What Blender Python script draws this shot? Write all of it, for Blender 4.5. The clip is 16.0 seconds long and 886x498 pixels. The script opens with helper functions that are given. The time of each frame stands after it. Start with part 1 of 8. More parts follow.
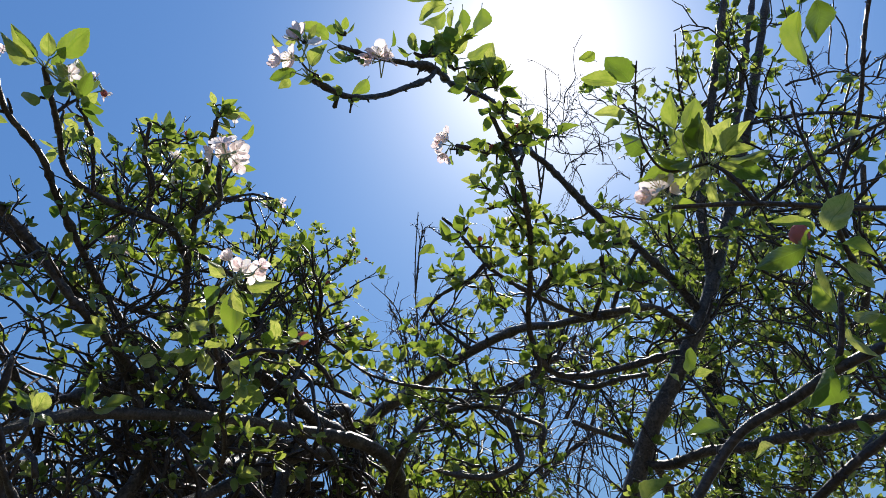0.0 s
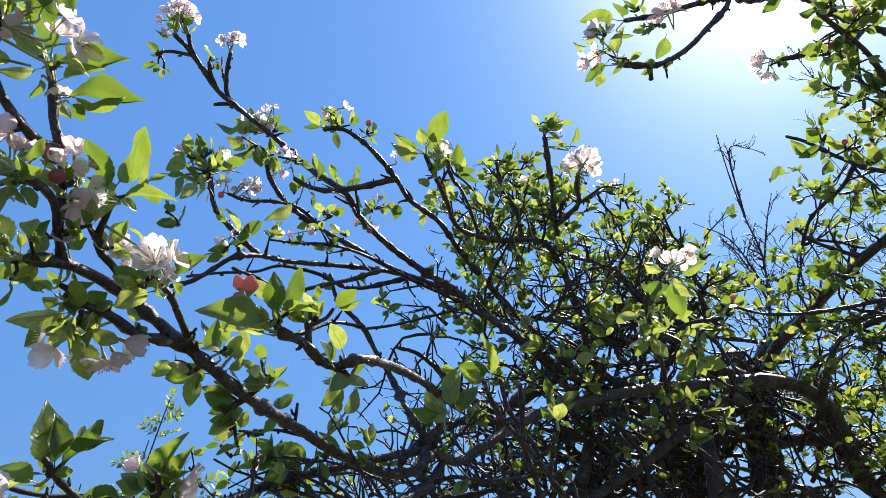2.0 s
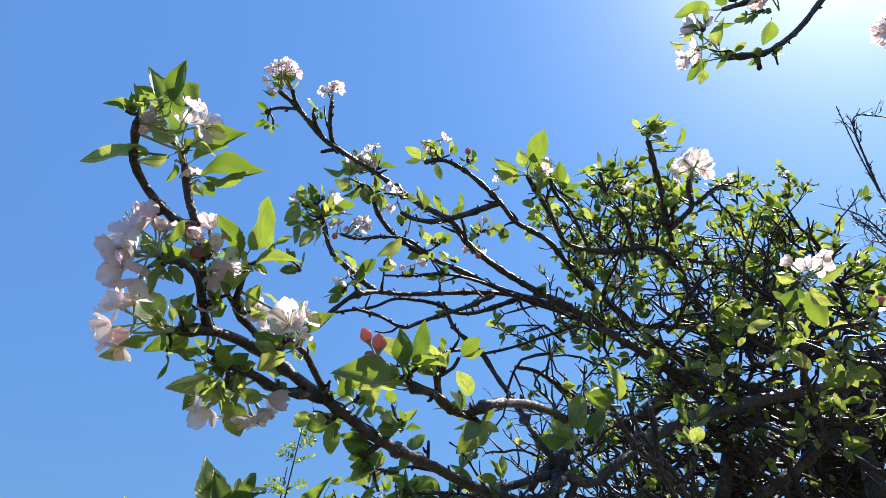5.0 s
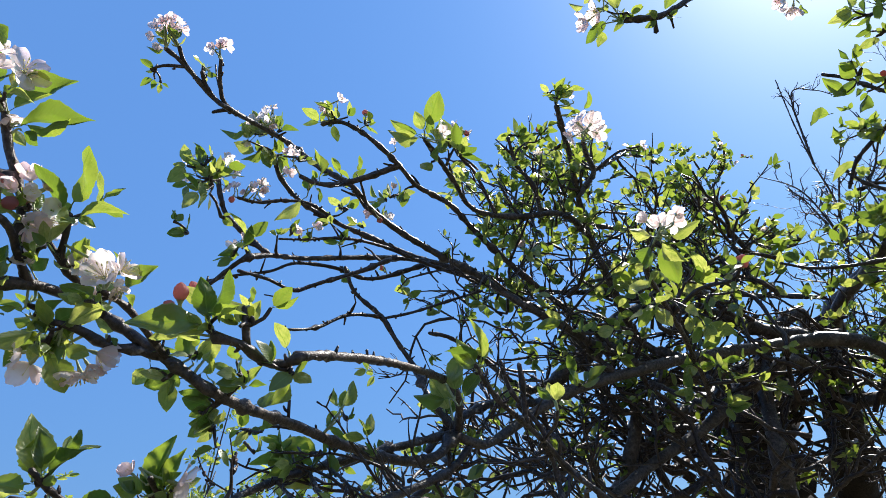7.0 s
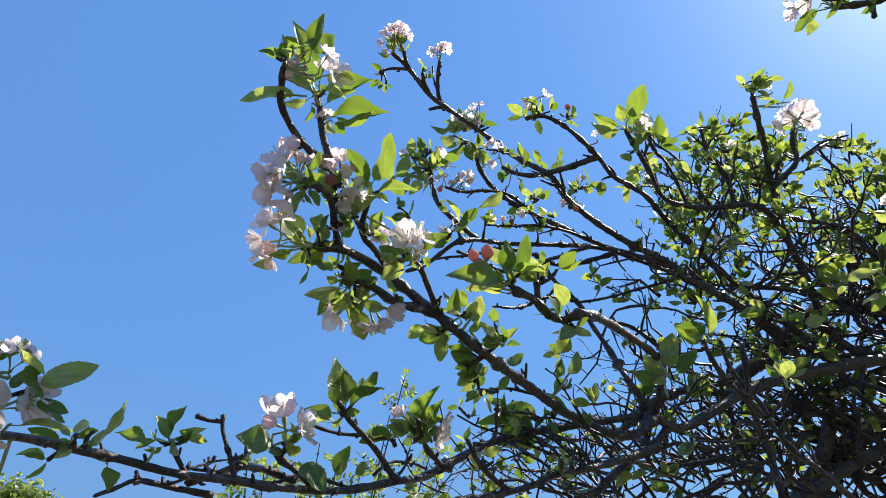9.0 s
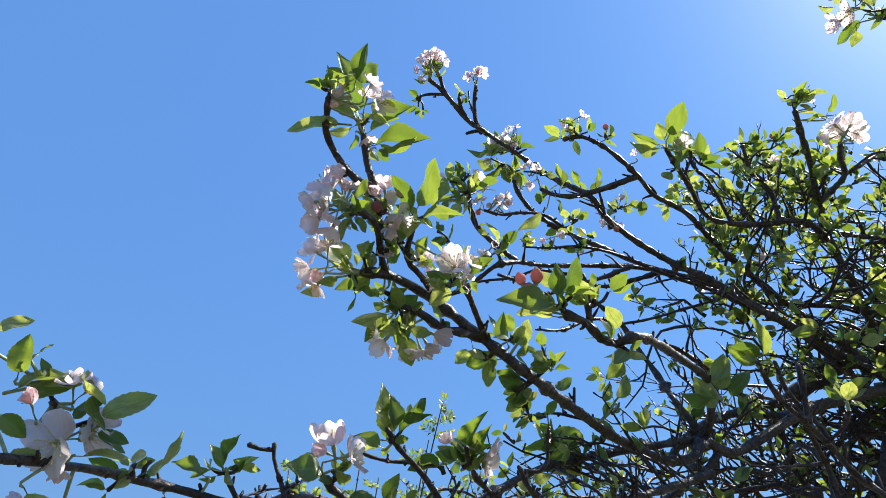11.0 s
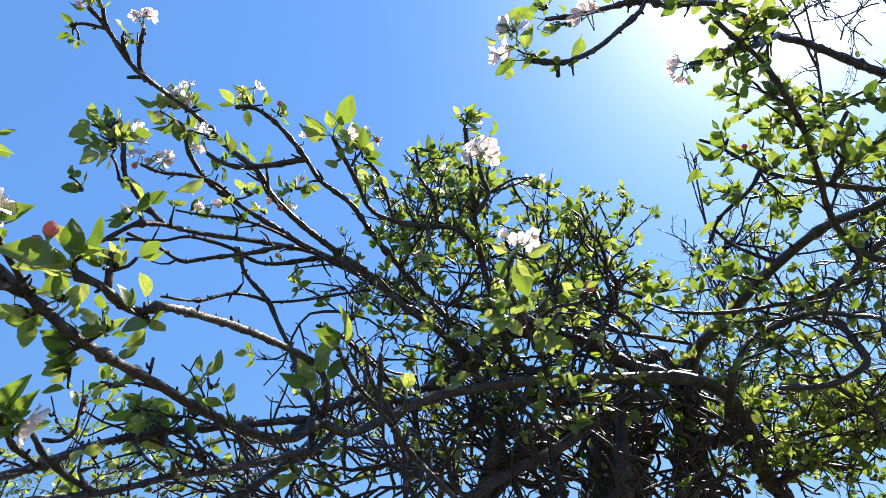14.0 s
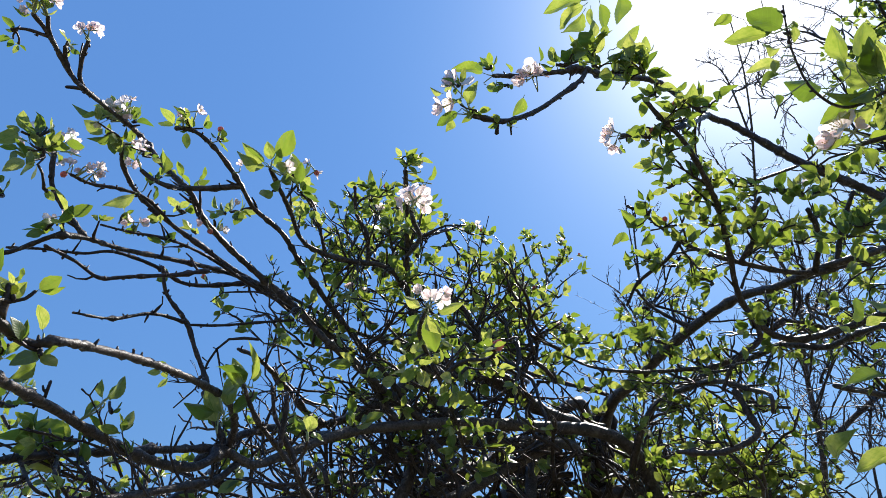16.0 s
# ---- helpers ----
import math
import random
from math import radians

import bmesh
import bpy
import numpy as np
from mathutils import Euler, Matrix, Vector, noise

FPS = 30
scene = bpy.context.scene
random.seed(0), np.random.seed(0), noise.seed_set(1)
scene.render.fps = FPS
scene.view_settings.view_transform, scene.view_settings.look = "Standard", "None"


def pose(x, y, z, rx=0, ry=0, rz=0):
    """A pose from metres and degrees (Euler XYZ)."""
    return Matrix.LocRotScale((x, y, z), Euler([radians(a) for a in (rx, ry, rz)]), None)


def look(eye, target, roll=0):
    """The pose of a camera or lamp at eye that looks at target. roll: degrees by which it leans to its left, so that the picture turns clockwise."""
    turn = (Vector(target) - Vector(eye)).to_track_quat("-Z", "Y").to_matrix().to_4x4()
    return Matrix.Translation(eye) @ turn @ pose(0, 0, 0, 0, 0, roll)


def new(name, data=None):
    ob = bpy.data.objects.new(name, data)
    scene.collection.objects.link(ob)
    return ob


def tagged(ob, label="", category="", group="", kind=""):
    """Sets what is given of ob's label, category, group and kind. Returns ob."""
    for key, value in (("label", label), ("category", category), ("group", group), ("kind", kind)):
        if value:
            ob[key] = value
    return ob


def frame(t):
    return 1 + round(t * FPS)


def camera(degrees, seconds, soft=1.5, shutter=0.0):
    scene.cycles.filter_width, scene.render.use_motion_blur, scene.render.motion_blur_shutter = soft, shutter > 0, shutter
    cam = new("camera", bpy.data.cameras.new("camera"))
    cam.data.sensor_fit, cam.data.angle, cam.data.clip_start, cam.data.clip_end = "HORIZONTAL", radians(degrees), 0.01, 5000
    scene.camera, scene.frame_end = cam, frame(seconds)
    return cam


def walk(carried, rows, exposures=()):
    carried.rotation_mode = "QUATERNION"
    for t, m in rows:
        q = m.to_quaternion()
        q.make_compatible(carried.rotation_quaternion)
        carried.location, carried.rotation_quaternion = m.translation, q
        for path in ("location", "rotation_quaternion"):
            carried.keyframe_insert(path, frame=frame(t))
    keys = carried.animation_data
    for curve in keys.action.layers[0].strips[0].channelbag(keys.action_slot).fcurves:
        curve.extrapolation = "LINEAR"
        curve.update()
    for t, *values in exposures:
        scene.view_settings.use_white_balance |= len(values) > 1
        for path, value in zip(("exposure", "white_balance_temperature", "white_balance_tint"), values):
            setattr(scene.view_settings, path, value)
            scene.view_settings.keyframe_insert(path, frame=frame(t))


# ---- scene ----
cam = camera(69.1, 16.0, soft=0.65)
PATH = [
    (0, (0.077, 0.01, 1.582), (0.088, 1.583, 2.817), -0.3),
    (0.5, (0.043, -0.019, 1.585), (-0.106, 1.549, 2.816), -1.6),
    (1, (-0.006, -0.057, 1.57), (-0.451, 1.49, 2.758), -2.5),
    (1.5, (-0.038, -0.103, 1.565), (-0.742, 1.366, 2.726), -3.6),
    (2, (-0.066, -0.144, 1.564), (-0.896, 1.26, 2.722), -2.1),
    (2.5, (-0.068, -0.153, 1.568), (-0.927, 1.239, 2.719), -1.7),
    (3, (-0.049, -0.173, 1.572), (-0.967, 1.105, 2.807), -2.5),
    (3.5, (-0.066, -0.18, 1.543), (-1.072, 1.08, 2.728), -2.6),
    (4, (-0.092, -0.188, 1.536), (-1.17, 1.041, 2.688), -1.5),
    (4.2, (-0.087, -0.195, 1.546), (-1.167, 1.003, 2.73), -1.2),
    (6.3, (0.021, -0.072, 1.622), (-1.057, 1.167, 2.763), -0.9),
    (6.5, (0.036, -0.058, 1.607), (-1.017, 1.203, 2.749), -2.6),
    (7, (0.038, -0.054, 1.574), (-1.004, 1.237, 2.691), -2.6),
    (7.5, (0.044, -0.095, 1.548), (-0.978, 1.207, 2.669), 0.0),
    (8, (0.036, -0.119, 1.524), (-1.025, 1.141, 2.658), 0.4),
    (8.5, (-0.002, -0.165, 1.494), (-1.202, 0.959, 2.633), 3.8),
    (9, (-0.04, -0.203, 1.491), (-1.35, 0.816, 2.607), 5.9),
    (9.5, (-0.048, -0.225, 1.492), (-1.39, 0.733, 2.625), 7.1),
    (9.7, (-0.046, -0.216, 1.484), (-1.382, 0.722, 2.64), 7.5),
    (11.8, (-0.056, -0.218, 1.501), (-1.402, 0.694, 2.666), 6.5),
    (12, (-0.037, -0.198, 1.503), (-1.337, 0.766, 2.678), 5.7),
    (12.5, (0.022, -0.139, 1.517), (-1.107, 1.037, 2.676), 2.8),
    (13, (0.105, -0.094, 1.527), (-0.818, 1.215, 2.726), 0.8),
    (13.5, (0.14, -0.068, 1.519), (-0.652, 1.338, 2.701), -0.2),
    (14, (0.124, -0.054, 1.504), (-0.709, 1.351, 2.659), 0.9),
    (14.5, (0.119, -0.053, 1.499), (-0.685, 1.353, 2.671), 1.1),
    (15, (0.147, -0.058, 1.515), (-0.597, 1.341, 2.735), 1.1),
    (15.5, (0.194, -0.061, 1.524), (-0.472, 1.362, 2.761), 2.0),
    (16, (0.194, -0.08, 1.527), (-0.485, 1.358, 2.739), 3.5),
]
walk(cam, [(t, look(eye, target, roll)) for t, eye, target, roll in PATH], [(0, 0.18), (0.5, 0.46), (1, 0.59), (1.5, 0.68), (2.5, 0.70), (3, 0.62), (3.5, 0.56), (4, 0.74), (6.5, 0.60), (7, 0.70), (7.5, 0.80), (8, 0.82), (8.5, 0.68), (9.5, 0.72), (12, 0.74), (12.5, 0.80), (13, 0.70), (13.5, 0.77), (14, 0.86), (14.5, 0.90), (15, 0.86), (15.5, 0.64), (16, 0.52)])

# ---- light ----
SUN_UP, SUN_AZIMUTH = 55.3, 14.2
toward_sun = Vector((math.sin(radians(SUN_AZIMUTH)) * math.cos(radians(SUN_UP)), math.cos(radians(SUN_AZIMUTH)) * math.cos(radians(SUN_UP)), math.sin(radians(SUN_UP))))
world = bpy.data.worlds.new("sky")
scene.world = world
world.use_nodes = True
sky = world.node_tree.nodes.new("ShaderNodeTexSky")
sky.sky_type, sky.sun_disc = "NISHITA", False
sky.sun_elevation, sky.sun_rotation = radians(SUN_UP), radians(SUN_AZIMUTH)
sky.altitude, sky.air_density, sky.dust_density, sky.ozone_density = 0, 2.306, 1.785, 2.086
background = world.node_tree.nodes["Background"]
background.inputs["Strength"].default_value = 0.1
# a deep even blue with a wide glare round the sun: the sky times itself, tinted, over a plain blue
square = world.node_tree.nodes.new("ShaderNodeVectorMath")
square.operation = "MULTIPLY"
world.node_tree.links.new(sky.outputs["Color"], square.inputs[0])
world.node_tree.links.new(sky.outputs["Color"], square.inputs[1])
blue = world.node_tree.nodes.new("ShaderNodeVectorMath")
blue.operation = "MULTIPLY_ADD"
blue.inputs[1].default_value, blue.inputs[2].default_value = (0.0245, 0.0295, 0.0360), (0.70, 1.72, 4.12)
world.node_tree.links.new(square.outputs["Vector"], blue.inputs[0])
world.node_tree.links.new(blue.outputs["Vector"], background.inputs["Color"])
sun_data = bpy.data.lights.new("sun", "SUN")
sun_data.energy, sun_data.angle, sun_data.color = 5.0, radians(0.55), (1.0, 0.955, 0.88)
sun = new("sun", sun_data)
sun.rotation_mode = "QUATERNION"
sun.rotation_quaternion = toward_sun.to_track_quat("Z", "Y")
sun.location = (0, 0, 30)


# ---- materials ----
def material(name):
    m = bpy.data.materials.new(name)
    m.use_nodes = True
    nodes = m.node_tree.nodes
    return m, nodes, m.node_tree.links, nodes["Principled BSDF"], nodes["Material Output"]


def ramp(nodes, links, source, stops):
    r = nodes.new("ShaderNodeValToRGB")
    while len(r.color_ramp.elements) < len(stops):
        r.color_ramp.elements.new(0.5)
    for e, (p, c) in zip(r.color_ramp.elements, stops):
        e.position, e.color = p, (*c, 1)
    links.new(source, r.inputs["Fac"])
    return r.outputs["Color"]


def noise_node(nodes, links, scale, detail=4.0, rough=0.6, coords=None):
    n = nodes.new("ShaderNodeTexNoise")
    n.inputs["Scale"].default_value, n.inputs["Detail"].default_value, n.inputs["Roughness"].default_value = scale, detail, rough
    if coords is None:
        coords = nodes.new("ShaderNodeTexCoord").outputs["Object"]
    links.new(coords, n.inputs["Vector"])
    return n.outputs["Fac"]


def mixed(nodes, links, a, b, fac, mode="MIX"):
    n = nodes.new("ShaderNodeMix")
    n.data_type, n.blend_type = "RGBA", mode
    for socket, value in ((n.inputs["Factor"], fac), (n.inputs["A"], a), (n.inputs["B"], b)):
        if isinstance(value, bpy.types.NodeSocket):
            links.new(value, socket)
        else:
            socket.default_value = value if isinstance(value, (int, float)) else (*value, 1)
    return n.outputs["Result"]


def bump(nodes, links, height, strength, distance, bsdf):
    b = nodes.new("ShaderNodeBump")
    b.inputs["Strength"].default_value, b.inputs["Distance"].default_value = strength, distance
    links.new(height, b.inputs["Height"])
    links.new(b.outputs["Normal"], bsdf.inputs["Normal"])


def bark(name, dark, light, lichen, rough=0.8):
    """Grey-brown bark with furrows, pale lichen spots and ring scars."""
    m, nodes, links, bsdf, out = material(name)
    fine = noise_node(nodes, links, 160, 5)
    broad = noise_node(nodes, links, 22, 4)
    spots = noise_node(nodes, links, 75, 3, 0.5)
    base = ramp(nodes, links, fine, [(0.3, dark), (0.7, light)])
    base = mixed(nodes, links, base, tuple(c * 0.6 for c in dark), ramp(nodes, links, broad, [(0.45, (0, 0, 0)), (0.7, (0.7, 0.7, 0.7))]))
    base = mixed(nodes, links, base, lichen, ramp(nodes, links, spots, [(0.64, (0, 0, 0)), (0.74, (0.6, 0.6, 0.6))]))
    patches = noise_node(nodes, links, 38, 5, 0.7)
    base = mixed(nodes, links, base, tuple(c * 0.8 for c in lichen), ramp(nodes, links, patches, [(0.54, (0, 0, 0)), (0.78, (0.34, 0.34, 0.34))]))
    links.new(base, bsdf.inputs["Base Color"])
    bsdf.inputs["Roughness"].default_value = rough
    bsdf.inputs["Specular IOR Level"].default_value = 0.4
    bump(nodes, links, mixed(nodes, links, fine, spots, 0.4), 0.8, 0.005, bsdf)
    return m


BARK = bark("apple_bark", (0.032, 0.024, 0.0215), (0.165, 0.127, 0.113), (0.48, 0.42, 0.39), 0.45)
BRANCH_BARK = bark("branch_bark", (0.020, 0.014, 0.0125), (0.118, 0.085, 0.076), (0.46, 0.39, 0.355), 0.42)
TWIG_BARK = bark("twig_bark", (0.018, 0.011, 0.0095), (0.092, 0.060, 0.052), (0.32, 0.25, 0.22), 0.42)
# trunk bark, darker than the boughs: shade under the crown is in its colour
OLD_BARK_SHADED = bark("old_bark_shaded", (0.014, 0.0092, 0.0072), (0.046, 0.032, 0.026), (0.10, 0.08, 0.07), 0.9)


def leaf_material(name, scattered):
    """Young apple leaf: pale midrib and side veins, see-through to the sun, a soft shine on top."""
    m, nodes, links, bsdf, out = material(name)
    uv = nodes.new("ShaderNodeUVMap")
    split = nodes.new("ShaderNodeSeparateXYZ")
    links.new(uv.outputs["UV"], split.inputs["Vector"])
    if scattered:
        chance = nodes.new("ShaderNodeNewGeometry").outputs["Random Per Island"]
    else:
        chance = nodes.new("ShaderNodeObjectInfo").outputs["Random"]

    def math_node(op, a, b=0.0, c=0.0):
        n = nodes.new("ShaderNodeMath")
        n.operation = op
        for socket, value in zip(n.inputs, (a, b, c)):
            if isinstance(value, bpy.types.NodeSocket):
                links.new(value, socket)
            else:
                socket.default_value = value
        return n.outputs["Value"]

    across = math_node("ABSOLUTE", math_node("SUBTRACT", split.outputs["Y"], 0.5))
    midrib = math_node("LESS_THAN", across, 0.022)
    phase = math_node("MULTIPLY", math_node("SUBTRACT", split.outputs["X"], math_node("MULTIPLY", across, 0.55)), 52.0)
    side = math_node("GREATER_THAN", math_node("SINE", phase), 0.90)
    vein = math_node("MAXIMUM", midrib, math_node("MULTIPLY", side, 0.3))
    mottle = noise_node(nodes, links, 4.0, 4, 0.6, uv.outputs["UV"])
    top = ramp(nodes, links, chance, [(0.0, (0.050, 0.088, 0.030)), (0.5, (0.112, 0.155, 0.062)), (1.0, (0.24, 0.268, 0.14))])
    top = mixed(nodes, links, top, (0.06, 0.09, 0.03), ramp(nodes, links, mottle, [(0.45, (0, 0, 0)), (0.75, (0.5, 0.5, 0.5))]))
    top = mixed(nodes, links, top, (0.20, 0.30, 0.09), vein)
    # pale leaf margin, with the light caught on its rolled edge painted in
    margin = math_node("GREATER_THAN", across, 0.465)
    top = mixed(nodes, links, top, (0.34, 0.40, 0.24), margin)
    through_light = ramp(nodes, links, chance, [(0.0, (0.165, 0.26, 0.026)), (0.5, (0.41, 0.50, 0.055)), (1.0, (0.74, 0.74, 0.17))])
    through_light = mixed(nodes, links, through_light, (0.15, 0.24, 0.02), math_node("MULTIPLY", vein, 0.75))
    through_light = mixed(nodes, links, through_light, (0.24, 0.37, 0.028), ramp(nodes, links, mottle, [(0.40, (0, 0, 0)), (0.7, (0.75, 0.75, 0.75))]))
    links.new(top, bsdf.inputs["Base Color"])
    bsdf.inputs["Roughness"].default_value = 0.36
    bsdf.inputs["Specular IOR Level"].default_value = 0.75
    quilt = math_node("ADD", math_node("MULTIPLY", math_node("SINE", phase), 0.5), math_node("MULTIPLY", mottle, 1.5))
    bump(nodes, links, quilt, 0.14, 0.002, bsdf)
    glow = nodes.new("ShaderNodeBsdfTranslucent")
    links.new(through_light, glow.inputs["Color"])
    both = nodes.new("ShaderNodeMixShader")
    both.inputs["Fac"].default_value = 0.50
    links.new(bsdf.outputs["BSDF"], both.inputs[1])
    links.new(glow.outputs["BSDF"], both.inputs[2])
    links.new(both.outputs["Shader"], out.inputs["Surface"])
    return m


LEAF = leaf_material("apple_leaf", False)
FOLIAGE = leaf_material("apple_foliage", True)


def petal_material(name, pale, pink, spread):
    m, nodes, links, bsdf, out = material(name)
    uv = nodes.new("ShaderNodeUVMap")
    streak = nodes.new("ShaderNodeMapping")
    streak.inputs["Scale"].default_value = (2.0, 14.0, 1.0)
    links.new(uv.outputs["UV"], streak.inputs["Vector"])
    veins = noise_node(nodes, links, 1.6, 3, 0.6, streak.outputs["Vector"])
    blush = noise_node(nodes, links, 2.3, 2, 0.5, uv.outputs["UV"])
    chance = nodes.new("ShaderNodeObjectInfo").outputs["Random"]
    tone = ramp(nodes, links, chance, [(0.35, (0, 0, 0)), (1.0, (spread, spread, spread))])
    base = mixed(nodes, links, pale, pink, tone)
    base = mixed(nodes, links, base, pink, ramp(nodes, links, blush, [(0.5, (0, 0, 0)), (0.8, (spread, spread, spread))]))
    base = mixed(nodes, links, base, tuple(c * 0.8 for c in pink), ramp(nodes, links, veins, [(0.55, (0, 0, 0)), (0.8, (0.25, 0.25, 0.25))]))
    links.new(base, bsdf.inputs["Base Color"])
    bsdf.inputs["Roughness"].default_value = 0.6
    bump(nodes, links, mixed(nodes, links, veins, blush, 0.5), 0.7, 0.004, bsdf)
    glow = nodes.new("ShaderNodeBsdfTranslucent")
    links.new(base, glow.inputs["Color"])
    both = nodes.new("ShaderNodeMixShader")
    both.inputs["Fac"].default_value = 0.72
    links.new(bsdf.outputs["BSDF"], both.inputs[1])
    links.new(glow.outputs["BSDF"], both.inputs[2])
    links.new(both.outputs["Shader"], out.inputs["Surface"])
    return m


PETAL = petal_material("apple_petal", (0.93, 0.86, 0.84), (0.90, 0.62, 0.64), 0.6)
PINK_PETAL = petal_material("pink_petal", (0.94, 0.83, 0.81), (0.88, 0.58, 0.60), 0.6)
BUD_PETAL = petal_material("bud_petal", (0.68, 0.34, 0.31), (0.52, 0.18, 0.18), 0.7)


def plain(name, low, high, scale, rough=0.6):
    m, nodes, links, bsdf, out = material(name)
    n = noise_node(nodes, links, scale)
    links.new(ramp(nodes, links, n, [(0.3, low), (0.7, high)]), bsdf.inputs["Base Color"])
    bsdf.inputs["Roughness"].default_value = rough
    bump(nodes, links, n, 0.3, 0.002, bsdf)
    return m


STALK = plain("green_stalk", (0.26, 0.31, 0.14), (0.46, 0.50, 0.30), 220)
STAMEN = plain("stamen", (0.75, 0.62, 0.18), (0.85, 0.80, 0.45), 300)
GRASS = plain("grass_ground", (0.060, 0.058, 0.026), (0.118, 0.103, 0.053), 3.0, 0.9)


# ---- builders ----
def mesh_from(name, verts, faces, mat, smooth=True, uvs=None):
    me = bpy.data.meshes.new(name)
    me.from_pydata([tuple(v) for v in verts], [], [tuple(f) for f in faces])
    me.materials.append(mat)
    if uvs is not None:
        layer = me.uv_layers.new(name="UVMap")
        index = np.empty(len(me.loops), dtype=np.int32)
        me.loops.foreach_get("vertex_index", index)
        layer.data.foreach_set("uv", np.asarray(uvs, dtype=np.float32)[index].ravel())
    if smooth:
        me.polygons.foreach_set("use_smooth", [True] * len(me.polygons))
    me.update()
    return me


def part(name, me, parent, label=""):
    ob = new(name, me)
    ob.parent = parent
    return tagged(ob, label)


def glide(points, step):
    """Points along a smooth curve through the given ones, about step apart."""
    p = [Vector(q) for q in points]
    p = [p[0] * 2 - p[1], *p, p[-1] * 2 - p[-2]]
    out = []
    for i in range(1, len(p) - 2):
        a, b, c, d = p[i - 1:i + 3]
        n = max(2, min(24, int((c - b).length / step)))
        for k in range(n):
            t = k / n
            out.append(0.5 * (2 * b + (c - a) * t + (2 * a - 5 * b + 4 * c - d) * t * t + (3 * b - a - 3 * c + d) * t ** 3))
    out.append(p[-2])
    return out


def tube(points, radii, sides, rng, knots=0.0):
    """Verts and faces of a tapered tube with an uneven skin."""
    verts, faces = [], []
    side = Vector((0.31, 0.82, 0.47))
    for i, p in enumerate(points):
        along = (points[min(i + 1, len(points) - 1)] - points[max(i - 1, 0)]).normalized()
        side = (side - along * side.dot(along)).normalized()
        other = along.cross(side)
        swell = 1 + knots * max(0.0, rng.gauss(0, 1)) * (2.2 if rng.random() < 0.1 else 1.0)
        for k in range(sides):
            a = 2 * math.pi * k / sides
            r = radii[i] * swell * (1 + 0.5 * knots * rng.uniform(-1, 1))
            verts.append(p + (side * math.cos(a) + other * math.sin(a)) * r)
    for i in range(len(points) - 1):
        for k in range(sides):
            a, b = i * sides + k, i * sides + (k + 1) % sides
            faces.append((a, b, b + sides, a + sides))
    out = (points[-1] - points[-2]).normalized() * radii[-1]
    other = out.normalized().cross(side)
    for k in range(sides):
        a = 2 * math.pi * k / sides
        verts.append(points[-1] + out * 0.6 + (side * math.cos(a) + other * math.sin(a)) * radii[-1] * 0.7)
        faces.append(((len(points) - 1) * sides + k, (len(points) - 1) * sides + (k + 1) % sides, len(points) * sides + (k + 1) % sides, len(points) * sides + k))
    last = (len(points) + 1) * sides
    verts.append(points[-1] + out)
    for k in range(sides):
        faces.append((last - sides + k, last - sides + (k + 1) % sides, last))
    faces.append(tuple(range(sides - 1, -1, -1)))
    return verts, faces


def blade(length_cells, across_cells, fold, curl, wave, rng, width):
    """A leaf blade along x from 0 to 1 with its stalk, folded at the midrib and curled at the tip."""
    verts, faces, uvs = [], [], []
    for i in range(length_cells + 1):
        u = i / length_cells
        x = 0.14 + 0.86 * u
        half = width * 0.5 * math.sin(math.pi * u ** 0.86) ** 0.72 * (1 - 0.28 * u ** 5) if 0 < u < 1 else 0.004
        half *= 1 + (0.04 if i % 2 else -0.03)
        sag = -curl * u * u
        for j in range(across_cells + 1):
            v = j / across_cells * 2 - 1
            rim = 0.45 * half * max(0.0, abs(v) - 0.45) ** 2 * (1 + math.sin(5 * u + 3 * v))
            verts.append((x, v * half * math.cos(fold), sag + abs(v) * half * math.sin(fold) - rim + wave * half * math.sin(7 * u + 2 * v)))
            uvs.append((u, j / across_cells))
    row = across_cells + 1
    for i in range(length_cells):
        for j in range(across_cells):
            a = i * row + j
            faces.append((a, a + 1, a + 1 + row, a + row))
    base = len(verts)
    for x, r in ((0.0, 0.014), (0.16, 0.010)):
        for k in range(3):
            verts.append((x, r * math.cos(2.1 * k), r * math.sin(2.1 * k)))
            uvs.append((0.02, 0.5))
    for k in range(3):
        a, b = base + k, base + (k + 1) % 3
        faces.append((a, b, b + 3, a + 3))
    return verts, faces, uvs


shape_rng = random.Random(11)
BLADES = [blade(16, 6, shape_rng.uniform(0.25, 0.85), shape_rng.uniform(-0.10, 0.42), shape_rng.uniform(0.06, 0.30), shape_rng, shape_rng.uniform(0.54, 0.70)) for _ in range(16)]
LEAF_MESHES = [mesh_from("leaf", v, f, LEAF, True, uv) for v, f, uv in BLADES]
SMALL_BLADES = [blade(8, 4, shape_rng.uniform(0.1, 0.8), shape_rng.uniform(-0.15, 0.34), shape_rng.uniform(0.0, 0.2), shape_rng, shape_rng.uniform(0.46, 0.62)) for _ in range(9)]


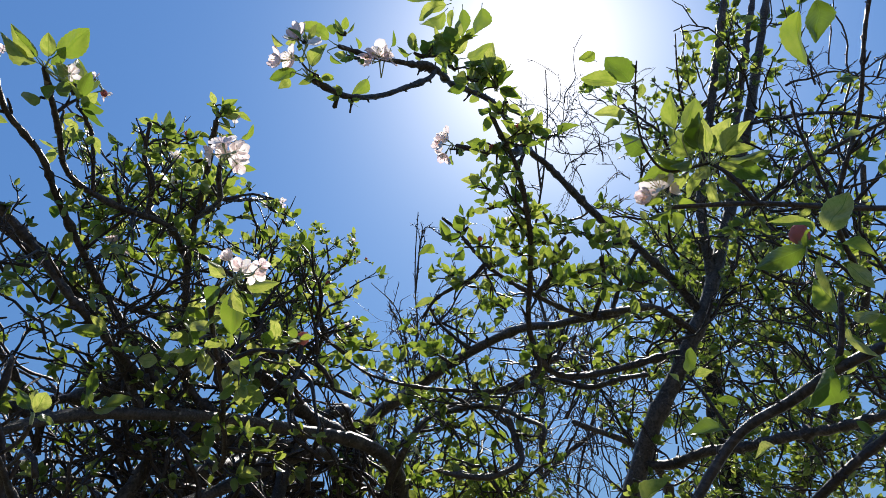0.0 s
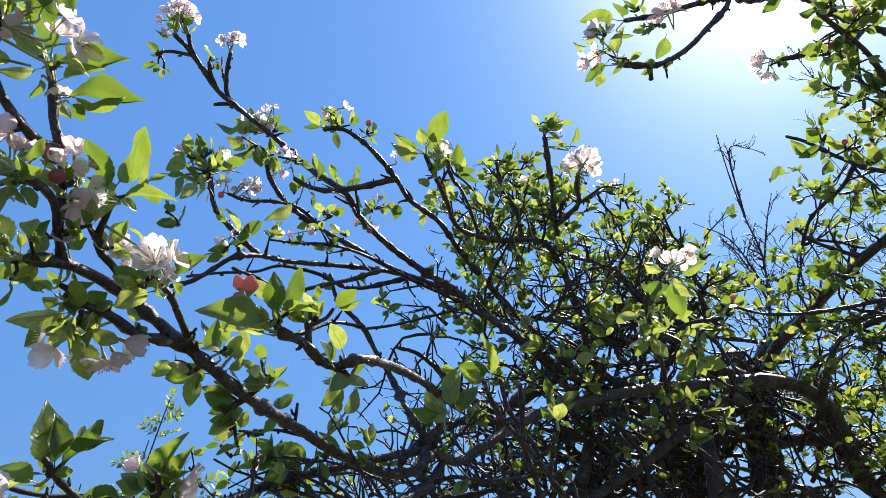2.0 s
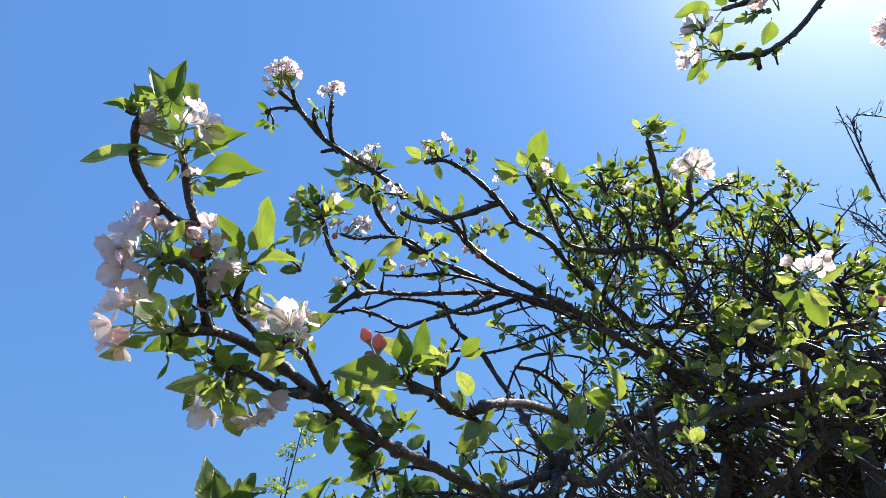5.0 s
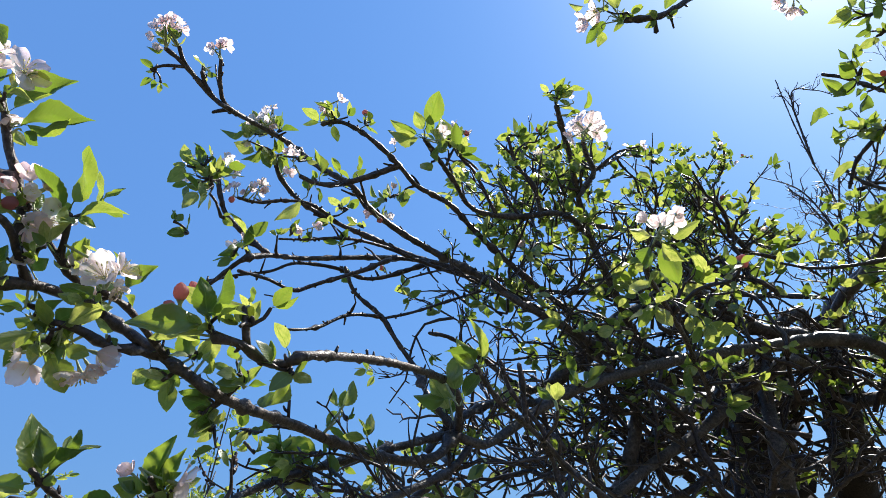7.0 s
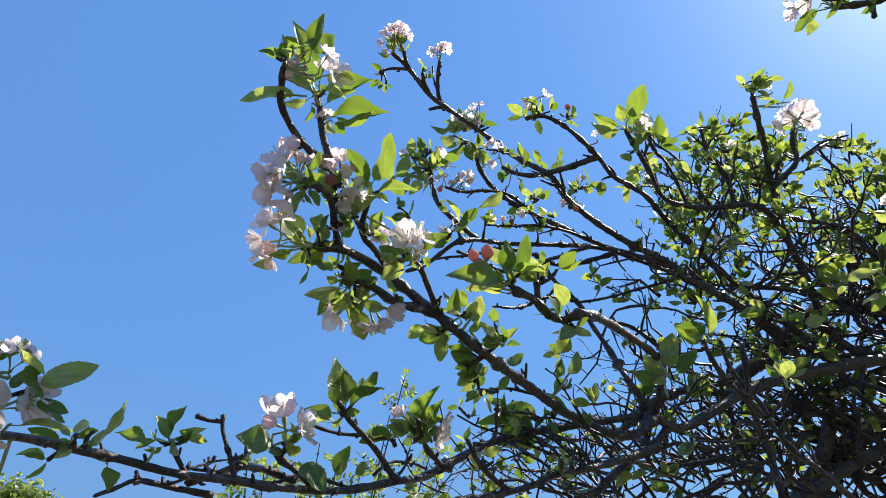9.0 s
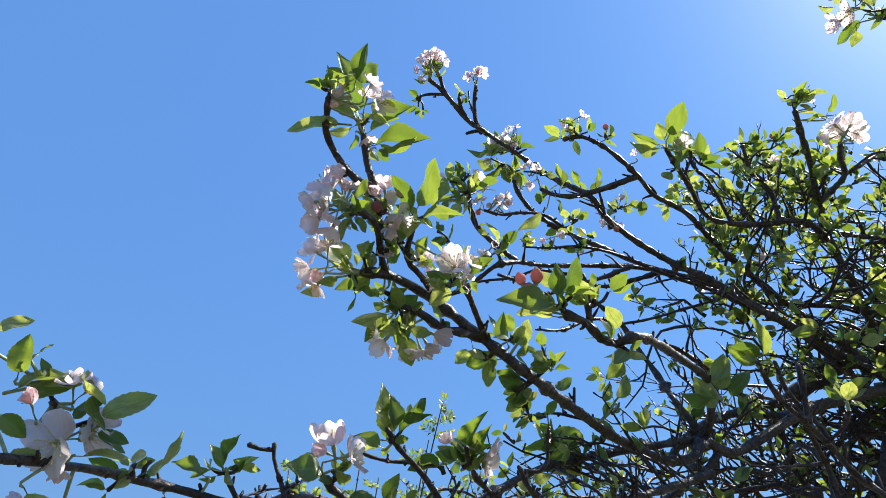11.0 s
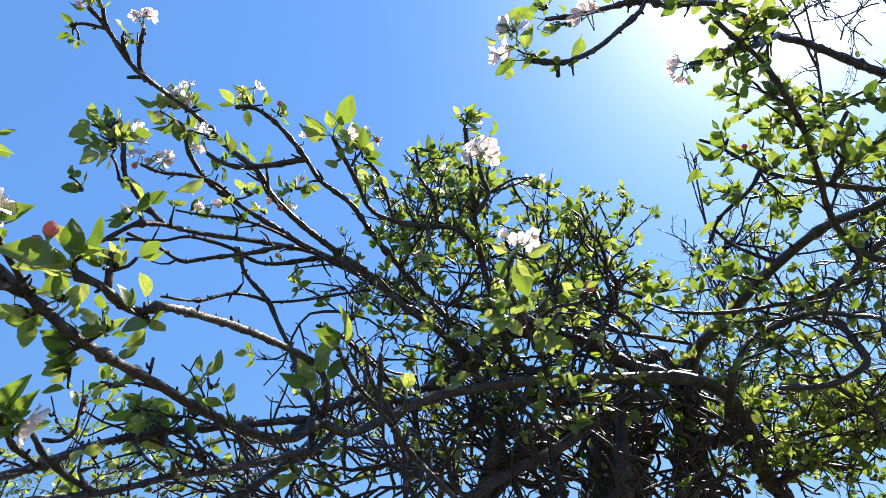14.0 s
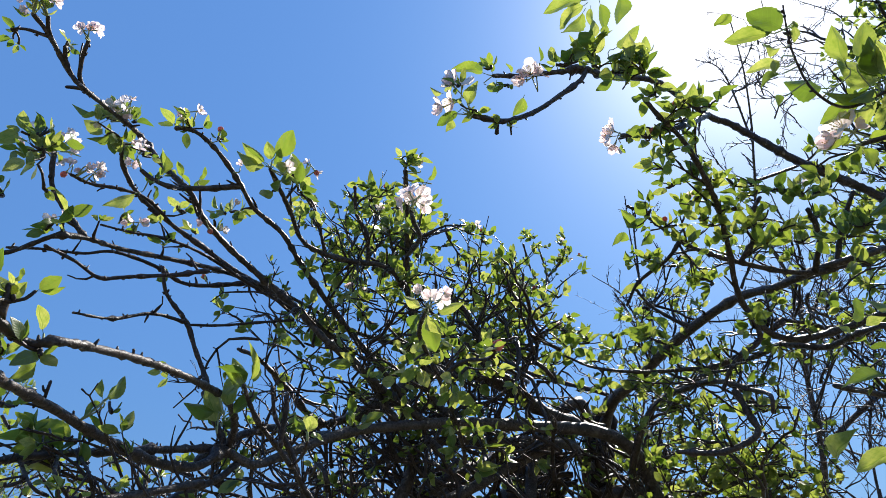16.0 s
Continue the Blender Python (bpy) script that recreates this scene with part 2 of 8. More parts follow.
def petal_shape(cup, curl, width, mat=PETAL):
    """A spoon-shaped petal along x from 0 to 1, narrow at its foot, with a ruffled rim."""
    verts, faces, uvs = [], [], []
    rows, cols, phase = 8, 6, shape_rng.uniform(0, 6)
    for i in range(rows + 1):
        u = i / rows
        half = width * 0.5 * (0.12 + 0.88 * math.sin(math.pi * (0.03 + 0.80 * u ** 1.05)) ** 0.8)
        for j in range(cols + 1):
            v = j / cols * 2 - 1
            x = u * (1 - 0.13 * v * v * u) + 0.03 * u * u * math.sin(5 * v + phase)
            ruffle = 0.07 * u * u * math.sin(4.2 * v + phase) + 0.035 * u * math.sin(9 * v - phase)
            verts.append((x, v * half, cup * u * (1 - u) * -0.9 + cup * 0.95 * v * v * half + curl * u * u + ruffle))
            uvs.append((u, j / cols))
    for i in range(rows):
        for j in range(cols):
            a = i * (cols + 1) + j
            faces.append((a, a + 1, a + cols + 2, a + cols + 1))
    return mesh_from("petal", verts, faces, mat, True, uvs)


PETAL_MESHES = [petal_shape(shape_rng.uniform(0.15, 0.55), shape_rng.uniform(-0.35, 0.25), shape_rng.uniform(0.82, 1.02)) for _ in range(14)]
PINK_PETAL_MESHES = [petal_shape(shape_rng.uniform(0.3, 0.7), shape_rng.uniform(-0.2, 0.35), shape_rng.uniform(0.74, 0.95), PINK_PETAL) for _ in range(8)]


def stalk_mesh():
    """Stalk below the blossom, swelling into the green cup that holds the petals."""
    v, f = tube([Vector((0, 0, -0.62)), Vector((0.02, 0, -0.35)), Vector((0, 0, -0.16)), Vector((0, 0, -0.05)), Vector((0, 0, 0.02))], [0.022, 0.020, 0.028, 0.050, 0.045], 6, shape_rng)
    return mesh_from("blossom", v, f, STALK)


def stamen_mesh():
    verts, faces = [], []
    for k in range(14):
        a, lean = 2.4 * k, 0.16 + 0.26 * (k % 3) / 2
        tip = Vector((math.cos(a) * lean * 0.55, math.sin(a) * lean * 0.55, 0.19 + 0.04 * (k % 2)))
        v, f = tube([Vector((0, 0, 0)), tip * 0.9, tip, tip * 1.12], [0.006, 0.005, 0.018, 0.010], 4, shape_rng)
        faces += [tuple(i + len(verts) for i in q) for q in f]
        verts += v
    return mesh_from("flower_centre", verts, faces, STAMEN)


def bud_mesh():
    """A closed bud of overlapping petals."""
    verts, faces, uvs = [], [], []
    for i in range(9):
        u = i / 8
        r = 0.5 * math.sin(math.pi * (0.08 + 0.90 * u)) ** 0.75
        for k in range(15):
            a = 2 * math.pi * k / 15 + 0.35 * i
            lobe = 1 + 0.09 * (((k + i * 0.55) % 3) - 1)
            verts.append((r * lobe * math.cos(a), r * lobe * math.sin(a), 1.05 * u))
            uvs.append((u, k / 15))
    for i in range(8):
        for k in range(15):
            a, b = i * 15 + k, i * 15 + (k + 1) % 15
            faces.append((a, b, b + 15, a + 15))
    faces.append(tuple(range(120, 135)))
    return mesh_from("flower_bud", verts, faces, BUD_PETAL, True, uvs)


def calyx_mesh():
    verts, faces = tube([Vector((0, 0, -1.3)), Vector((0.05, 0, -0.6)), Vector((0, 0, -0.2)), Vector((0, 0, 0.05)), Vector((0, 0, 0.22))], [0.07, 0.06, 0.14, 0.28, 0.36], 5, shape_rng)
    return mesh_from("calyx", verts, faces[:-11], STALK)


STALK_MESH, STAMEN_MESH, BUD_MESH, CALYX_MESH = stalk_mesh(), stamen_mesh(), bud_mesh(), calyx_mesh()


class Grown:
    """A tree: its root Empty, the places where twigs can start, and what is gathered for its joined meshes."""

    def __init__(self, name, seed, label, foot, gnarl=0.24, tumble=1.15, twig_mat=TWIG_BARK, category="tree", group="orchard trees"):
        self.root = tagged(new(name), label, category, group=group)
        self.foot = Vector(foot)
        self.root.location = self.foot
        self.rng = random.Random(seed)
        self.stalk_v, self.stalk_f, self.twig_v, self.twig_f, self.leaf_v, self.leaf_f, self.leaf_uv = [], [], [], [], [], [], []
        self.shoots, self.tumble, self.count, self.twig_mat, self.gnarl, self.places = 0, tumble, 0, twig_mat, gnarl, []


def add_tube(tree, points, radii, sides=5, knots=0.12):
    v, f = tube(points, radii, sides, tree.rng, knots)
    n = len(tree.twig_v)
    tree.twig_v += [p - tree.foot for p in v]
    tree.twig_f += [tuple(i + n for i in q) for q in f]


def bough(tree, r0, r1, points, wild=0.0, reach=0.1, leaves=0.5, mat=None):
    """A branch through the points, thinning from r0 to r1; wild: side twigs per metre, up to reach long, some with leaves."""
    step = 0.010 if r0 < 0.017 else 0.025
    line = glide(points, step)
    n = len(line) - 1
    radii = [r0 + (r1 - r0) * (i / n) ** 0.8 for i in range(n + 1)]
    v, f = tube(line, radii, 8 if r0 > 0.006 else 6, tree.rng, tree.gnarl * (1.0 if r0 < 0.02 else 0.5))
    name = "trunk" if r0 > 0.055 or points[0][2] < 0.1 else "limb" if r0 > 0.017 else "branch"
    part(name, mesh_from(name, [p - tree.foot for p in v], f, mat or (OLD_BARK_SHADED if r0 > 0.05 else BARK if r0 > 0.0146 else BRANCH_BARK if r0 > 0.006 else TWIG_BARK)), tree.root)
    length = sum((line[i + 1] - line[i]).length for i in range(n))
    rng = tree.rng
    for i in range(n + 1):
        tree.places.append(line[i])
    for _ in range(int(length * (42 if r0 < 0.008 else 24))):   # short fruiting spurs
        i = rng.randrange(1, n)
        along = (line[i + 1] - line[i - 1]).normalized()
        way = sideways(along, rng) + along * rng.uniform(-0.2, 0.5)
        size = rng.choice((0.003, 0.004, 0.005, 0.005, 0.006, 0.009))
        if radii[i] < 0.02:
            p = line[i] + way * radii[i] * 0.5
            add_tube(tree, [p, p + way * size * 0.6, p + way * size + Vector((0, 0, 0.003)) + along * size * rng.uniform(-0.4, 0.6)], [0.0027, 0.0018, 0.0014], 5, 0.35)
    for _ in range(int(length * wild)):
        i = rng.randrange(1, max(2, int(n * 0.86)))
        along = (line[i + 1] - line[i - 1]).normalized()
        way = (sideways(along, rng) * rng.uniform(0.5, 1.0) + along * rng.uniform(0.1, 0.9) + Vector((0, 0, rng.uniform(0, 0.5)))).normalized()
        twig(tree, line[i], way, rng.uniform(0.25, 1.0) * reach, min(radii[i] * 0.7, 0.0034), leaves)


def sideways(along, rng):
    s = Vector((rng.gauss(0, 1), rng.gauss(0, 1), rng.gauss(0, 1)))
    return (s - along * s.dot(along)).normalized()


def twig(tree, start, way, length, r, leaves, depth=0):
    rng = tree.rng
    line, p, w = [start.copy()], start.copy(), way.copy()
    n = max(3, int(length / 0.022))
    for _ in range(n):
        w = (w + Vector((rng.gauss(0, 0.2), rng.gauss(0, 0.2), rng.gauss(0.05, 0.2)))).normalized()
        p = p + w * length / n
        line.append(p.copy())
    add_tube(tree, line, [r * (1 - 0.55 * i / n) * (1.25 if i % 2 else 0.95) for i in range(n + 1)], 5, 0.15)
    if depth < 2 and length > 0.06:
        for _ in range(rng.randint(1, 1 + int(length / 0.05))):
            i = rng.randrange(1, n)
            d = (line[i + 1] - line[i]).normalized()
            twig(tree, line[i], (d + sideways(d, rng) * rng.uniform(0.5, 1.2)).normalized(), length * rng.uniform(0.2, 0.5), r * 0.7, leaves, depth + 1)
    if rng.random() < leaves:
        rosette(tree, line[-1], w, rng.randint(3, 7), rng.uniform(0.025, 0.046))
    if rng.random() < leaves * 0.5:
        rosette(tree, line[n // 2], sideways(w, rng), rng.randint(2, 5), rng.uniform(0.020, 0.038))


def leaf_frame(base, tip, up):
    """A leaf's turn and length: x along it, z as near to up as can be."""
    x = tip - base
    size = x.length
    x = x / size
    y = up.cross(x).normalized()
    z = x.cross(y)
    return Matrix(((x.x, y.x, z.x), (x.y, y.y, z.y), (x.z, y.z, z.z))), size


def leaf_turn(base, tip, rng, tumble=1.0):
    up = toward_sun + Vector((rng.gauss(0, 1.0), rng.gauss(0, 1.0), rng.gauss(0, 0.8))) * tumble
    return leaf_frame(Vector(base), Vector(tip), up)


def small_leaf(tree, base, tip):
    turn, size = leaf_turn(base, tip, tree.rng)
    v, f, uv = tree.rng.choice(SMALL_BLADES)
    m = np.array(turn) * size
    n = sum(len(a) for a in tree.leaf_v)
    tree.leaf_v.append(np.array(v) @ m.T + np.array(Vector(base) - tree.foot))
    tree.leaf_f +=  [tuple(i + n for i in q) for q in f]
    tree.leaf_uv += uv


def rosette(tree, base, way, n, size):
    """A bunch of small leaves at a twig's end."""
    rng = tree.rng
    for _ in range(n):
        d = (way * rng.uniform(0.2, 1.0) + sideways(way, rng) * rng.uniform(0.3, 1.0)).normalized()
        small_leaf(tree, base, base + d * size * rng.uniform(0.6, 1.15))


def leaf(tree, base, tip, face=None, wide=1.0):
    """One leaf from the foot of its stalk to its tip; face: the way its upper side looks, wide: its width against the usual one."""
    tree.count += 1
    if face is None:
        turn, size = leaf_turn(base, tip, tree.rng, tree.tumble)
        wide = tree.rng.uniform(0.8, 1.08)
    else:
        turn, size = leaf_frame(Vector(base), Vector(tip), Vector(face))
    stalk(tree, base, Vector(base) - Vector(tip))
    ob = part("leaf", tree.rng.choice(LEAF_MESHES), tree.root)
    ob.matrix_basis = Matrix.Translation(Vector(base) - tree.foot) @ turn.to_4x4() @ Matrix.Diagonal((size, size * wide, size, 1))


def stalk(tree, place, back, r=0.0011, most=0.075):
    """A thin green stalk that leaves a leaf or flower along back and bends to the nearest wood."""
    place = Vector(place)
    near = min(tree.places, key=lambda q: (q - place).length_squared)
    gap = (near - place).length
    if 0.003 < gap < most:
        line = glide([place, place + Vector(back).normalized() * gap * 0.22, near], 0.012)
        v, f = tube(line, [r * (1 + 0.5 * i / len(line)) for i in range(len(line))], 5, tree.rng, 0.05)
        n = len(tree.stalk_v)
        tree.stalk_v += [p - tree.foot for p in v]
        tree.stalk_f += [tuple(i + n for i in q) for q in f]


def facing(way):
    return Vector(way).to_track_quat("Z", "Y").to_matrix().to_4x4()


def blossom(tree, place, way, size, lift=None, petals=PETAL_MESHES):
    """A flower of five petals round its stamens, looking along way; lift: how far the petals are closed, in degrees."""
    rng = tree.rng
    ob = part("blossom", STALK_MESH, tree.root, "white apple blossom flushed with pink")
    ob.matrix_basis = Matrix.Translation(Vector(place) - tree.foot) @ facing(way) @ pose(0, 0, 0, 0, 0, rng.uniform(0, 360)) @ Matrix.Scale(size, 4)
    lift = rng.uniform(14, 50) if lift is None else lift
    for k in range(5):
        petal = part("petal", rng.choice(petals), ob)
        petal.matrix_basis = pose(0, 0, 0.01 + 0.006 * k, rng.uniform(-12, 12), 0, 72 * k + rng.uniform(-9, 9)) @ pose(0.04, 0, 0, 0, -lift + rng.uniform(-24, 24), 0) @ Matrix.Scale(rng.uniform(0.39, 0.51), 4)
    part("flower_centre", STAMEN_MESH, ob, "pale yellow stamens")
    stalk(tree, Vector(place) - Vector(way).normalized() * size * 0.6, -Vector(way), 0.0012, 0.06)


def half_open(tree, place, way, size):
    blossom(tree, place, way, size * 0.9, tree.rng.uniform(28, 52), PINK_PETAL_MESHES)


def bud(tree, place, way, size):
    ob = part("flower_bud", BUD_MESH, tree.root, "closed rosy pink flower bud")
    ob.matrix_basis = Matrix.Translation(Vector(place) - Vector(way) * size * 0.5 - tree.foot) @ facing(way) @ pose(0, 0, 0, 0, 0, tree.rng.uniform(0, 360)) @ Matrix.Diagonal((size * 0.82, size * 0.82, size, 1))
    part("calyx", CALYX_MESH, ob, "green calyx and stalk")
    stalk(tree, Vector(place) - Vector(way) * size * 1.7, -Vector(way), 0.0009, 0.05)


def tuft(tree, base, way, n, size, flowers=0):
    """A spur's bunch of leaves, with flowers in its middle."""
    rng, base, way, size = tree.rng, Vector(base), Vector(way).normalized(), size * 0.88
    spurs = [(base, way)]
    for _ in range(n // 3):
        d = (way * rng.uniform(-0.2, 0.8) + sideways(way, rng)).normalized()
        end = base + d * size * rng.uniform(0.3, 0.95)
        add_tube(tree, glide([base, base.lerp(end, 0.5) + sideways(d, rng) * size * 0.08, end], 0.012), [0.0019] * len(glide([base, base.lerp(end, 0.5), end], 0.012)), 5, 0.25)
        spurs.append((end, (d + Vector((0, 0, 0.5))).normalized()))
        tree.places.append(end)
    for k in range(int(n * 1.25 + 0.5)):
        foot, lead = spurs[k % len(spurs)]
        d = (lead * rng.uniform(0.1, 1.0) + sideways(lead, rng) * rng.uniform(0.35, 1.0)).normalized()
        tip = foot + d * size * rng.uniform(0.5, 1.15)
        if tree.count < 290:
            leaf(tree, foot, tip)
        else:
            small_leaf(tree, foot, tip)
    for _ in range(flowers):
        d = (way + sideways(way, rng) * 0.7).normalized()
        if rng.random() < 0.75:
            blossom(tree, base + d * size * 0.55, d, rng.uniform(0.026, 0.038))
        else:
            bud(tree, base + d * size * 0.5, d, 0.014)
    if tree.places:
        near = min(tree.places, key=lambda q: (q - base).length_squared)
        if 0.004 < (near - base).length < 0.11:
            mid = near.lerp(base, 0.5) + sideways(way, rng) * 0.12 * (near - base).length
            add_tube(tree, glide([near, mid, base, base + way * 0.006], 0.012), [0.0026] * len(glide([near, mid, base, base + way * 0.006], 0.012)), 5, 0.2)


def thicket(tree, n, centre, radii, heading, spread, length, wild, reach, leaves, r=0.0045):
    """Criss-crossing shoots within an egg-shaped part of the crown."""
    rng, c = tree.rng, Vector(centre)
    for _ in range(n):
        while True:
            u = Vector((rng.uniform(-1, 1), rng.uniform(-1, 1), rng.uniform(-1, 1)))
            if u.length < 1:
                break
        p = c + Vector((u.x * radii[0], u.y * radii[1], u.z * radii[2]))
        w = (Vector(heading) + Vector((rng.gauss(0, spread), rng.gauss(0, spread), rng.gauss(0, spread)))).normalized()
        size, line = rng.uniform(0.4, 1.0) * length, [p.copy()]
        k = max(4, int(size / 0.03))
        for _ in range(k):
            w = (w + Vector((rng.gauss(0, 0.27), rng.gauss(0, 0.27), rng.gauss(0.03, 0.27)))).normalized()
            p = p + w * size / k
            line.append(p.copy())
        r0 = r * rng.uniform(0.5, 1.3)
        thin = [r0 * (1 - 0.6 * i / k) for i in range(k + 1)]
        tree.shoots += 1
        if tree.shoots > 290:
            add_tube(tree, line, thin, 6, 0.12)
        else:
            v, f = tube(line, thin, 6, rng, 0.12)
            part("shoot", mesh_from("shoot", [q - tree.foot for q in v], f, TWIG_BARK if r < 0.0085 else BARK), tree.root)
        for i in range(1, k):
            if rng.random() < 0.6:
                d = sideways(w, rng)
                add_tube(tree, [line[i], line[i] + d * 0.006, line[i] + d * rng.uniform(0.008, 0.018) + Vector((0, 0, 0.002))], [0.0019, 0.0013, 0.0017], 4, 0.2)
            if rng.random() < wild * size / k:
                d = (line[i + 1] - line[i]).normalized()
                twig(tree, line[i], (d + sideways(d, rng) * rng.uniform(0.4, 1.2)).normalized(), rng.uniform(0.3, 1.0) * reach, r0 * 0.55, leaves)
        if rng.random() < leaves:
            rosette(tree, line[-1], w, rng.randint(4, 7), rng.uniform(0.026, 0.045))


def feather(tree, base, way, length):
    """A compound leaf: a thin rib with pairs of narrow leaflets and one at its end."""
    rng = tree.rng
    side = sideways(way, rng)
    line = [base + way * length * k / 4 + Vector((0, 0, -0.10 * length * (k / 4) ** 2)) for k in range(5)]
    v, f = tube(line, [0.0012, 0.0011, 0.001, 0.0009, 0.0007], 4, rng)
    n = len(tree.stalk_v)
    tree.stalk_v += [p - tree.foot for p in v]
    tree.stalk_f += [tuple(i + n for i in q) for q in f]
    for p in line[1:]:
        for sign in (1, -1):
            d = (side * sign + way * 0.6).normalized()
            small_leaf(tree, p, p + d * length * rng.uniform(0.32, 0.45))
    small_leaf(tree, line[-1], line[-1] + way * length * 0.4)


def finish(tree):
    """Link the gathered twigs and small leaves as one mesh each."""
    if tree.twig_v:
        tagged(part("twig_mass", mesh_from("twig_mass", tree.twig_v, tree.twig_f, tree.twig_mat), tree.root), kind="stuff")
    if tree.stalk_v:
        tagged(part("stalk_mass", mesh_from("stalk_mass", tree.stalk_v, tree.stalk_f, STALK), tree.root), kind="stuff")
    if tree.leaf_v:
        verts = np.concatenate(tree.leaf_v)
        tagged(part("foliage", mesh_from("foliage", verts, tree.leaf_f, FOLIAGE, True, tree.leaf_uv), tree.root), kind="stuff")


# ---- ground ----
verts, faces = [(0, 0, 0)], []
for i, radius in enumerate((3, 8, 20, 60, 200, 700, 2500)):
    for k in range(32):
        a = 2 * math.pi * k / 32
        verts.append((radius * math.cos(a), radius * math.sin(a), 0.02 * math.sin(3 * a + i) if radius < 100 else 0.0))
for k in range(32):
    faces.append((0, 1 + k, 1 + (k + 1) % 32))
    for i in range(6):
        a, b = 1 + 32 * i + k, 1 + 32 * i + (k + 1) % 32
        faces.append((a, a + 32, b + 32, b))
tagged(new("ground", mesh_from("ground", verts, faces, GRASS)), "rough dry yellowish orchard grass", "ground", kind="structure")

# ---- trees ----
left_tree = Grown("apple_tree", 3, "old apple tree, knotty grey boughs, young leaves, pink-white blossom", (-0.45, 2.75, 0))
right_tree = Grown("apple_tree", 5, "apple tree with upright dark limbs and a hanging blossoming bough", (0.5, 2.05, 0))
near_tree = Grown("apple_tree", 7, "apple tree with smooth grey boughs and large fresh leaves", (1.55, 0.45, 0), 0.07, 2.5)
bare_tree = Grown("fruit_tree", 9, "slender tree with bare grey twigs behind the apple trees", (0.2, 4.1, 0), 0.12)
back_tree = Grown("fruit_tree", 13, "leafy fruit tree with yellow-green young foliage standing behind", (1.5, 3.4, 0))

shrub = Grown("shrub", 31, "bushy young shrub with bright pinnate leaves", (-2.44, 1.14, 0), 0.1, 1.1, category="shrub", group="")

# boughs
bough(left_tree, 0.0316, 0.0092, [(-0.250, 2.600, 1.200), (-0.007, 2.123, 1.896), (-0.025, 2.039, 2.051), (-0.035, 1.944, 2.199), (-0.075, 1.866, 2.260), (-0.157, 1.793, 2.284), (-0.262, 1.733, 2.283), (-0.432, 1.500, 2.225), (-0.526, 1.343, 2.169), (-0.618, 1.214, 2.114), (-0.666, 1.136, 2.064), (-0.705, 1.057, 2.005), (-0.729, 0.998, 1.968), (-0.741, 0.928, 1.975)], 6, 0.08, 0.15)
bough(left_tree, 0.0435, 0.0159, [(-0.250, 2.600, 1.200), (-0.007, 2.123, 1.896), (-0.025, 2.039, 2.051), (-0.035, 1.944, 2.199), (-0.075, 1.866, 2.260), (-0.157, 1.793, 2.284), (-0.251, 1.739, 2.283)], 3, 0.06, 0.1)
bough(left_tree, 0.0075, 0.0033, [(-0.737, 0.927, 1.980), (-0.757, 0.800, 1.934), (-0.774, 0.686, 1.891), (-0.785, 0.581, 1.850), (-0.795, 0.501, 1.809), (-0.805, 0.419, 1.752), (-0.781, 0.362, 1.724), (-0.761, 0.319, 1.709), (-0.772, 0.241, 1.681), (-0.771, 0.148, 1.665), (-0.764, 0.089, 1.658), (-0.749, 0.028, 1.648), (-0.743, -0.027, 1.647), (-0.732, -0.076, 1.643), (-0.706, -0.114, 1.637), (-0.683, -0.142, 1.629), (-0.665, -0.167, 1.623), (-0.638, -0.202, 1.611), (-0.609, -0.230, 1.598)])
bough(left_tree, 0.0098, 0.0056, [(-0.741, 0.928, 1.975), (-0.724, 0.883, 1.950), (-0.731, 0.851, 1.917), (-0.733, 0.763, 1.893), (-0.714, 0.628, 1.883), (-0.672, 0.472, 1.876), (-0.621, 0.340, 1.861), (-0.640, 0.262, 1.897), (-0.661, 0.196, 1.933), (-0.674, 0.156, 1.947), (-0.669, 0.118, 1.942), (-0.668, 0.086, 1.929)])
bough(left_tree, 0.0075, 0.0042, [(-0.741, 0.928, 1.975), (-0.691, 0.876, 2.004), (-0.605, 0.742, 1.991), (-0.525, 0.528, 1.934), (-0.435, 0.319, 1.849), (-0.447, 0.294, 1.835), (-0.452, 0.271, 1.834), (-0.449, 0.246, 1.841), (-0.452, 0.219, 1.840)])
bough(left_tree, 0.0040, 0.0028, [(-0.450, 0.253, 1.839), (-0.443, 0.243, 1.859), (-0.439, 0.237, 1.872)])
bough(left_tree, 0.0052, 0.0032, [(-0.669, 0.118, 1.942), (-0.653, 0.097, 1.958), (-0.634, 0.075, 1.976), (-0.629, 0.058, 1.981), (-0.627, 0.033, 1.980)])
bough(left_tree, 0.0047, 0.0043, [(-0.653, 0.097, 1.958), (-0.647, 0.081, 2.010), (-0.644, 0.064, 2.046), (-0.642, 0.047, 2.073), (-0.636, 0.030, 2.107)])
bough(left_tree, 0.0056, 0.0041, [(-0.645, 0.071, 2.032), (-0.645, 0.046, 2.039), (-0.645, 0.028, 2.044), (-0.640, 0.002, 2.055), (-0.627, -0.024, 2.071), (-0.600, -0.042, 2.096)])
bough(left_tree, 0.0049, 0.0033, [(-0.659, 0.203, 1.929), (-0.655, 0.169, 1.952), (-0.652, 0.136, 1.970), (-0.622, 0.122, 2.002)])
bough(left_tree, 0.0030, 0.0026, [(-0.652, 0.139, 1.968), (-0.649, 0.114, 1.989)])
bough(left_tree, 0.0061, 0.0037, [(-0.640, 0.262, 1.897), (-0.648, 0.244, 1.899), (-0.662, 0.211, 1.900), (-0.668, 0.177, 1.910), (-0.675, 0.150, 1.912)])
bough(left_tree, 0.0045, 0.0030, [(-0.638, 0.270, 1.894), (-0.611, 0.227, 1.905), (-0.586, 0.190, 1.911), (-0.572, 0.159, 1.910)])
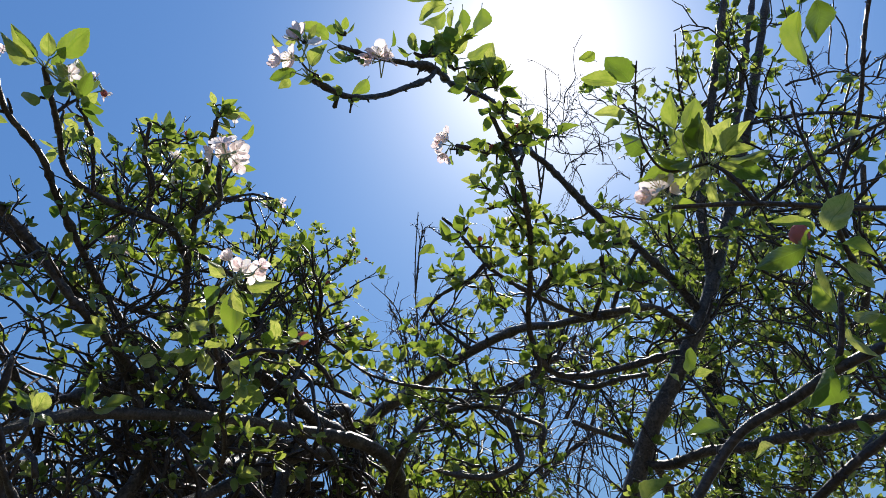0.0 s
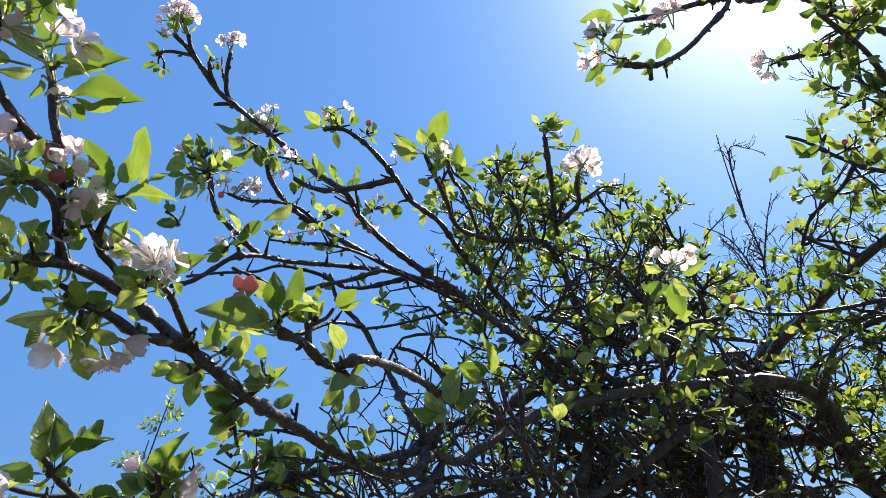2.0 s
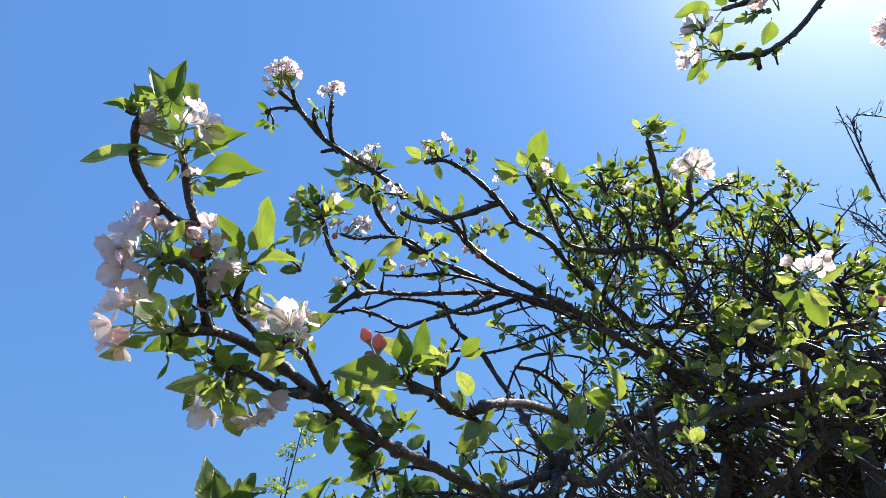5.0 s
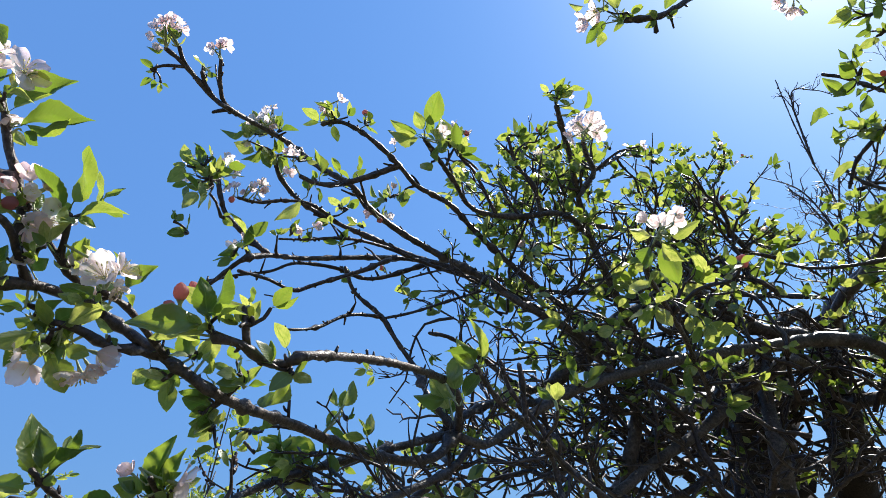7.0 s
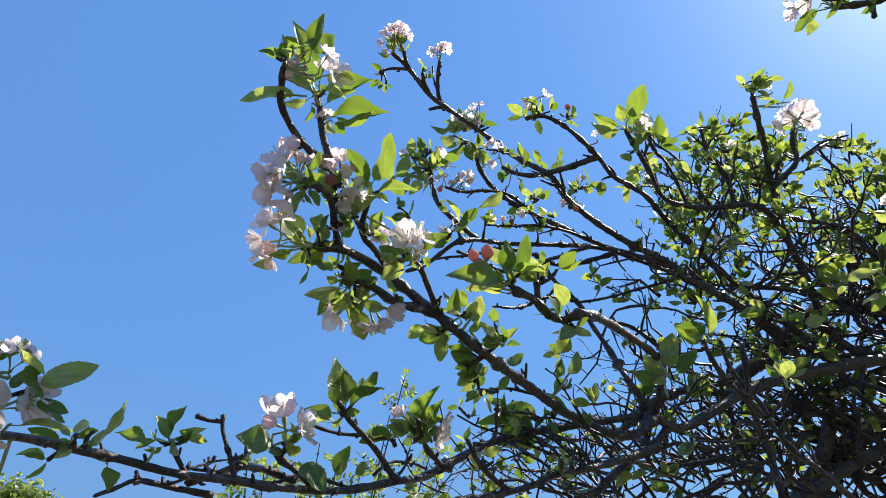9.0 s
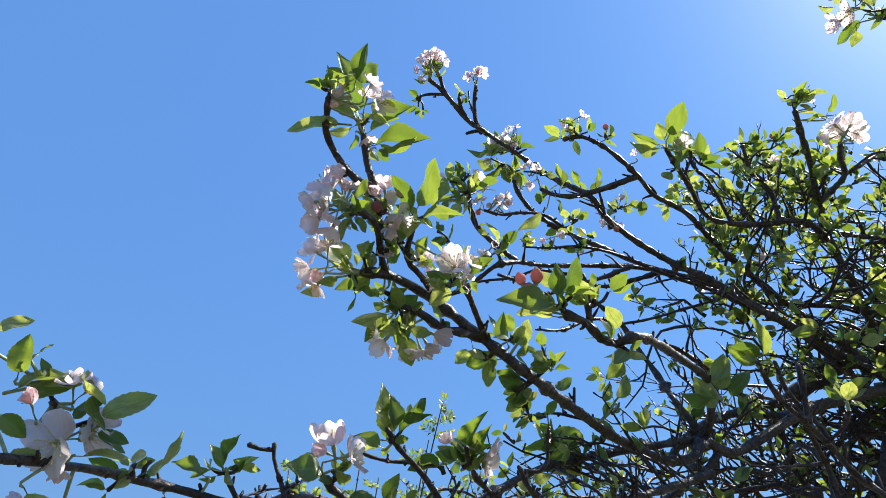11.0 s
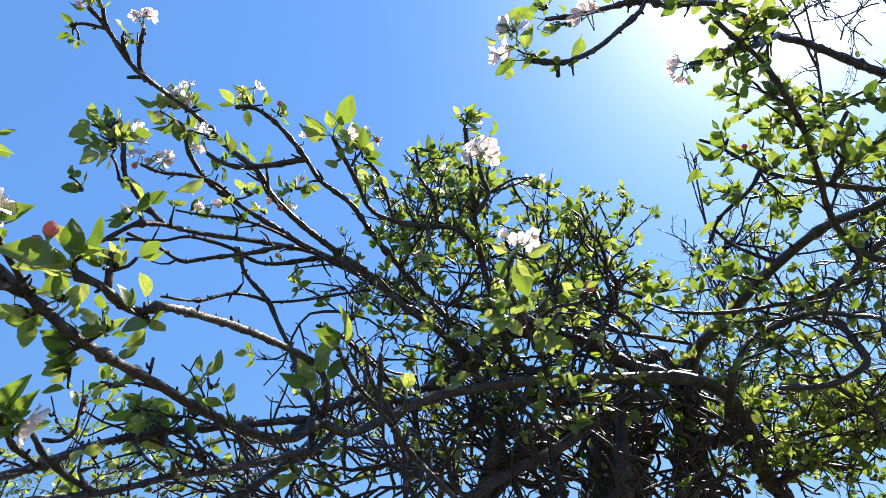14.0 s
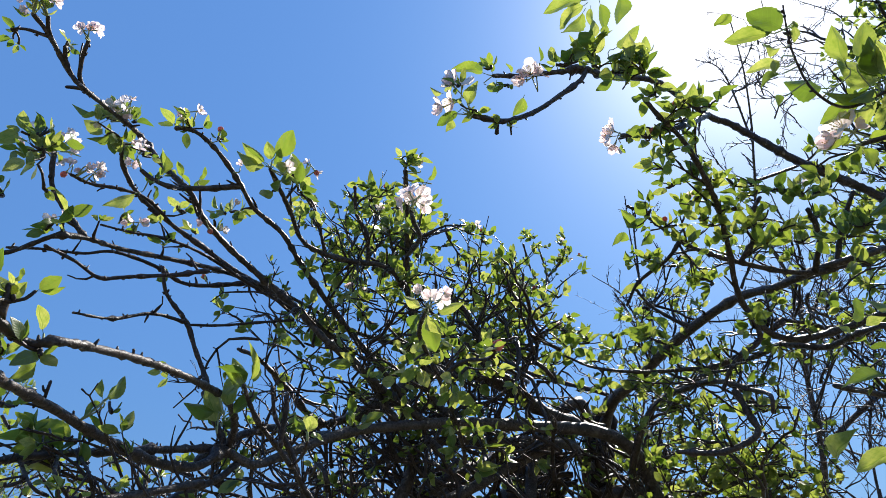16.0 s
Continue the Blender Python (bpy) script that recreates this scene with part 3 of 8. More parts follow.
bough(left_tree, 0.0035, 0.0027, [(-0.621, 0.340, 1.861), (-0.641, 0.329, 1.845), (-0.642, 0.336, 1.835)])
bough(left_tree, 0.0032, 0.0019, [(-0.688, 0.535, 1.879), (-0.724, 0.496, 1.889), (-0.747, 0.474, 1.886), (-0.767, 0.456, 1.880)])
bough(left_tree, 0.0026, 0.0022, [(-0.672, 0.472, 1.876), (-0.663, 0.464, 1.903)])
bough(left_tree, 0.0031, 0.0023, [(-0.621, 0.340, 1.861), (-0.603, 0.348, 1.878), (-0.594, 0.349, 1.889)])
bough(left_tree, 0.0044, 0.0034, [(-0.761, 0.319, 1.709), (-0.754, 0.270, 1.742), (-0.748, 0.225, 1.762), (-0.740, 0.199, 1.777)])
bough(left_tree, 0.0041, 0.0029, [(-0.803, 0.435, 1.763), (-0.783, 0.388, 1.770), (-0.762, 0.353, 1.782), (-0.742, 0.330, 1.792)])
bough(left_tree, 0.0038, 0.0030, [(-0.772, 0.204, 1.675), (-0.778, 0.185, 1.689), (-0.786, 0.162, 1.701), (-0.790, 0.145, 1.715)])
bough(left_tree, 0.0027, 0.0027, [(-0.752, 0.040, 1.650), (-0.753, 0.024, 1.667), (-0.753, 0.017, 1.677)])
bough(left_tree, 0.0028, 0.0021, [(-0.765, 0.101, 1.659), (-0.765, 0.084, 1.688), (-0.765, 0.070, 1.709), (-0.761, 0.065, 1.724)])
bough(left_tree, 0.0025, 0.0021, [(-0.763, 0.067, 1.718), (-0.768, 0.053, 1.716), (-0.772, 0.039, 1.718)])
bough(left_tree, 0.0020, 0.0010, [(-0.754, 0.046, 1.651), (-0.764, 0.025, 1.637), (-0.772, -0.002, 1.637), (-0.778, -0.018, 1.624), (-0.783, -0.033, 1.616)])
bough(left_tree, 0.0027, 0.0016, [(-0.770, 0.256, 1.687), (-0.798, 0.204, 1.695), (-0.819, 0.170, 1.680), (-0.836, 0.132, 1.681), (-0.858, 0.074, 1.682)])
bough(left_tree, 0.0019, 0.0019, [(-0.734, -0.067, 1.644), (-0.732, -0.069, 1.656), (-0.730, -0.066, 1.662)])
bough(left_tree, 0.0026, 0.0018, [(-0.671, -0.156, 1.622), (-0.684, -0.154, 1.639), (-0.684, -0.164, 1.656), (-0.674, -0.170, 1.672), (-0.666, -0.183, 1.683)])
bough(left_tree, 0.0026, 0.0018, [(-0.684, -0.158, 1.647), (-0.684, -0.148, 1.661), (-0.680, -0.136, 1.669)])
bough(left_tree, 0.0070, 0.0040, [(-0.663, 0.805, 1.866), (-0.687, 0.659, 1.801), (-0.691, 0.570, 1.769), (-0.675, 0.501, 1.736), (-0.676, 0.452, 1.715), (-0.675, 0.402, 1.697), (-0.680, 0.356, 1.683)], 14, 0.09, 0.12)
bough(left_tree, 0.0038, 0.0027, [(-0.676, 0.452, 1.715), (-0.665, 0.409, 1.719), (-0.645, 0.356, 1.729), (-0.632, 0.327, 1.744)], 14, 0.09, 0.12)
bough(left_tree, 0.0027, 0.0016, [(-0.637, 0.341, 1.744), (-0.629, 0.359, 1.747), (-0.623, 0.367, 1.762), (-0.621, 0.363, 1.781), (-0.616, 0.363, 1.801)], 14, 0.09, 0.12)
bough(left_tree, 0.0036, 0.0023, [(-0.783, 0.602, 1.858), (-0.671, 0.534, 1.793), (-0.692, 0.581, 1.780)], 14, 0.09, 0.12)
bough(left_tree, 0.0030, 0.0023, [(-0.789, 0.549, 1.833), (-0.680, 0.513, 1.773), (-0.692, 0.550, 1.772)], 14, 0.09, 0.12)
bough(left_tree, 0.0031, 0.0024, [(-0.779, 0.634, 1.870), (-0.667, 0.581, 1.811), (-0.693, 0.626, 1.789)], 14, 0.09, 0.12)
bough(left_tree, 0.0074, 0.0075, [(-0.807, 0.802, 1.803), (-0.784, 0.879, 1.876), (-0.756, 0.939, 1.923), (-0.734, 0.970, 1.971)], 12, 0.12, 0.1)
bough(left_tree, 0.0102, 0.0044, [(-0.507, 1.374, 2.181), (-0.563, 1.243, 2.217), (-0.586, 1.139, 2.238), (-0.611, 1.019, 2.255), (-0.671, 0.952, 2.323), (-0.736, 0.878, 2.380), (-0.758, 0.783, 2.401), (-0.766, 0.694, 2.423), (-0.758, 0.637, 2.443), (-0.822, 0.593, 2.508), (-0.876, 0.541, 2.579), (-0.833, 0.383, 2.523), (-0.844, 0.350, 2.537), (-0.849, 0.277, 2.579), (-0.853, 0.240, 2.592)], 12, 0.055, 0.2)
bough(left_tree, 0.0050, 0.0038, [(-0.835, 0.376, 2.526), (-0.832, 0.358, 2.538), (-0.811, 0.335, 2.565), (-0.792, 0.321, 2.586)], 12, 0.12, 0.1)
bough(left_tree, 0.0038, 0.0032, [(-0.837, 0.399, 2.528), (-0.848, 0.379, 2.531), (-0.866, 0.363, 2.525)], 12, 0.12, 0.1)
bough(left_tree, 0.0044, 0.0038, [(-0.844, 0.350, 2.537), (-0.840, 0.324, 2.553), (-0.831, 0.308, 2.568)], 12, 0.12, 0.1)
bough(left_tree, 0.0044, 0.0038, [(-0.848, 0.285, 2.575), (-0.842, 0.267, 2.588), (-0.835, 0.257, 2.597)], 12, 0.12, 0.1)
bough(left_tree, 0.0032, 0.0025, [(-0.848, 0.285, 2.575), (-0.873, 0.251, 2.570), (-0.891, 0.238, 2.562)], 12, 0.12, 0.1)
bough(left_tree, 0.0086, 0.0044, [(-0.517, 1.359, 2.175), (-0.569, 1.276, 2.261), (-0.613, 1.120, 2.332), (-0.636, 1.001, 2.379), (-0.646, 0.907, 2.414), (-0.648, 0.826, 2.442), (-0.667, 0.740, 2.454), (-0.663, 0.682, 2.470), (-0.675, 0.625, 2.503), (-0.691, 0.578, 2.523), (-0.710, 0.546, 2.530), (-0.734, 0.530, 2.526)], 12, 0.055, 0.2)
bough(left_tree, 0.0077, 0.0045, [(-0.663, 0.682, 2.470), (-0.728, 0.649, 2.455), (-0.780, 0.615, 2.445), (-0.816, 0.588, 2.453), (-0.836, 0.563, 2.468)], 12, 0.055, 0.2)
bough(left_tree, 0.0032, 0.0026, [(-0.758, 0.637, 2.443), (-0.755, 0.680, 2.405), (-0.738, 0.642, 2.453)], 12, 0.12, 0.1)
bough(left_tree, 0.0083, 0.0042, [(-0.553, 1.304, 2.153), (-0.619, 1.191, 2.273), (-0.673, 1.100, 2.331), (-0.738, 0.995, 2.381), (-0.802, 0.906, 2.402), (-0.842, 0.782, 2.370), (-0.881, 0.634, 2.315), (-0.893, 0.551, 2.288), (-0.901, 0.504, 2.262), (-0.928, 0.490, 2.243), (-0.966, 0.471, 2.214), (-0.992, 0.448, 2.200)], 12, 0.055, 0.2)
bough(left_tree, 0.0057, 0.0025, [(-0.790, 0.923, 2.398), (-0.865, 0.808, 2.335), (-0.889, 0.717, 2.333), (-0.915, 0.633, 2.318), (-0.938, 0.586, 2.286), (-0.959, 0.524, 2.258), (-1.003, 0.482, 2.243)], 12, 0.055, 0.2)
bough(left_tree, 0.0055, 0.0052, [(-0.893, 0.551, 2.288), (-0.923, 0.517, 2.329), (-0.951, 0.478, 2.377), (-0.953, 0.458, 2.415), (-0.951, 0.443, 2.454)], 12, 0.055, 0.2)
bough(left_tree, 0.0066, 0.0048, [(-0.668, 1.109, 2.325), (-0.749, 0.989, 2.382), (-0.819, 0.883, 2.415), (-0.860, 0.807, 2.440), (-0.902, 0.719, 2.465), (-0.928, 0.637, 2.492), (-0.927, 0.575, 2.525), (-0.909, 0.540, 2.554)], 12, 0.055, 0.2)
bough(left_tree, 0.0042, 0.0032, [(-0.898, 0.728, 2.463), (-0.899, 0.646, 2.473), (-0.916, 0.588, 2.460), (-0.936, 0.536, 2.436), (-0.944, 0.491, 2.427)], 12, 0.055, 0.2)
bough(left_tree, 0.0058, 0.0025, [(-0.706, 1.048, 2.356), (-0.765, 0.896, 2.367), (-0.798, 0.771, 2.374), (-0.826, 0.685, 2.365), (-0.857, 0.608, 2.338), (-0.873, 0.556, 2.321)], 12, 0.055, 0.2)
bough(left_tree, 0.0068, 0.0039, [(-0.741, 0.928, 1.975), (-0.764, 0.872, 2.049), (-0.800, 0.872, 2.119), (-0.820, 0.835, 2.179), (-0.832, 0.804, 2.225), (-0.857, 0.749, 2.272), (-0.855, 0.716, 2.319)], 8, 0.06, 0.1)
bough(left_tree, 0.0045, 0.0023, [(-0.832, 0.804, 2.225), (-0.841, 0.721, 2.201), (-0.851, 0.646, 2.148), (-0.849, 0.566, 2.114)], 8, 0.06, 0.1)
bough(left_tree, 0.0032, 0.0027, [(-0.831, 0.807, 2.221), (-0.794, 0.863, 2.244), (-0.745, 0.923, 2.276), (-0.691, 0.983, 2.307)], 8, 0.06, 0.1)
bough(left_tree, 0.0043, 0.0029, [(-0.730, 0.730, 2.291), (-0.768, 0.685, 2.259), (-0.817, 0.613, 2.217), (-0.837, 0.577, 2.196), (-0.845, 0.526, 2.201), (-0.856, 0.468, 2.199)], 8, 0.06, 0.1)
bough(left_tree, 0.0117, 0.0060, [(-0.440, 1.500, 2.220), (-0.533, 1.450, 2.288), (-0.513, 1.278, 2.398), (-0.505, 1.189, 2.499), (-0.474, 1.108, 2.576), (-0.454, 1.064, 2.615), (-0.436, 1.009, 2.658), (-0.419, 0.963, 2.692)], 16, 0.12, 0.45)
bough(left_tree, 0.0070, 0.0044, [(-0.484, 1.132, 2.553), (-0.416, 1.052, 2.514), (-0.377, 0.995, 2.486), (-0.351, 0.910, 2.461), (-0.326, 0.845, 2.437)], 16, 0.12, 0.45)
bough(left_tree, 0.0049, 0.0032, [(-0.377, 0.995, 2.486), (-0.358, 1.064, 2.549), (-0.327, 1.156, 2.636)], 16, 0.12, 0.45)
bough(left_tree, 0.0078, 0.0044, [(-0.506, 1.207, 2.479), (-0.512, 1.089, 2.489), (-0.580, 1.001, 2.469), (-0.624, 0.928, 2.460), (-0.632, 0.871, 2.460), (-0.612, 0.800, 2.471), (-0.593, 0.721, 2.478), (-0.579, 0.668, 2.481)], 16, 0.12, 0.45)
bough(left_tree, 0.0042, 0.0035, [(-0.611, 0.950, 2.463), (-0.610, 0.877, 2.545), (-0.619, 0.849, 2.567), (-0.617, 0.817, 2.599)], 16, 0.12, 0.45)
bough(left_tree, 0.0059, 0.0037, [(-0.546, 1.045, 2.479), (-0.532, 1.000, 2.541), (-0.546, 0.961, 2.578), (-0.533, 0.915, 2.630)], 16, 0.12, 0.45)
bough(left_tree, 0.0053, 0.0034, [(-0.500, 1.360, 2.140), (-0.349, 1.248, 2.021), (-0.290, 1.028, 2.053), (-0.272, 0.925, 2.064), (-0.255, 0.832, 2.068), (-0.239, 0.764, 2.068), (-0.206, 0.709, 2.065), (-0.183, 0.677, 2.059)], 16, 0.12, 0.45)
bough(left_tree, 0.0043, 0.0024, [(-0.272, 0.925, 2.064), (-0.207, 0.888, 2.073), (-0.151, 0.864, 2.056), (-0.126, 0.839, 2.062)], 16, 0.12, 0.45)
bough(left_tree, 0.0071, 0.0035, [(-0.350, 2.300, 1.400), (-0.400, 1.600, 1.600), (-0.415, 0.927, 1.776), (-0.447, 0.833, 1.829), (-0.453, 0.788, 1.857), (-0.461, 0.739, 1.884), (-0.468, 0.692, 1.905), (-0.467, 0.658, 1.924), (-0.462, 0.627, 1.942)], 4, 0.05, 0.3)
bough(left_tree, 0.0043, 0.0033, [(-0.453, 0.788, 1.857), (-0.457, 0.773, 1.886), (-0.470, 0.748, 1.917), (-0.477, 0.729, 1.943), (-0.475, 0.709, 1.978)], 4, 0.05, 0.3)
bough(left_tree, 0.0028, 0.0022, [(-0.456, 0.773, 1.865), (-0.416, 0.745, 1.873), (-0.395, 0.721, 1.882)], 4, 0.05, 0.3)
bough(left_tree, 0.0044, 0.0039, [(-0.461, 0.739, 1.884), (-0.449, 0.723, 1.931), (-0.443, 0.710, 1.963)], 4, 0.05, 0.3)
bough(left_tree, 0.0110, 0.0075, [(-0.642, 1.175, 2.089), (-0.710, 1.198, 2.103), (-0.751, 1.112, 2.096), (-0.789, 1.043, 2.064), (-0.817, 0.986, 2.018), (-0.831, 0.944, 1.969)], 12, 0.12, 0.1)
bough(left_tree, 0.0380, 0.0300, [(-0.474, 2.300, 2.396), (-0.488, 2.159, 2.340), (-0.613, 2.065, 2.310), (-0.722, 1.988, 2.207), (-0.823, 1.902, 2.096), (-0.911, 1.884, 2.000)], 12, 0.12, 0.1)
bough(left_tree, 0.0193, 0.0206, [(-0.380, 2.100, 2.500), (-0.220, 1.980, 2.371), (-0.346, 1.849, 2.406), (-0.439, 1.724, 2.448), (-0.543, 1.607, 2.452), (-0.632, 1.532, 2.402), (-0.701, 1.479, 2.311), (-0.770, 1.410, 2.241)], 12, 0.12, 0.1)
bough(left_tree, 0.0088, 0.0049, [(-0.360, 2.050, 2.450), (-0.354, 1.725, 2.399), (-0.374, 1.528, 2.398), (-0.394, 1.367, 2.379), (-0.403, 1.267, 2.363)], 12, 0.12, 0.1)
bough(left_tree, 0.0111, 0.0045, [(-0.770, 1.410, 2.241), (-0.835, 1.351, 2.214), (-0.878, 1.240, 2.275), (-0.912, 1.143, 2.319), (-0.952, 1.100, 2.334)], 12, 0.12, 0.1)
bough(left_tree, 0.0100, 0.0045, [(-0.380, 2.050, 2.500), (-0.507, 1.554, 2.426), (-0.612, 1.431, 2.454), (-0.718, 1.309, 2.455), (-0.794, 1.180, 2.475), (-0.846, 1.076, 2.486)], 12, 0.12, 0.1)
bough(left_tree, 0.0079, 0.0042, [(-0.400, 1.950, 2.550), (-0.381, 1.481, 2.415), (-0.405, 1.339, 2.499), (-0.485, 1.223, 2.513), (-0.561, 1.083, 2.528)], 12, 0.12, 0.1)
bough(left_tree, 0.0080, 0.0045, [(-0.170, 2.250, 2.600), (-0.512, 2.124, 2.735), (-0.462, 2.384, 3.121), (-0.474, 2.617, 3.458), (-0.485, 2.523, 3.581)], 8, 0.15, 0.6)
bough(left_tree, 0.0059, 0.0045, [(-0.474, 2.617, 3.458), (-0.384, 2.587, 3.524), (-0.349, 2.545, 3.587)], 8, 0.15, 0.6)
bough(left_tree, 0.0056, 0.0043, [(-0.468, 2.500, 3.289), (-0.528, 2.512, 3.450), (-0.540, 2.426, 3.557)], 8, 0.15, 0.6)
bough(left_tree, 0.0184, 0.0133, [(-0.380, 2.100, 2.400), (-0.405, 1.758, 2.260), (-0.600, 1.580, 2.215), (-0.633, 1.543, 2.104), (-0.712, 1.559, 1.951)], 12, 0.12, 0.1)
bough(left_tree, 0.0232, 0.0119, [(-0.280, 2.300, 2.350), (-0.268, 1.873, 2.287), (-0.403, 1.780, 2.199), (-0.516, 1.649, 2.086), (-0.599, 1.532, 2.006), (-0.688, 1.365, 1.888)], 12, 0.12, 0.1)
bough(left_tree, 0.0211, 0.0203, [(-0.270, 2.350, 2.450), (-0.241, 2.015, 2.477), (-0.366, 1.948, 2.344), (-0.373, 1.822, 2.077), (-0.389, 1.856, 1.915)], 12, 0.12, 0.1)
bough(left_tree, 0.0053, 0.0034, [(-0.512, 0.908, 1.784), (-0.510, 0.886, 1.871), (-0.485, 0.762, 1.927)], 12, 0.12, 0.1)
bough(left_tree, 0.1250, 0.0520, [(-0.430, 2.860, -0.050), (-0.423, 2.853, 0.918), (-0.413, 2.842, 1.835), (-0.315, 2.544, 2.172), (-0.261, 2.396, 2.355), (-0.225, 2.306, 2.472), (-0.201, 2.244, 2.500)], 8, 0.2, 0.1)
bough(left_tree, 0.0340, 0.0140, [(-0.256, 2.381, 2.371), (-0.225, 2.306, 2.472), (-0.170, 2.182, 2.526), (-0.111, 2.084, 2.519), (-0.022, 1.962, 2.518), (0.056, 1.873, 2.530)], 8, 0.2, 0.1)
bough(left_tree, 0.2000, 0.1050, [(-0.660, 2.750, -0.050), (-0.659, 2.721, 0.908), (-0.658, 2.677, 1.816), (-0.571, 2.472, 2.208), (-0.505, 2.344, 2.338), (-0.474, 2.300, 2.396)], 8, 0.2, 0.1)
bough(left_tree, 0.0344, 0.0158, [(-0.474, 2.300, 2.396), (-0.582, 1.872, 2.237), (-0.693, 1.660, 2.062)], 12, 0.12, 0.1)
bough(right_tree, 0.0456, 0.0111, [(0.450, 2.100, -0.050), (0.473, 2.058, 0.931), (0.507, 1.995, 1.862), (0.589, 1.875, 2.091), (0.658, 1.801, 2.255), (0.695, 1.756, 2.337), (0.756, 1.726, 2.428), (0.829, 1.678, 2.551), (0.880, 1.635, 2.643), (0.966, 1.606, 2.836), (1.032, 1.567, 2.993), (1.091, 1.516, 3.152), (1.159, 1.444, 3.357), (1.217, 1.357, 3.560), (1.277, 1.234, 3.796)], 6, 0.2, 0.5)
bough(right_tree, 0.0151, 0.0103, [(0.914, 1.623, 2.720), (0.915, 1.540, 2.969), (0.952, 1.429, 3.166), (1.015, 1.329, 3.421), (1.070, 1.204, 3.667)], 14, 0.25, 0.6)
bough(right_tree, 0.0150, 0.0102, [(1.012, 1.579, 2.946), (1.109, 1.529, 3.278), (1.196, 1.442, 3.579), (1.278, 1.321, 3.873)], 14, 0.25, 0.6)
bough(right_tree, 0.0138, 0.0063, [(0.865, 1.648, 2.615), (0.790, 1.601, 2.702), (0.684, 1.550, 2.792), (0.565, 1.497, 2.872), (0.460, 1.429, 2.950), (0.399, 1.385, 2.991), (0.349, 1.332, 2.984), (0.270, 1.203, 2.973), (0.217, 1.121, 2.956), (0.153, 1.058, 2.923), (0.109, 1.018, 2.895), (0.067, 0.951, 2.867), (0.027, 0.940, 2.874)], 9, 0.045, 0.25)
bough(right_tree, 0.0063, 0.0055, [(0.067, 0.951, 2.867), (0.054, 0.954, 2.836), (0.003, 0.936, 2.778), (-0.055, 0.908, 2.711), (-0.108, 0.866, 2.656), (-0.142, 0.854, 2.659), (-0.186, 0.830, 2.668)], 9, 0.045, 0.25)
bough(right_tree, 0.0049, 0.0037, [(-0.131, 0.858, 2.658), (-0.141, 0.879, 2.639)], 9, 0.045, 0.25)
bough(right_tree, 0.0070, 0.0049, [(0.067, 0.951, 2.867), (-0.000, 0.940, 2.873), (-0.093, 0.921, 2.878), (-0.157, 0.900, 2.883)], 9, 0.045, 0.25)
bough(right_tree, 0.0100, 0.0046, [(0.800, 1.700, 2.520), (0.433, 1.597, 2.387), (0.311, 1.429, 2.405), (0.300, 1.302, 2.499), (0.294, 1.202, 2.545), (0.276, 1.112, 2.579), (0.248, 1.018, 2.607), (0.212, 0.947, 2.620), (0.187, 0.909, 2.654)], 13, 0.13, 0.32)
bough(right_tree, 0.0080, 0.0043, [(0.341, 1.319, 2.983), (0.251, 1.036, 2.672), (0.182, 1.053, 2.691), (0.118, 1.057, 2.715)], 13, 0.13, 0.32)
bough(right_tree, 0.0105, 0.0039, [(0.840, 1.660, 2.560), (0.677, 1.549, 2.582), (0.531, 1.506, 2.520), (0.436, 1.457, 2.502), (0.322, 1.370, 2.499), (0.227, 1.355, 2.557), (0.169, 1.331, 2.610), (0.123, 1.303, 2.659), (0.086, 1.281, 2.682)], 13, 0.13, 0.32)
bough(right_tree, 0.0242, 0.0083, [(-0.240, 2.330, 2.400), (-0.132, 2.003, 2.446), (-0.017, 1.907, 2.488), (0.131, 1.764, 2.530), (0.305, 1.640, 2.561), (0.404, 1.581, 2.540), (0.494, 1.508, 2.526), (0.652, 1.468, 2.529)], 13, 0.13, 0.32)
bough(right_tree, 0.0111, 0.0060, [(-0.030, 1.950, 2.120), (-0.076, 1.902, 2.166), (-0.005, 1.763, 2.277), (0.067, 1.807, 2.374), (0.204, 1.881, 2.462), (0.331, 1.751, 2.434), (0.399, 1.667, 2.413), (0.472, 1.576, 2.345), (0.531, 1.471, 2.317), (0.569, 1.393, 2.288)], 13, 0.13, 0.32)
bough(right_tree, 0.0085, 0.0030, [(0.404, 1.581, 2.440), (0.251, 1.624, 2.365), (0.120, 1.625, 2.361), (0.002, 1.613, 2.368), (-0.102, 1.589, 2.386), (-0.173, 1.558, 2.418)], 13, 0.13, 0.4)
bough(right_tree, 0.0100, 0.0042, [(0.067, 1.807, 2.374), (0.198, 1.606, 2.307), (0.278, 1.451, 2.203), (0.307, 1.375, 2.151), (0.304, 1.389, 2.119)], 13, 0.13, 0.32)
bough(right_tree, 0.0302, 0.0097, [(-0.277, 2.440, 2.300), (-0.140, 2.218, 2.230), (-0.004, 2.143, 2.172), (0.102, 2.070, 2.077), (0.206, 2.077, 2.043)], 13, 0.13, 0.32)
bough(right_tree, 0.0083, 0.0046, [(0.067, 1.952, 2.120), (0.158, 1.948, 2.136), (0.247, 1.937, 2.157), (0.336, 1.930, 2.155)], 13, 0.13, 0.32)
bough(right_tree, 0.0083, 0.0046, [(0.006, 1.980, 2.012), (0.119, 1.972, 2.056), (0.228, 1.957, 2.097), (0.319, 1.948, 2.103)], 13, 0.13, 0.32)
bough(right_tree, 0.0074, 0.0037, [(0.168, 1.987, 1.995), (0.223, 1.961, 2.084), (0.287, 1.934, 2.157), (0.324, 1.914, 2.206)], 13, 0.13, 0.32)
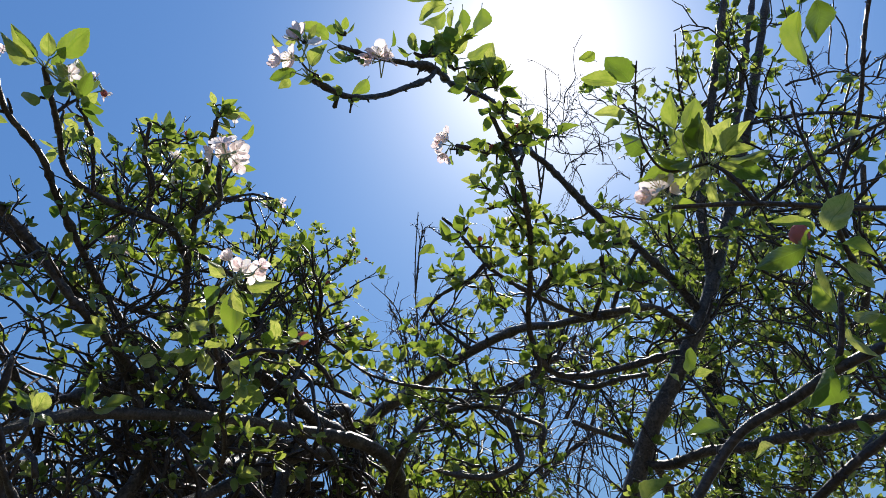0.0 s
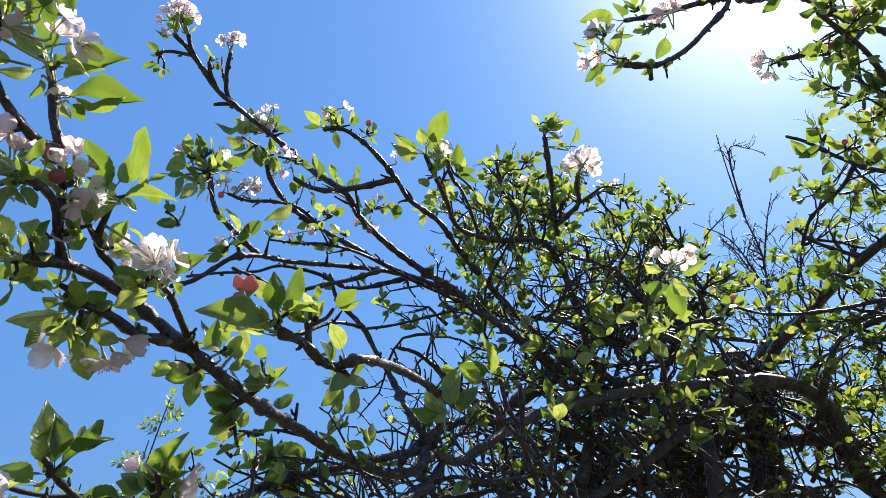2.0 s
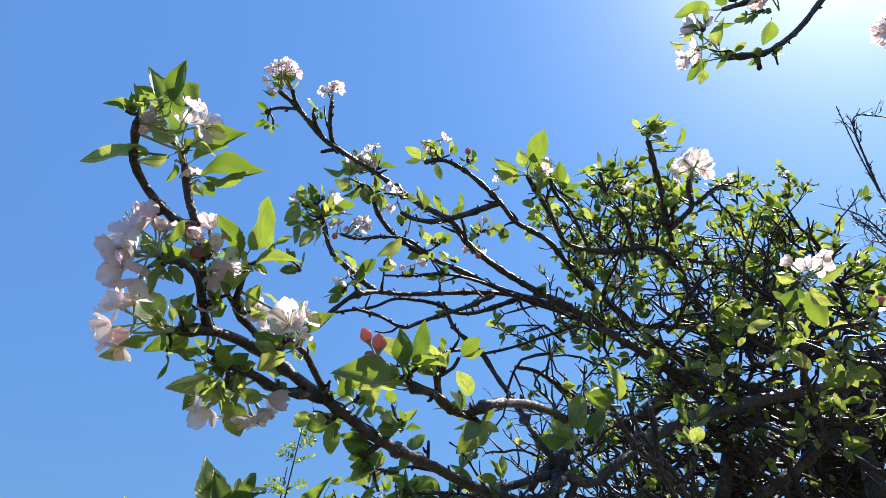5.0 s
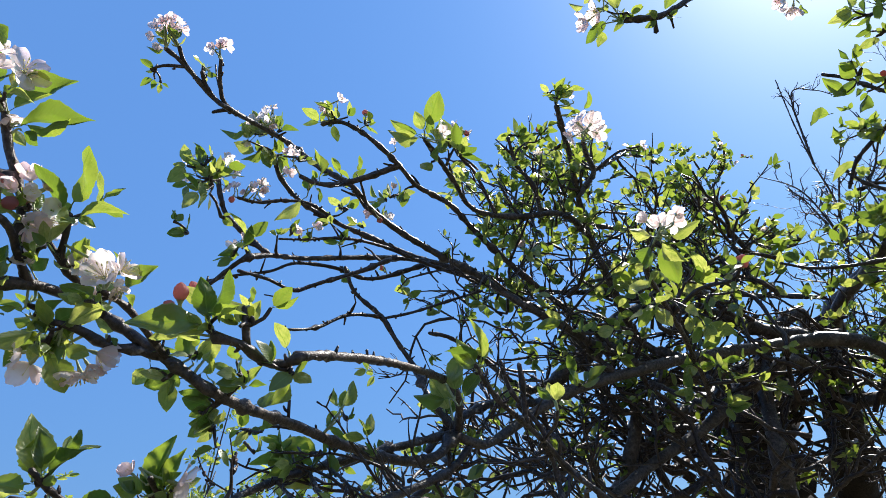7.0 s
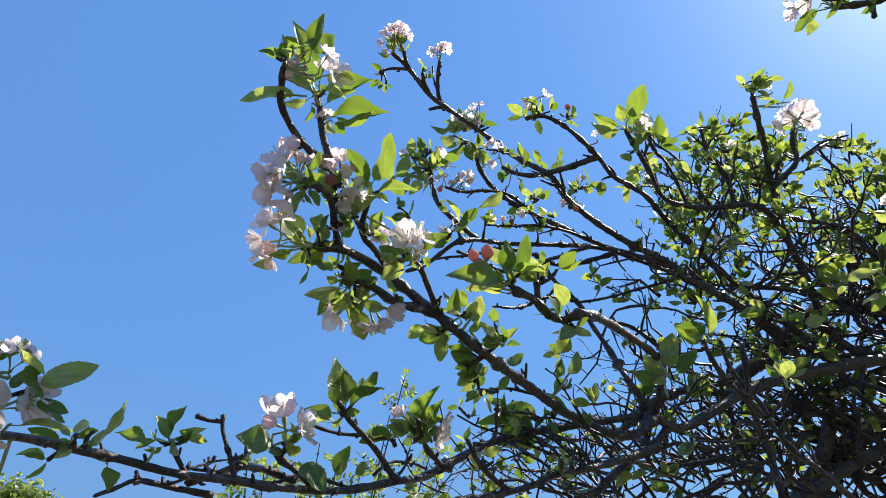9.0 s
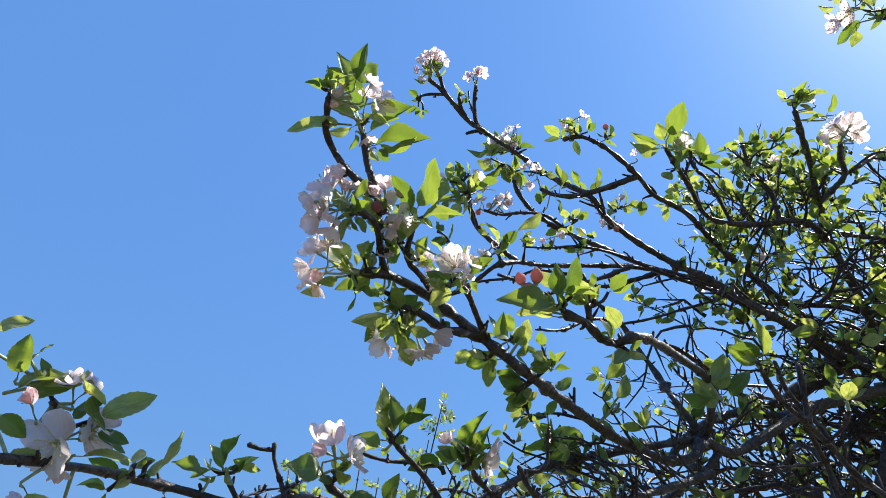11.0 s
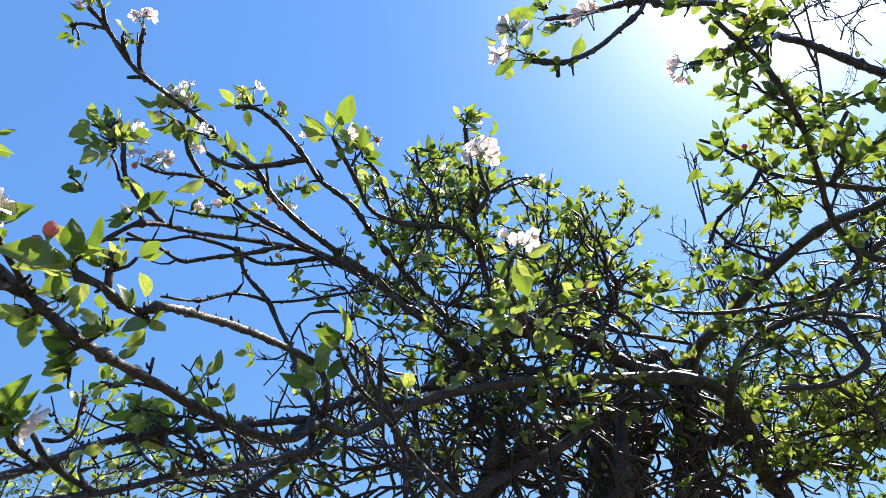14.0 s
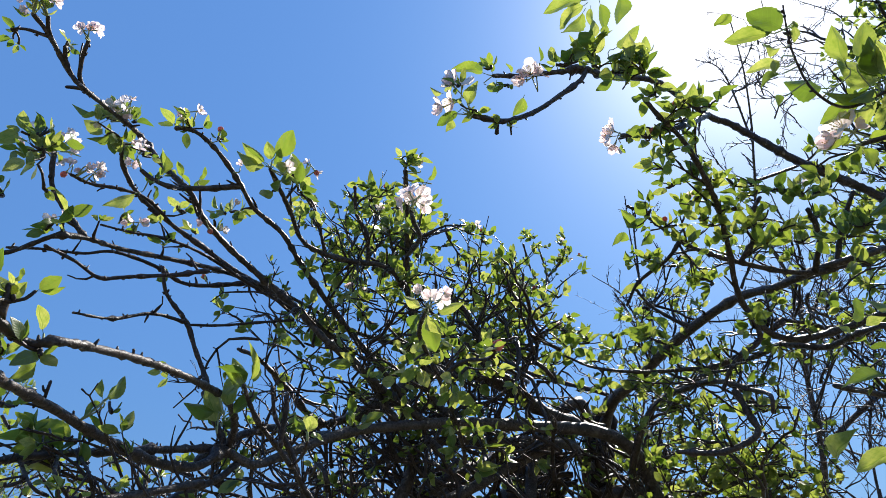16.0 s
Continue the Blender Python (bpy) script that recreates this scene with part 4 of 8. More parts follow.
bough(right_tree, 0.0077, 0.0060, [(0.244, 1.518, 2.238), (0.266, 1.527, 2.167), (0.269, 1.532, 2.127), (0.189, 1.524, 2.091), (0.090, 1.517, 2.099)], 13, 0.13, 0.32)
bough(right_tree, 0.0069, 0.0046, [(0.311, 1.429, 2.405), (0.326, 1.466, 2.336), (0.259, 1.490, 2.297), (0.219, 1.518, 2.241)], 13, 0.13, 0.32)
bough(right_tree, 0.0069, 0.0046, [(0.322, 1.370, 2.499), (0.365, 1.335, 2.542), (0.370, 1.302, 2.586), (0.396, 1.277, 2.613)], 13, 0.13, 0.32)
bough(right_tree, 0.0074, 0.0047, [(0.493, 1.487, 2.512), (0.513, 1.409, 2.557), (0.497, 1.337, 2.595)], 13, 0.13, 0.32)
bough(right_tree, 0.0067, 0.0050, [(0.546, 1.511, 2.526), (0.579, 1.449, 2.606), (0.618, 1.396, 2.664)], 13, 0.13, 0.32)
bough(right_tree, 0.0054, 0.0039, [(0.198, 1.343, 2.583), (0.155, 1.368, 2.548), (0.074, 1.390, 2.509), (0.034, 1.417, 2.463)], 13, 0.13, 0.32)
bough(right_tree, 0.0064, 0.0036, [(0.183, 1.727, 2.539), (0.142, 1.714, 2.560), (0.072, 1.679, 2.613), (0.035, 1.640, 2.669)], 13, 0.13, 0.32)
bough(left_tree, 0.0052, 0.0042, [(-0.777, 0.054, 1.650), (-0.834, 0.105, 1.678), (-0.781, 0.105, 1.679), (-0.835, 0.166, 1.698), (-0.819, 0.200, 1.690)], 6, 0.05, 0.1)
bough(left_tree, 0.0045, 0.0022, [(-0.779, 0.084, 1.642), (-0.773, 0.034, 1.639), (-0.782, 0.003, 1.640), (-0.787, -0.010, 1.632), (-0.795, -0.029, 1.619)], 6, 0.05, 0.1)
bough(left_tree, 0.0018, 0.0010, [(-0.753, 0.032, 1.651), (-0.843, 0.095, 1.691), (-0.757, 0.096, 1.683), (-0.772, 0.114, 1.697)], 6, 0.05, 0.1)
bough(left_tree, 0.0034, 0.0022, [(-0.770, 0.317, 1.757), (-0.769, 0.306, 1.765), (-0.783, 0.277, 1.764), (-0.800, 0.243, 1.760), (-0.811, 0.209, 1.763)], 6, 0.05, 0.1)
bough(left_tree, 0.0016, 0.0009, [(-0.887, 0.576, 1.807), (-0.888, 0.541, 1.830), (-0.834, 0.460, 1.833), (-0.807, 0.419, 1.858)], 6, 0.05, 0.1)
bough(left_tree, 0.0022, 0.0012, [(-0.804, 0.349, 1.724), (-0.814, 0.374, 1.762), (-0.822, 0.358, 1.790)], 6, 0.05, 0.1)
bough(left_tree, 0.0024, 0.0014, [(-0.830, 0.327, 1.728), (-0.819, 0.346, 1.750), (-0.851, 0.417, 1.770), (-0.865, 0.470, 1.769)], 6, 0.05, 0.1)
bough(near_tree, 0.0067, 0.0059, [(0.383, 0.881, 1.806), (0.460, 0.818, 1.902), (0.511, 0.749, 1.923), (0.544, 0.693, 1.936), (0.587, 0.655, 1.947), (0.643, 0.603, 1.954), (0.900, 0.500, 2.000), (1.250, 0.460, 1.950), (1.520, 0.450, 1.750)], 3, 0.05, 0.5)
bough(right_tree, 0.0140, 0.0086, [(0.644, 1.816, 2.222), (0.711, 1.747, 2.200), (0.758, 1.620, 2.187), (0.830, 1.537, 2.169), (0.892, 1.448, 2.159), (0.936, 1.343, 2.134), (0.971, 1.226, 2.113), (1.009, 1.073, 2.083)], 13, 0.13, 0.32)
bough(near_tree, 0.0057, 0.0054, [(0.526, 0.874, 1.810), (0.567, 0.779, 1.849), (0.605, 0.744, 1.874), (0.651, 0.695, 1.905), (0.900, 0.550, 1.950), (1.300, 0.480, 1.800), (1.520, 0.450, 1.550)], 3, 0.05, 0.5)
bough(near_tree, 0.0043, 0.0032, [(0.544, 0.693, 1.936), (0.552, 0.671, 1.966), (0.554, 0.642, 2.010)], 3, 0.05, 0.5)
bough(near_tree, 0.0033, 0.0021, [(0.460, 0.818, 1.902), (0.428, 0.805, 1.966), (0.412, 0.802, 1.985)], 3, 0.05, 0.5)
bough(near_tree, 0.0090, 0.0045, [(1.540, 0.450, 2.050), (1.250, 0.700, 2.260), (0.950, 0.880, 2.360), (0.698, 0.941, 2.425), (0.541, 0.967, 2.439)], 3, 0.05, 0.4)
bough(near_tree, 0.0060, 0.0035, [(0.698, 0.941, 2.425), (0.646, 0.915, 2.481), (0.616, 0.915, 2.511)], 3, 0.05, 0.4)
bough(near_tree, 0.0035, 0.0015, [(0.616, 0.915, 2.511), (0.530, 0.917, 2.490), (0.478, 0.874, 2.512), (0.458, 0.824, 2.560), (0.456, 0.789, 2.601), (0.458, 0.762, 2.633)], 8, 0.05, 0.3)
bough(near_tree, 0.0070, 0.0030, [(1.580, 0.400, 2.400), (1.150, 0.400, 2.480), (0.767, 0.474, 2.443), (0.567, 0.474, 2.383)], 3, 0.05, 0.4)
bough(right_tree, 0.0049, 0.0028, [(0.936, 1.057, 2.434), (0.889, 0.990, 2.552), (0.850, 0.936, 2.633), (0.831, 0.897, 2.680)], 13, 0.13, 0.32)
bough(right_tree, 0.0047, 0.0040, [(0.994, 1.211, 2.560), (1.060, 1.118, 2.604), (1.101, 1.053, 2.632)], 13, 0.13, 0.32)
bough(right_tree, 0.0063, 0.0037, [(1.071, 1.238, 2.446), (0.971, 1.098, 2.534), (0.994, 0.928, 2.680), (0.982, 0.801, 2.784), (0.976, 0.708, 2.845)], 13, 0.13, 0.32)
bough(right_tree, 0.0078, 0.0046, [(0.979, 1.598, 2.868), (1.058, 1.353, 2.865), (1.172, 1.228, 2.896), (1.262, 1.139, 2.898)], 13, 0.13, 0.32)
bough(right_tree, 0.0073, 0.0014, [(0.984, 1.379, 3.294), (0.899, 1.409, 3.255), (0.846, 1.299, 3.290), (0.801, 1.152, 3.317)], 13, 0.13, 0.32)
bough(right_tree, 0.0065, 0.0039, [(1.132, 1.473, 3.275), (1.180, 1.231, 3.042), (1.318, 1.187, 2.966)], 13, 0.13, 0.32)
bough(right_tree, 0.0034, 0.0022, [(0.341, 1.319, 2.983), (0.249, 1.255, 2.910), (0.167, 1.183, 2.834), (0.103, 1.136, 2.788)], 8, 0.06, 0.6)
bough(bare_tree, 0.0178, 0.0026, [(-0.500, 4.100, -0.050), (-0.487, 4.046, 1.106), (-0.468, 3.964, 2.213), (-0.282, 3.717, 2.868), (-0.174, 3.557, 3.161), (-0.100, 3.419, 3.342), (-0.055, 3.308, 3.548), (-0.067, 3.184, 3.745), (-0.066, 3.050, 3.933), (-0.053, 2.959, 4.185)], 26, 0.15, 0)
bough(bare_tree, 0.0069, 0.0018, [(-0.067, 3.184, 3.745), (-0.022, 3.060, 4.121), (0.082, 3.108, 4.127), (0.153, 3.177, 4.095)], 26, 0.15, 0)
bough(bare_tree, 0.0068, 0.0018, [(-0.096, 3.408, 3.363), (-0.174, 3.292, 3.679), (-0.339, 3.220, 3.841)], 26, 0.15, 0)
bough(bare_tree, 0.0068, 0.0017, [(-0.069, 3.341, 3.487), (0.035, 3.212, 3.702), (0.101, 3.141, 3.807)], 26, 0.15, 0)
bough(bare_tree, 0.0069, 0.0017, [(-0.107, 3.433, 3.324), (-0.159, 3.301, 3.562), (-0.230, 3.209, 3.700)], 26, 0.15, 0)
bough(bare_tree, 0.0284, 0.0025, [(0.500, 4.200, -0.050), (0.539, 4.128, 1.170), (0.597, 4.021, 2.340), (0.663, 3.776, 2.838), (0.676, 3.518, 3.206), (0.723, 3.331, 3.548), (0.625, 3.119, 3.889), (0.636, 2.770, 4.002), (0.667, 2.607, 4.172), (0.681, 2.392, 4.372), (0.662, 2.185, 4.542)], 26, 0.15, 0)
bough(bare_tree, 0.0162, 0.0129, [(0.663, 3.776, 2.838), (0.860, 3.793, 3.009), (1.039, 3.716, 3.113)], 26, 0.15, 0)
bough(bare_tree, 0.0067, 0.0017, [(0.655, 2.672, 4.104), (0.586, 2.400, 4.380), (0.467, 2.321, 4.459)], 26, 0.15, 0)
bough(bare_tree, 0.0084, 0.0034, [(0.634, 2.840, 3.979), (0.861, 2.791, 3.985), (0.998, 2.727, 4.018), (1.208, 2.755, 3.908)], 26, 0.15, 0)
bough(bare_tree, 0.0071, 0.0018, [(0.670, 3.647, 3.022), (0.882, 3.479, 3.320), (0.997, 3.293, 3.609)], 26, 0.15, 0)
bough(bare_tree, 0.0122, 0.0028, [(0.800, 4.200, -0.050), (0.832, 4.077, 1.354), (0.880, 3.892, 2.708), (1.019, 3.671, 3.227), (1.089, 3.482, 3.565)], 26, 0.15, 0)
bough(bare_tree, 0.0051, 0.0017, [(0.633, 2.874, 3.968), (0.493, 2.781, 4.061), (0.401, 2.572, 4.240)], 26, 0.15, 0)
bough(near_tree, 0.0700, 0.0300, [(1.55, 0.45, -0.05), (1.53, 0.46, 0.8), (1.55, 0.45, 1.6), (1.58, 0.40, 2.4), (1.50, 0.35, 3.0)])
bough(back_tree, 0.0800, 0.0400, [(1.50, 3.40, -0.05), (1.52, 3.30, 1.2), (1.45, 3.10, 2.4), (1.50, 2.90, 3.8)], 6, 0.3, 0.6)
bough(back_tree, 0.0300, 0.0100, [(1.47, 3.15, 2.2), (1.70, 2.70, 2.6), (1.80, 2.20, 3.0), (1.75, 1.80, 3.4)], 14, 0.3, 0.8)
bough(back_tree, 0.0300, 0.0100, [(1.47, 3.15, 2.0), (1.10, 2.80, 2.3), (0.90, 2.50, 2.5), (0.60, 2.40, 2.6)], 14, 0.3, 0.8)
# shrub behind the boughs
bough(shrub, 0.0080, 0.0022, [(-2.477, 1.067, -0.050), (-2.238, 1.183, 1.375), (-2.039, 1.224, 2.501)], 3, 0.06, 0.0)
bough(shrub, 0.0080, 0.0022, [(-2.437, 1.117, -0.050), (-2.236, 1.193, 1.303), (-2.136, 1.244, 2.369)], 3, 0.06, 0.0)
bough(shrub, 0.0080, 0.0022, [(-2.397, 1.167, -0.050), (-2.401, 1.111, 1.238), (-2.364, 1.080, 2.251)], 3, 0.06, 0.0)
bough(shrub, 0.0080, 0.0022, [(-2.477, 1.217, -0.050), (-2.445, 1.003, 1.225), (-2.553, 0.864, 2.226)], 3, 0.06, 0.0)
bough(shrub, 0.0080, 0.0022, [(-2.437, 1.067, -0.050), (-2.486, 1.043, 1.197), (-2.534, 0.944, 2.176)], 3, 0.06, 0.0)
bough(shrub, 0.0080, 0.0022, [(-2.397, 1.117, -0.050), (-2.332, 1.147, 1.226), (-2.326, 1.153, 2.229)], 3, 0.06, 0.0)
bough(shrub, 0.0080, 0.0022, [(-2.477, 1.167, -0.050), (-2.365, 1.196, 1.199), (-2.292, 1.250, 2.181)], 3, 0.06, 0.0)
bough(shrub, 0.0080, 0.0022, [(-2.437, 1.217, -0.050), (-2.397, 1.102, 1.188), (-2.457, 1.062, 2.159)], 3, 0.06, 0.0)
bough(shrub, 0.0080, 0.0022, [(-2.397, 1.067, -0.050), (-2.266, 1.289, 1.233), (-2.095, 1.436, 2.242)], 3, 0.06, 0.0)
bough(shrub, 0.0080, 0.0022, [(-2.477, 1.117, -0.050), (-2.487, 0.999, 1.175), (-2.636, 0.856, 2.136)], 3, 0.06, 0.0)
for top in list(shrub.places):
    if top.z > 1.45 and shrub.rng.random() < 0.45:
        for _ in range(3):
            feather(shrub, top, (sideways(Vector((0, 0, 1)), shrub.rng) + Vector((0, 0, shrub.rng.uniform(0.1, 0.9)))).normalized(), shrub.rng.uniform(0.05, 0.09))
# thickets
thicket(left_tree, 64, (-0.48, 1.90, 2.15), (0.42, 0.42, 0.32), (-0.35, -0.35, 0.3), 0.7, 0.45, 11, 0.12, 0.06, 0.0066)
thicket(left_tree, 52, (-0.62, 1.25, 2.26), (0.28, 0.35, 0.15), (-0.4, -0.6, 0.3), 0.6, 0.35, 15, 0.10, 0.16, 0.0036)
thicket(left_tree, 46, (-0.85, 1.30, 1.88), (0.35, 0.40, 0.14), (-0.5, -0.4, 0.15), 0.7, 0.38, 10, 0.10, 0.14, 0.0060)
thicket(left_tree, 40, (-1.20, 1.05, 1.86), (0.25, 0.30, 0.10), (-0.6, -0.5, 0.3), 0.5, 0.25, 10, 0.10, 0.25, 0.0025)
thicket(right_tree, 54, (0.35, 1.85, 2.40), (0.45, 0.35, 0.40), (-0.3, -0.3, 0.4), 0.8, 0.45, 12, 0.14, 0.2, 0.004)
thicket(right_tree, 120, (1.05, 1.60, 2.75), (0.35, 0.40, 0.70), (-0.1, -0.4, 0.5), 0.8, 0.5, 10, 0.16, 0.35, 0.0045)
thicket(bare_tree, 90, (0.85, 3.50, 3.00), (0.50, 0.30, 0.60), (0.0, -0.3, 1.0), 0.35, 0.8, 7, 0.25, 0.0, 0.004)
thicket(bare_tree, 45, (-0.05, 3.40, 3.30), (0.25, 0.20, 0.40), (-0.1, -0.3, 1.0), 0.4, 0.4, 8, 0.15, 0.0, 0.003)
thicket(back_tree, 175, (1.55, 2.60, 2.80), (0.70, 0.60, 1.00), (-0.2, -0.4, 0.5), 0.7, 0.6, 10, 0.2, 0.6)
thicket(back_tree, 30, (0.45, 2.70, 2.15), (0.80, 0.30, 0.30), (-0.1, -0.4, 0.8), 0.5, 0.4, 10, 0.2, 0.25)
thicket(left_tree, 22, (-0.45, 2.25, 2.05), (0.45, 0.30, 0.35), (-0.3, -0.3, 0.3), 0.8, 0.5, 10, 0.14, 0.05, 0.0084)
thicket(left_tree, 70, (-0.65, 1.22, 2.65), (0.2, 0.18, 0.12), (-0.1, -0.1, 0.9), 0.6, 0.2, 16, 0.07, 0.45, 0.003)
thicket(left_tree, 78, (-0.42, 1.59, 2.62), (0.25, 0.2, 0.14), (-0.1, -0.2, 0.8), 0.6, 0.22, 14, 0.08, 0.4, 0.0032)
thicket(left_tree, 50, (-0.75, 1.62, 2.17), (0.4, 0.3, 0.16), (-0.5, -0.3, 0.2), 0.6, 0.4, 10, 0.1, 0.06, 0.0060)
thicket(left_tree, 22, (-0.88, 1.10, 1.90), (0.3, 0.25, 0.08), (-0.5, -0.5, 0.2), 0.6, 0.3, 14, 0.1, 0.1, 0.004)
thicket(left_tree, 40, (-0.85, 1.54, 2.09), (0.3, 0.3, 0.12), (-0.4, -0.4, 0.3), 0.6, 0.35, 10, 0.1, 0.12, 0.0054)
thicket(left_tree, 19, (-0.50, 1.80, 2.00), (0.32, 0.30, 0.16), (-0.6, -0.5, -0.05), 0.35, 0.7, 6, 0.12, 0.05, 0.0090)
thicket(left_tree, 46, (-0.35, 1.51, 2.39), (0.2, 0.18, 0.13), (-0.2, -0.3, 0.3), 0.8, 0.3, 12, 0.1, 0.12, 0.005)
thicket(right_tree, 30, (0.18, 1.95, 2.10), (0.26, 0.12, 0.08), (0.0, -0.3, 0.4), 0.7, 0.25, 12, 0.08, 0.6, 0.003)
thicket(left_tree, 14, (-0.70, 0.74, 1.815), (0.13, 0.2, 0.03), (-0.5, -0.6, 0.1), 0.5, 0.22, 12, 0.07, 0.2, 0.0026)
thicket(left_tree, 34, (-0.11, 2.06, 2.09), (0.22, 0.15, 0.12), (-0.2, -0.3, 0.1), 0.8, 0.35, 10, 0.12, 0.12, 0.0055)
thicket(bare_tree, 34, (0.90, 2.37, 4.17), (0.35, 0.2, 0.3), (0, -0.1, 1), 0.5, 0.55, 8, 0.15, 0, 0.003)
thicket(right_tree, 26, (1.27, 1.31, 3.06), (0.2, 0.2, 0.25), (0.2, -0.3, 0.7), 0.5, 0.5, 8, 0.15, 0.12, 0.0032)
thicket(left_tree, 34, (-0.234, 2.139, 2.249), (0.22, 0.15, 0.1), (-0.3, -0.2, 0.5), 0.9, 0.35, 9, 0.12, 0.1, 0.008)
thicket(back_tree, 60, (-0.005, 3.028, 2.540), (0.36, 0.25, 0.2), (-0.1, -0.3, 0.6), 0.8, 0.4, 10, 0.18, 0.45)
thicket(left_tree, 12, (-0.423, 1.934, 2.411), (0.22, 0.15, 0.12), (-0.4, -0.3, 0.3), 0.9, 0.35, 9, 0.12, 0.1, 0.006)
# large leaves
leaf(left_tree, (-0.605, -0.008, 2.077), (-0.640, -0.070, 2.068), (-0.15, -0.06, 0.99), 0.62)
leaf(left_tree, (-0.636, 0.016, 2.117), (-0.667, -0.009, 2.097), (-0.68, 0.72, 0.17), 0.60)
leaf(left_tree, (-0.639, 0.020, 2.109), (-0.645, 0.025, 2.086), (0.94, 0.28, -0.18), 0.94)
leaf(left_tree, (-0.631, 0.014, 2.125), (-0.622, -0.010, 2.190), (-0.30, 0.88, 0.37), 0.93)
leaf(left_tree, (-0.626, 0.010, 2.117), (-0.639, -0.020, 2.141), (-0.92, 0.39, -0.02), 0.93)
leaf(left_tree, (-0.583, -0.024, 2.105), (-0.568, -0.054, 2.153), (0.97, 0.16, -0.19), 0.77)
leaf(left_tree, (-0.580, -0.034, 2.118), (-0.579, -0.055, 2.128), (-0.03, 0.45, 0.89), 1.14)
leaf(left_tree, (-0.575, -0.023, 2.113), (-0.537, -0.035, 2.149), (-0.69, -0.43, 0.58), 0.82)
leaf(left_tree, (-0.575, -0.028, 2.118), (-0.552, -0.008, 2.142), (-0.77, 0.58, 0.25), 1.29)
leaf(left_tree, (-0.595, -0.038, 2.104), (-0.596, -0.053, 2.125), (-0.17, 0.82, 0.55), 0.92)
leaf(left_tree, (-0.592, -0.038, 2.106), (-0.586, -0.051, 2.121), (-0.17, 0.68, 0.71), 1.09)
leaf(left_tree, (-0.584, -0.026, 2.105), (-0.585, -0.038, 2.121), (-0.12, 0.78, 0.61), 1.11)
leaf(left_tree, (-0.628, 0.021, 2.122), (-0.586, 0.071, 2.161), (-0.34, -0.38, 0.86), 0.59)
leaf(left_tree, (-0.631, 0.032, 2.109), (-0.598, 0.050, 2.137), (-0.48, -0.37, 0.79), 0.73)
leaf(left_tree, (-0.638, 0.038, 2.093), (-0.573, 0.099, 2.114), (-0.14, -0.18, 0.97), 0.60)
leaf(left_tree, (-0.629, 0.045, 2.098), (-0.593, 0.092, 2.095), (-0.79, 0.61, 0.09), 0.64)
leaf(left_tree, (-0.634, 0.042, 2.093), (-0.641, 0.059, 2.082), (-0.90, -0.07, 0.44), 1.30)
leaf(left_tree, (-0.629, 0.049, 2.091), (-0.623, 0.070, 2.081), (-0.29, 0.49, 0.82), 1.23)
leaf(left_tree, (-0.584, -0.022, 2.102), (-0.585, -0.030, 2.115), (-0.14, 0.85, 0.52), 1.20)
leaf(left_tree, (-0.628, 0.027, 1.991), (-0.610, 0.039, 2.016), (-0.67, 0.74, 0.11), 1.23)
leaf(left_tree, (-0.634, 0.044, 1.973), (-0.658, 0.035, 1.953), (-0.54, -0.31, 0.78), 1.18)
leaf(left_tree, (-0.634, 0.041, 1.974), (-0.631, 0.062, 1.961), (0.99, -0.14, 0.01), 1.18)
leaf(left_tree, (-0.642, 0.088, 1.993), (-0.647, 0.055, 2.002), (-0.10, 0.28, 0.95), 0.61)
leaf(left_tree, (-0.648, 0.079, 2.010), (-0.655, 0.059, 2.032), (-0.09, 0.74, 0.66), 0.68)
leaf(left_tree, (-0.621, 0.117, 2.011), (-0.604, 0.068, 2.041), (-0.06, 0.51, 0.86), 0.96)
leaf(left_tree, (-0.618, 0.117, 2.014), (-0.562, 0.113, 2.064), (-0.28, 0.87, 0.40), 0.81)
leaf(left_tree, (-0.620, 0.123, 2.006), (-0.575, 0.159, 2.025), (-0.32, -0.07, 0.94), 0.61)
leaf(left_tree, (-0.618, 0.125, 2.007), (-0.613, 0.147, 2.007), (0.97, -0.23, -0.00), 1.15)
leaf(left_tree, (-0.623, 0.117, 2.009), (-0.628, 0.093, 2.021), (-0.08, 0.47, 0.88), 0.92)
leaf(left_tree, (-0.683, 0.074, 1.932), (-0.690, 0.034, 1.970), (0.99, -0.09, 0.08), 1.21)
leaf(left_tree, (-0.670, 0.085, 1.939), (-0.646, 0.080, 1.965), (-0.73, -0.33, 0.60), 1.10)
leaf(left_tree, (-0.675, 0.080, 1.936), (-0.667, 0.068, 1.952), (0.93, 0.25, -0.26), 0.96)
leaf(left_tree, (-0.674, 0.086, 1.931), (-0.662, 0.091, 1.956), (-0.79, -0.38, 0.49), 0.60)
leaf(left_tree, (-0.692, 0.068, 1.928), (-0.709, 0.049, 1.906), (-0.71, 0.70, -0.03), 0.93)
leaf(left_tree, (-0.683, 0.080, 1.927), (-0.706, 0.076, 1.913), (-0.37, 0.86, 0.36), 1.26)
leaf(left_tree, (-0.713, 0.055, 1.916), (-0.730, 0.041, 1.899), (-0.66, 0.75, 0.03), 1.17)
leaf(left_tree, (-0.647, 0.089, 1.969), (-0.637, 0.089, 1.976), (-0.28, 0.87, 0.40), 1.19)
leaf(left_tree, (-0.646, 0.094, 1.970), (-0.634, 0.112, 1.954), (-0.22, 0.73, 0.64), 1.27)
leaf(left_tree, (-0.659, 0.112, 1.950), (-0.647, 0.121, 1.967), (-0.69, -0.29, 0.66), 1.24)
leaf(left_tree, (-0.645, 0.141, 1.973), (-0.627, 0.150, 1.995), (-0.70, -0.26, 0.67), 1.20)
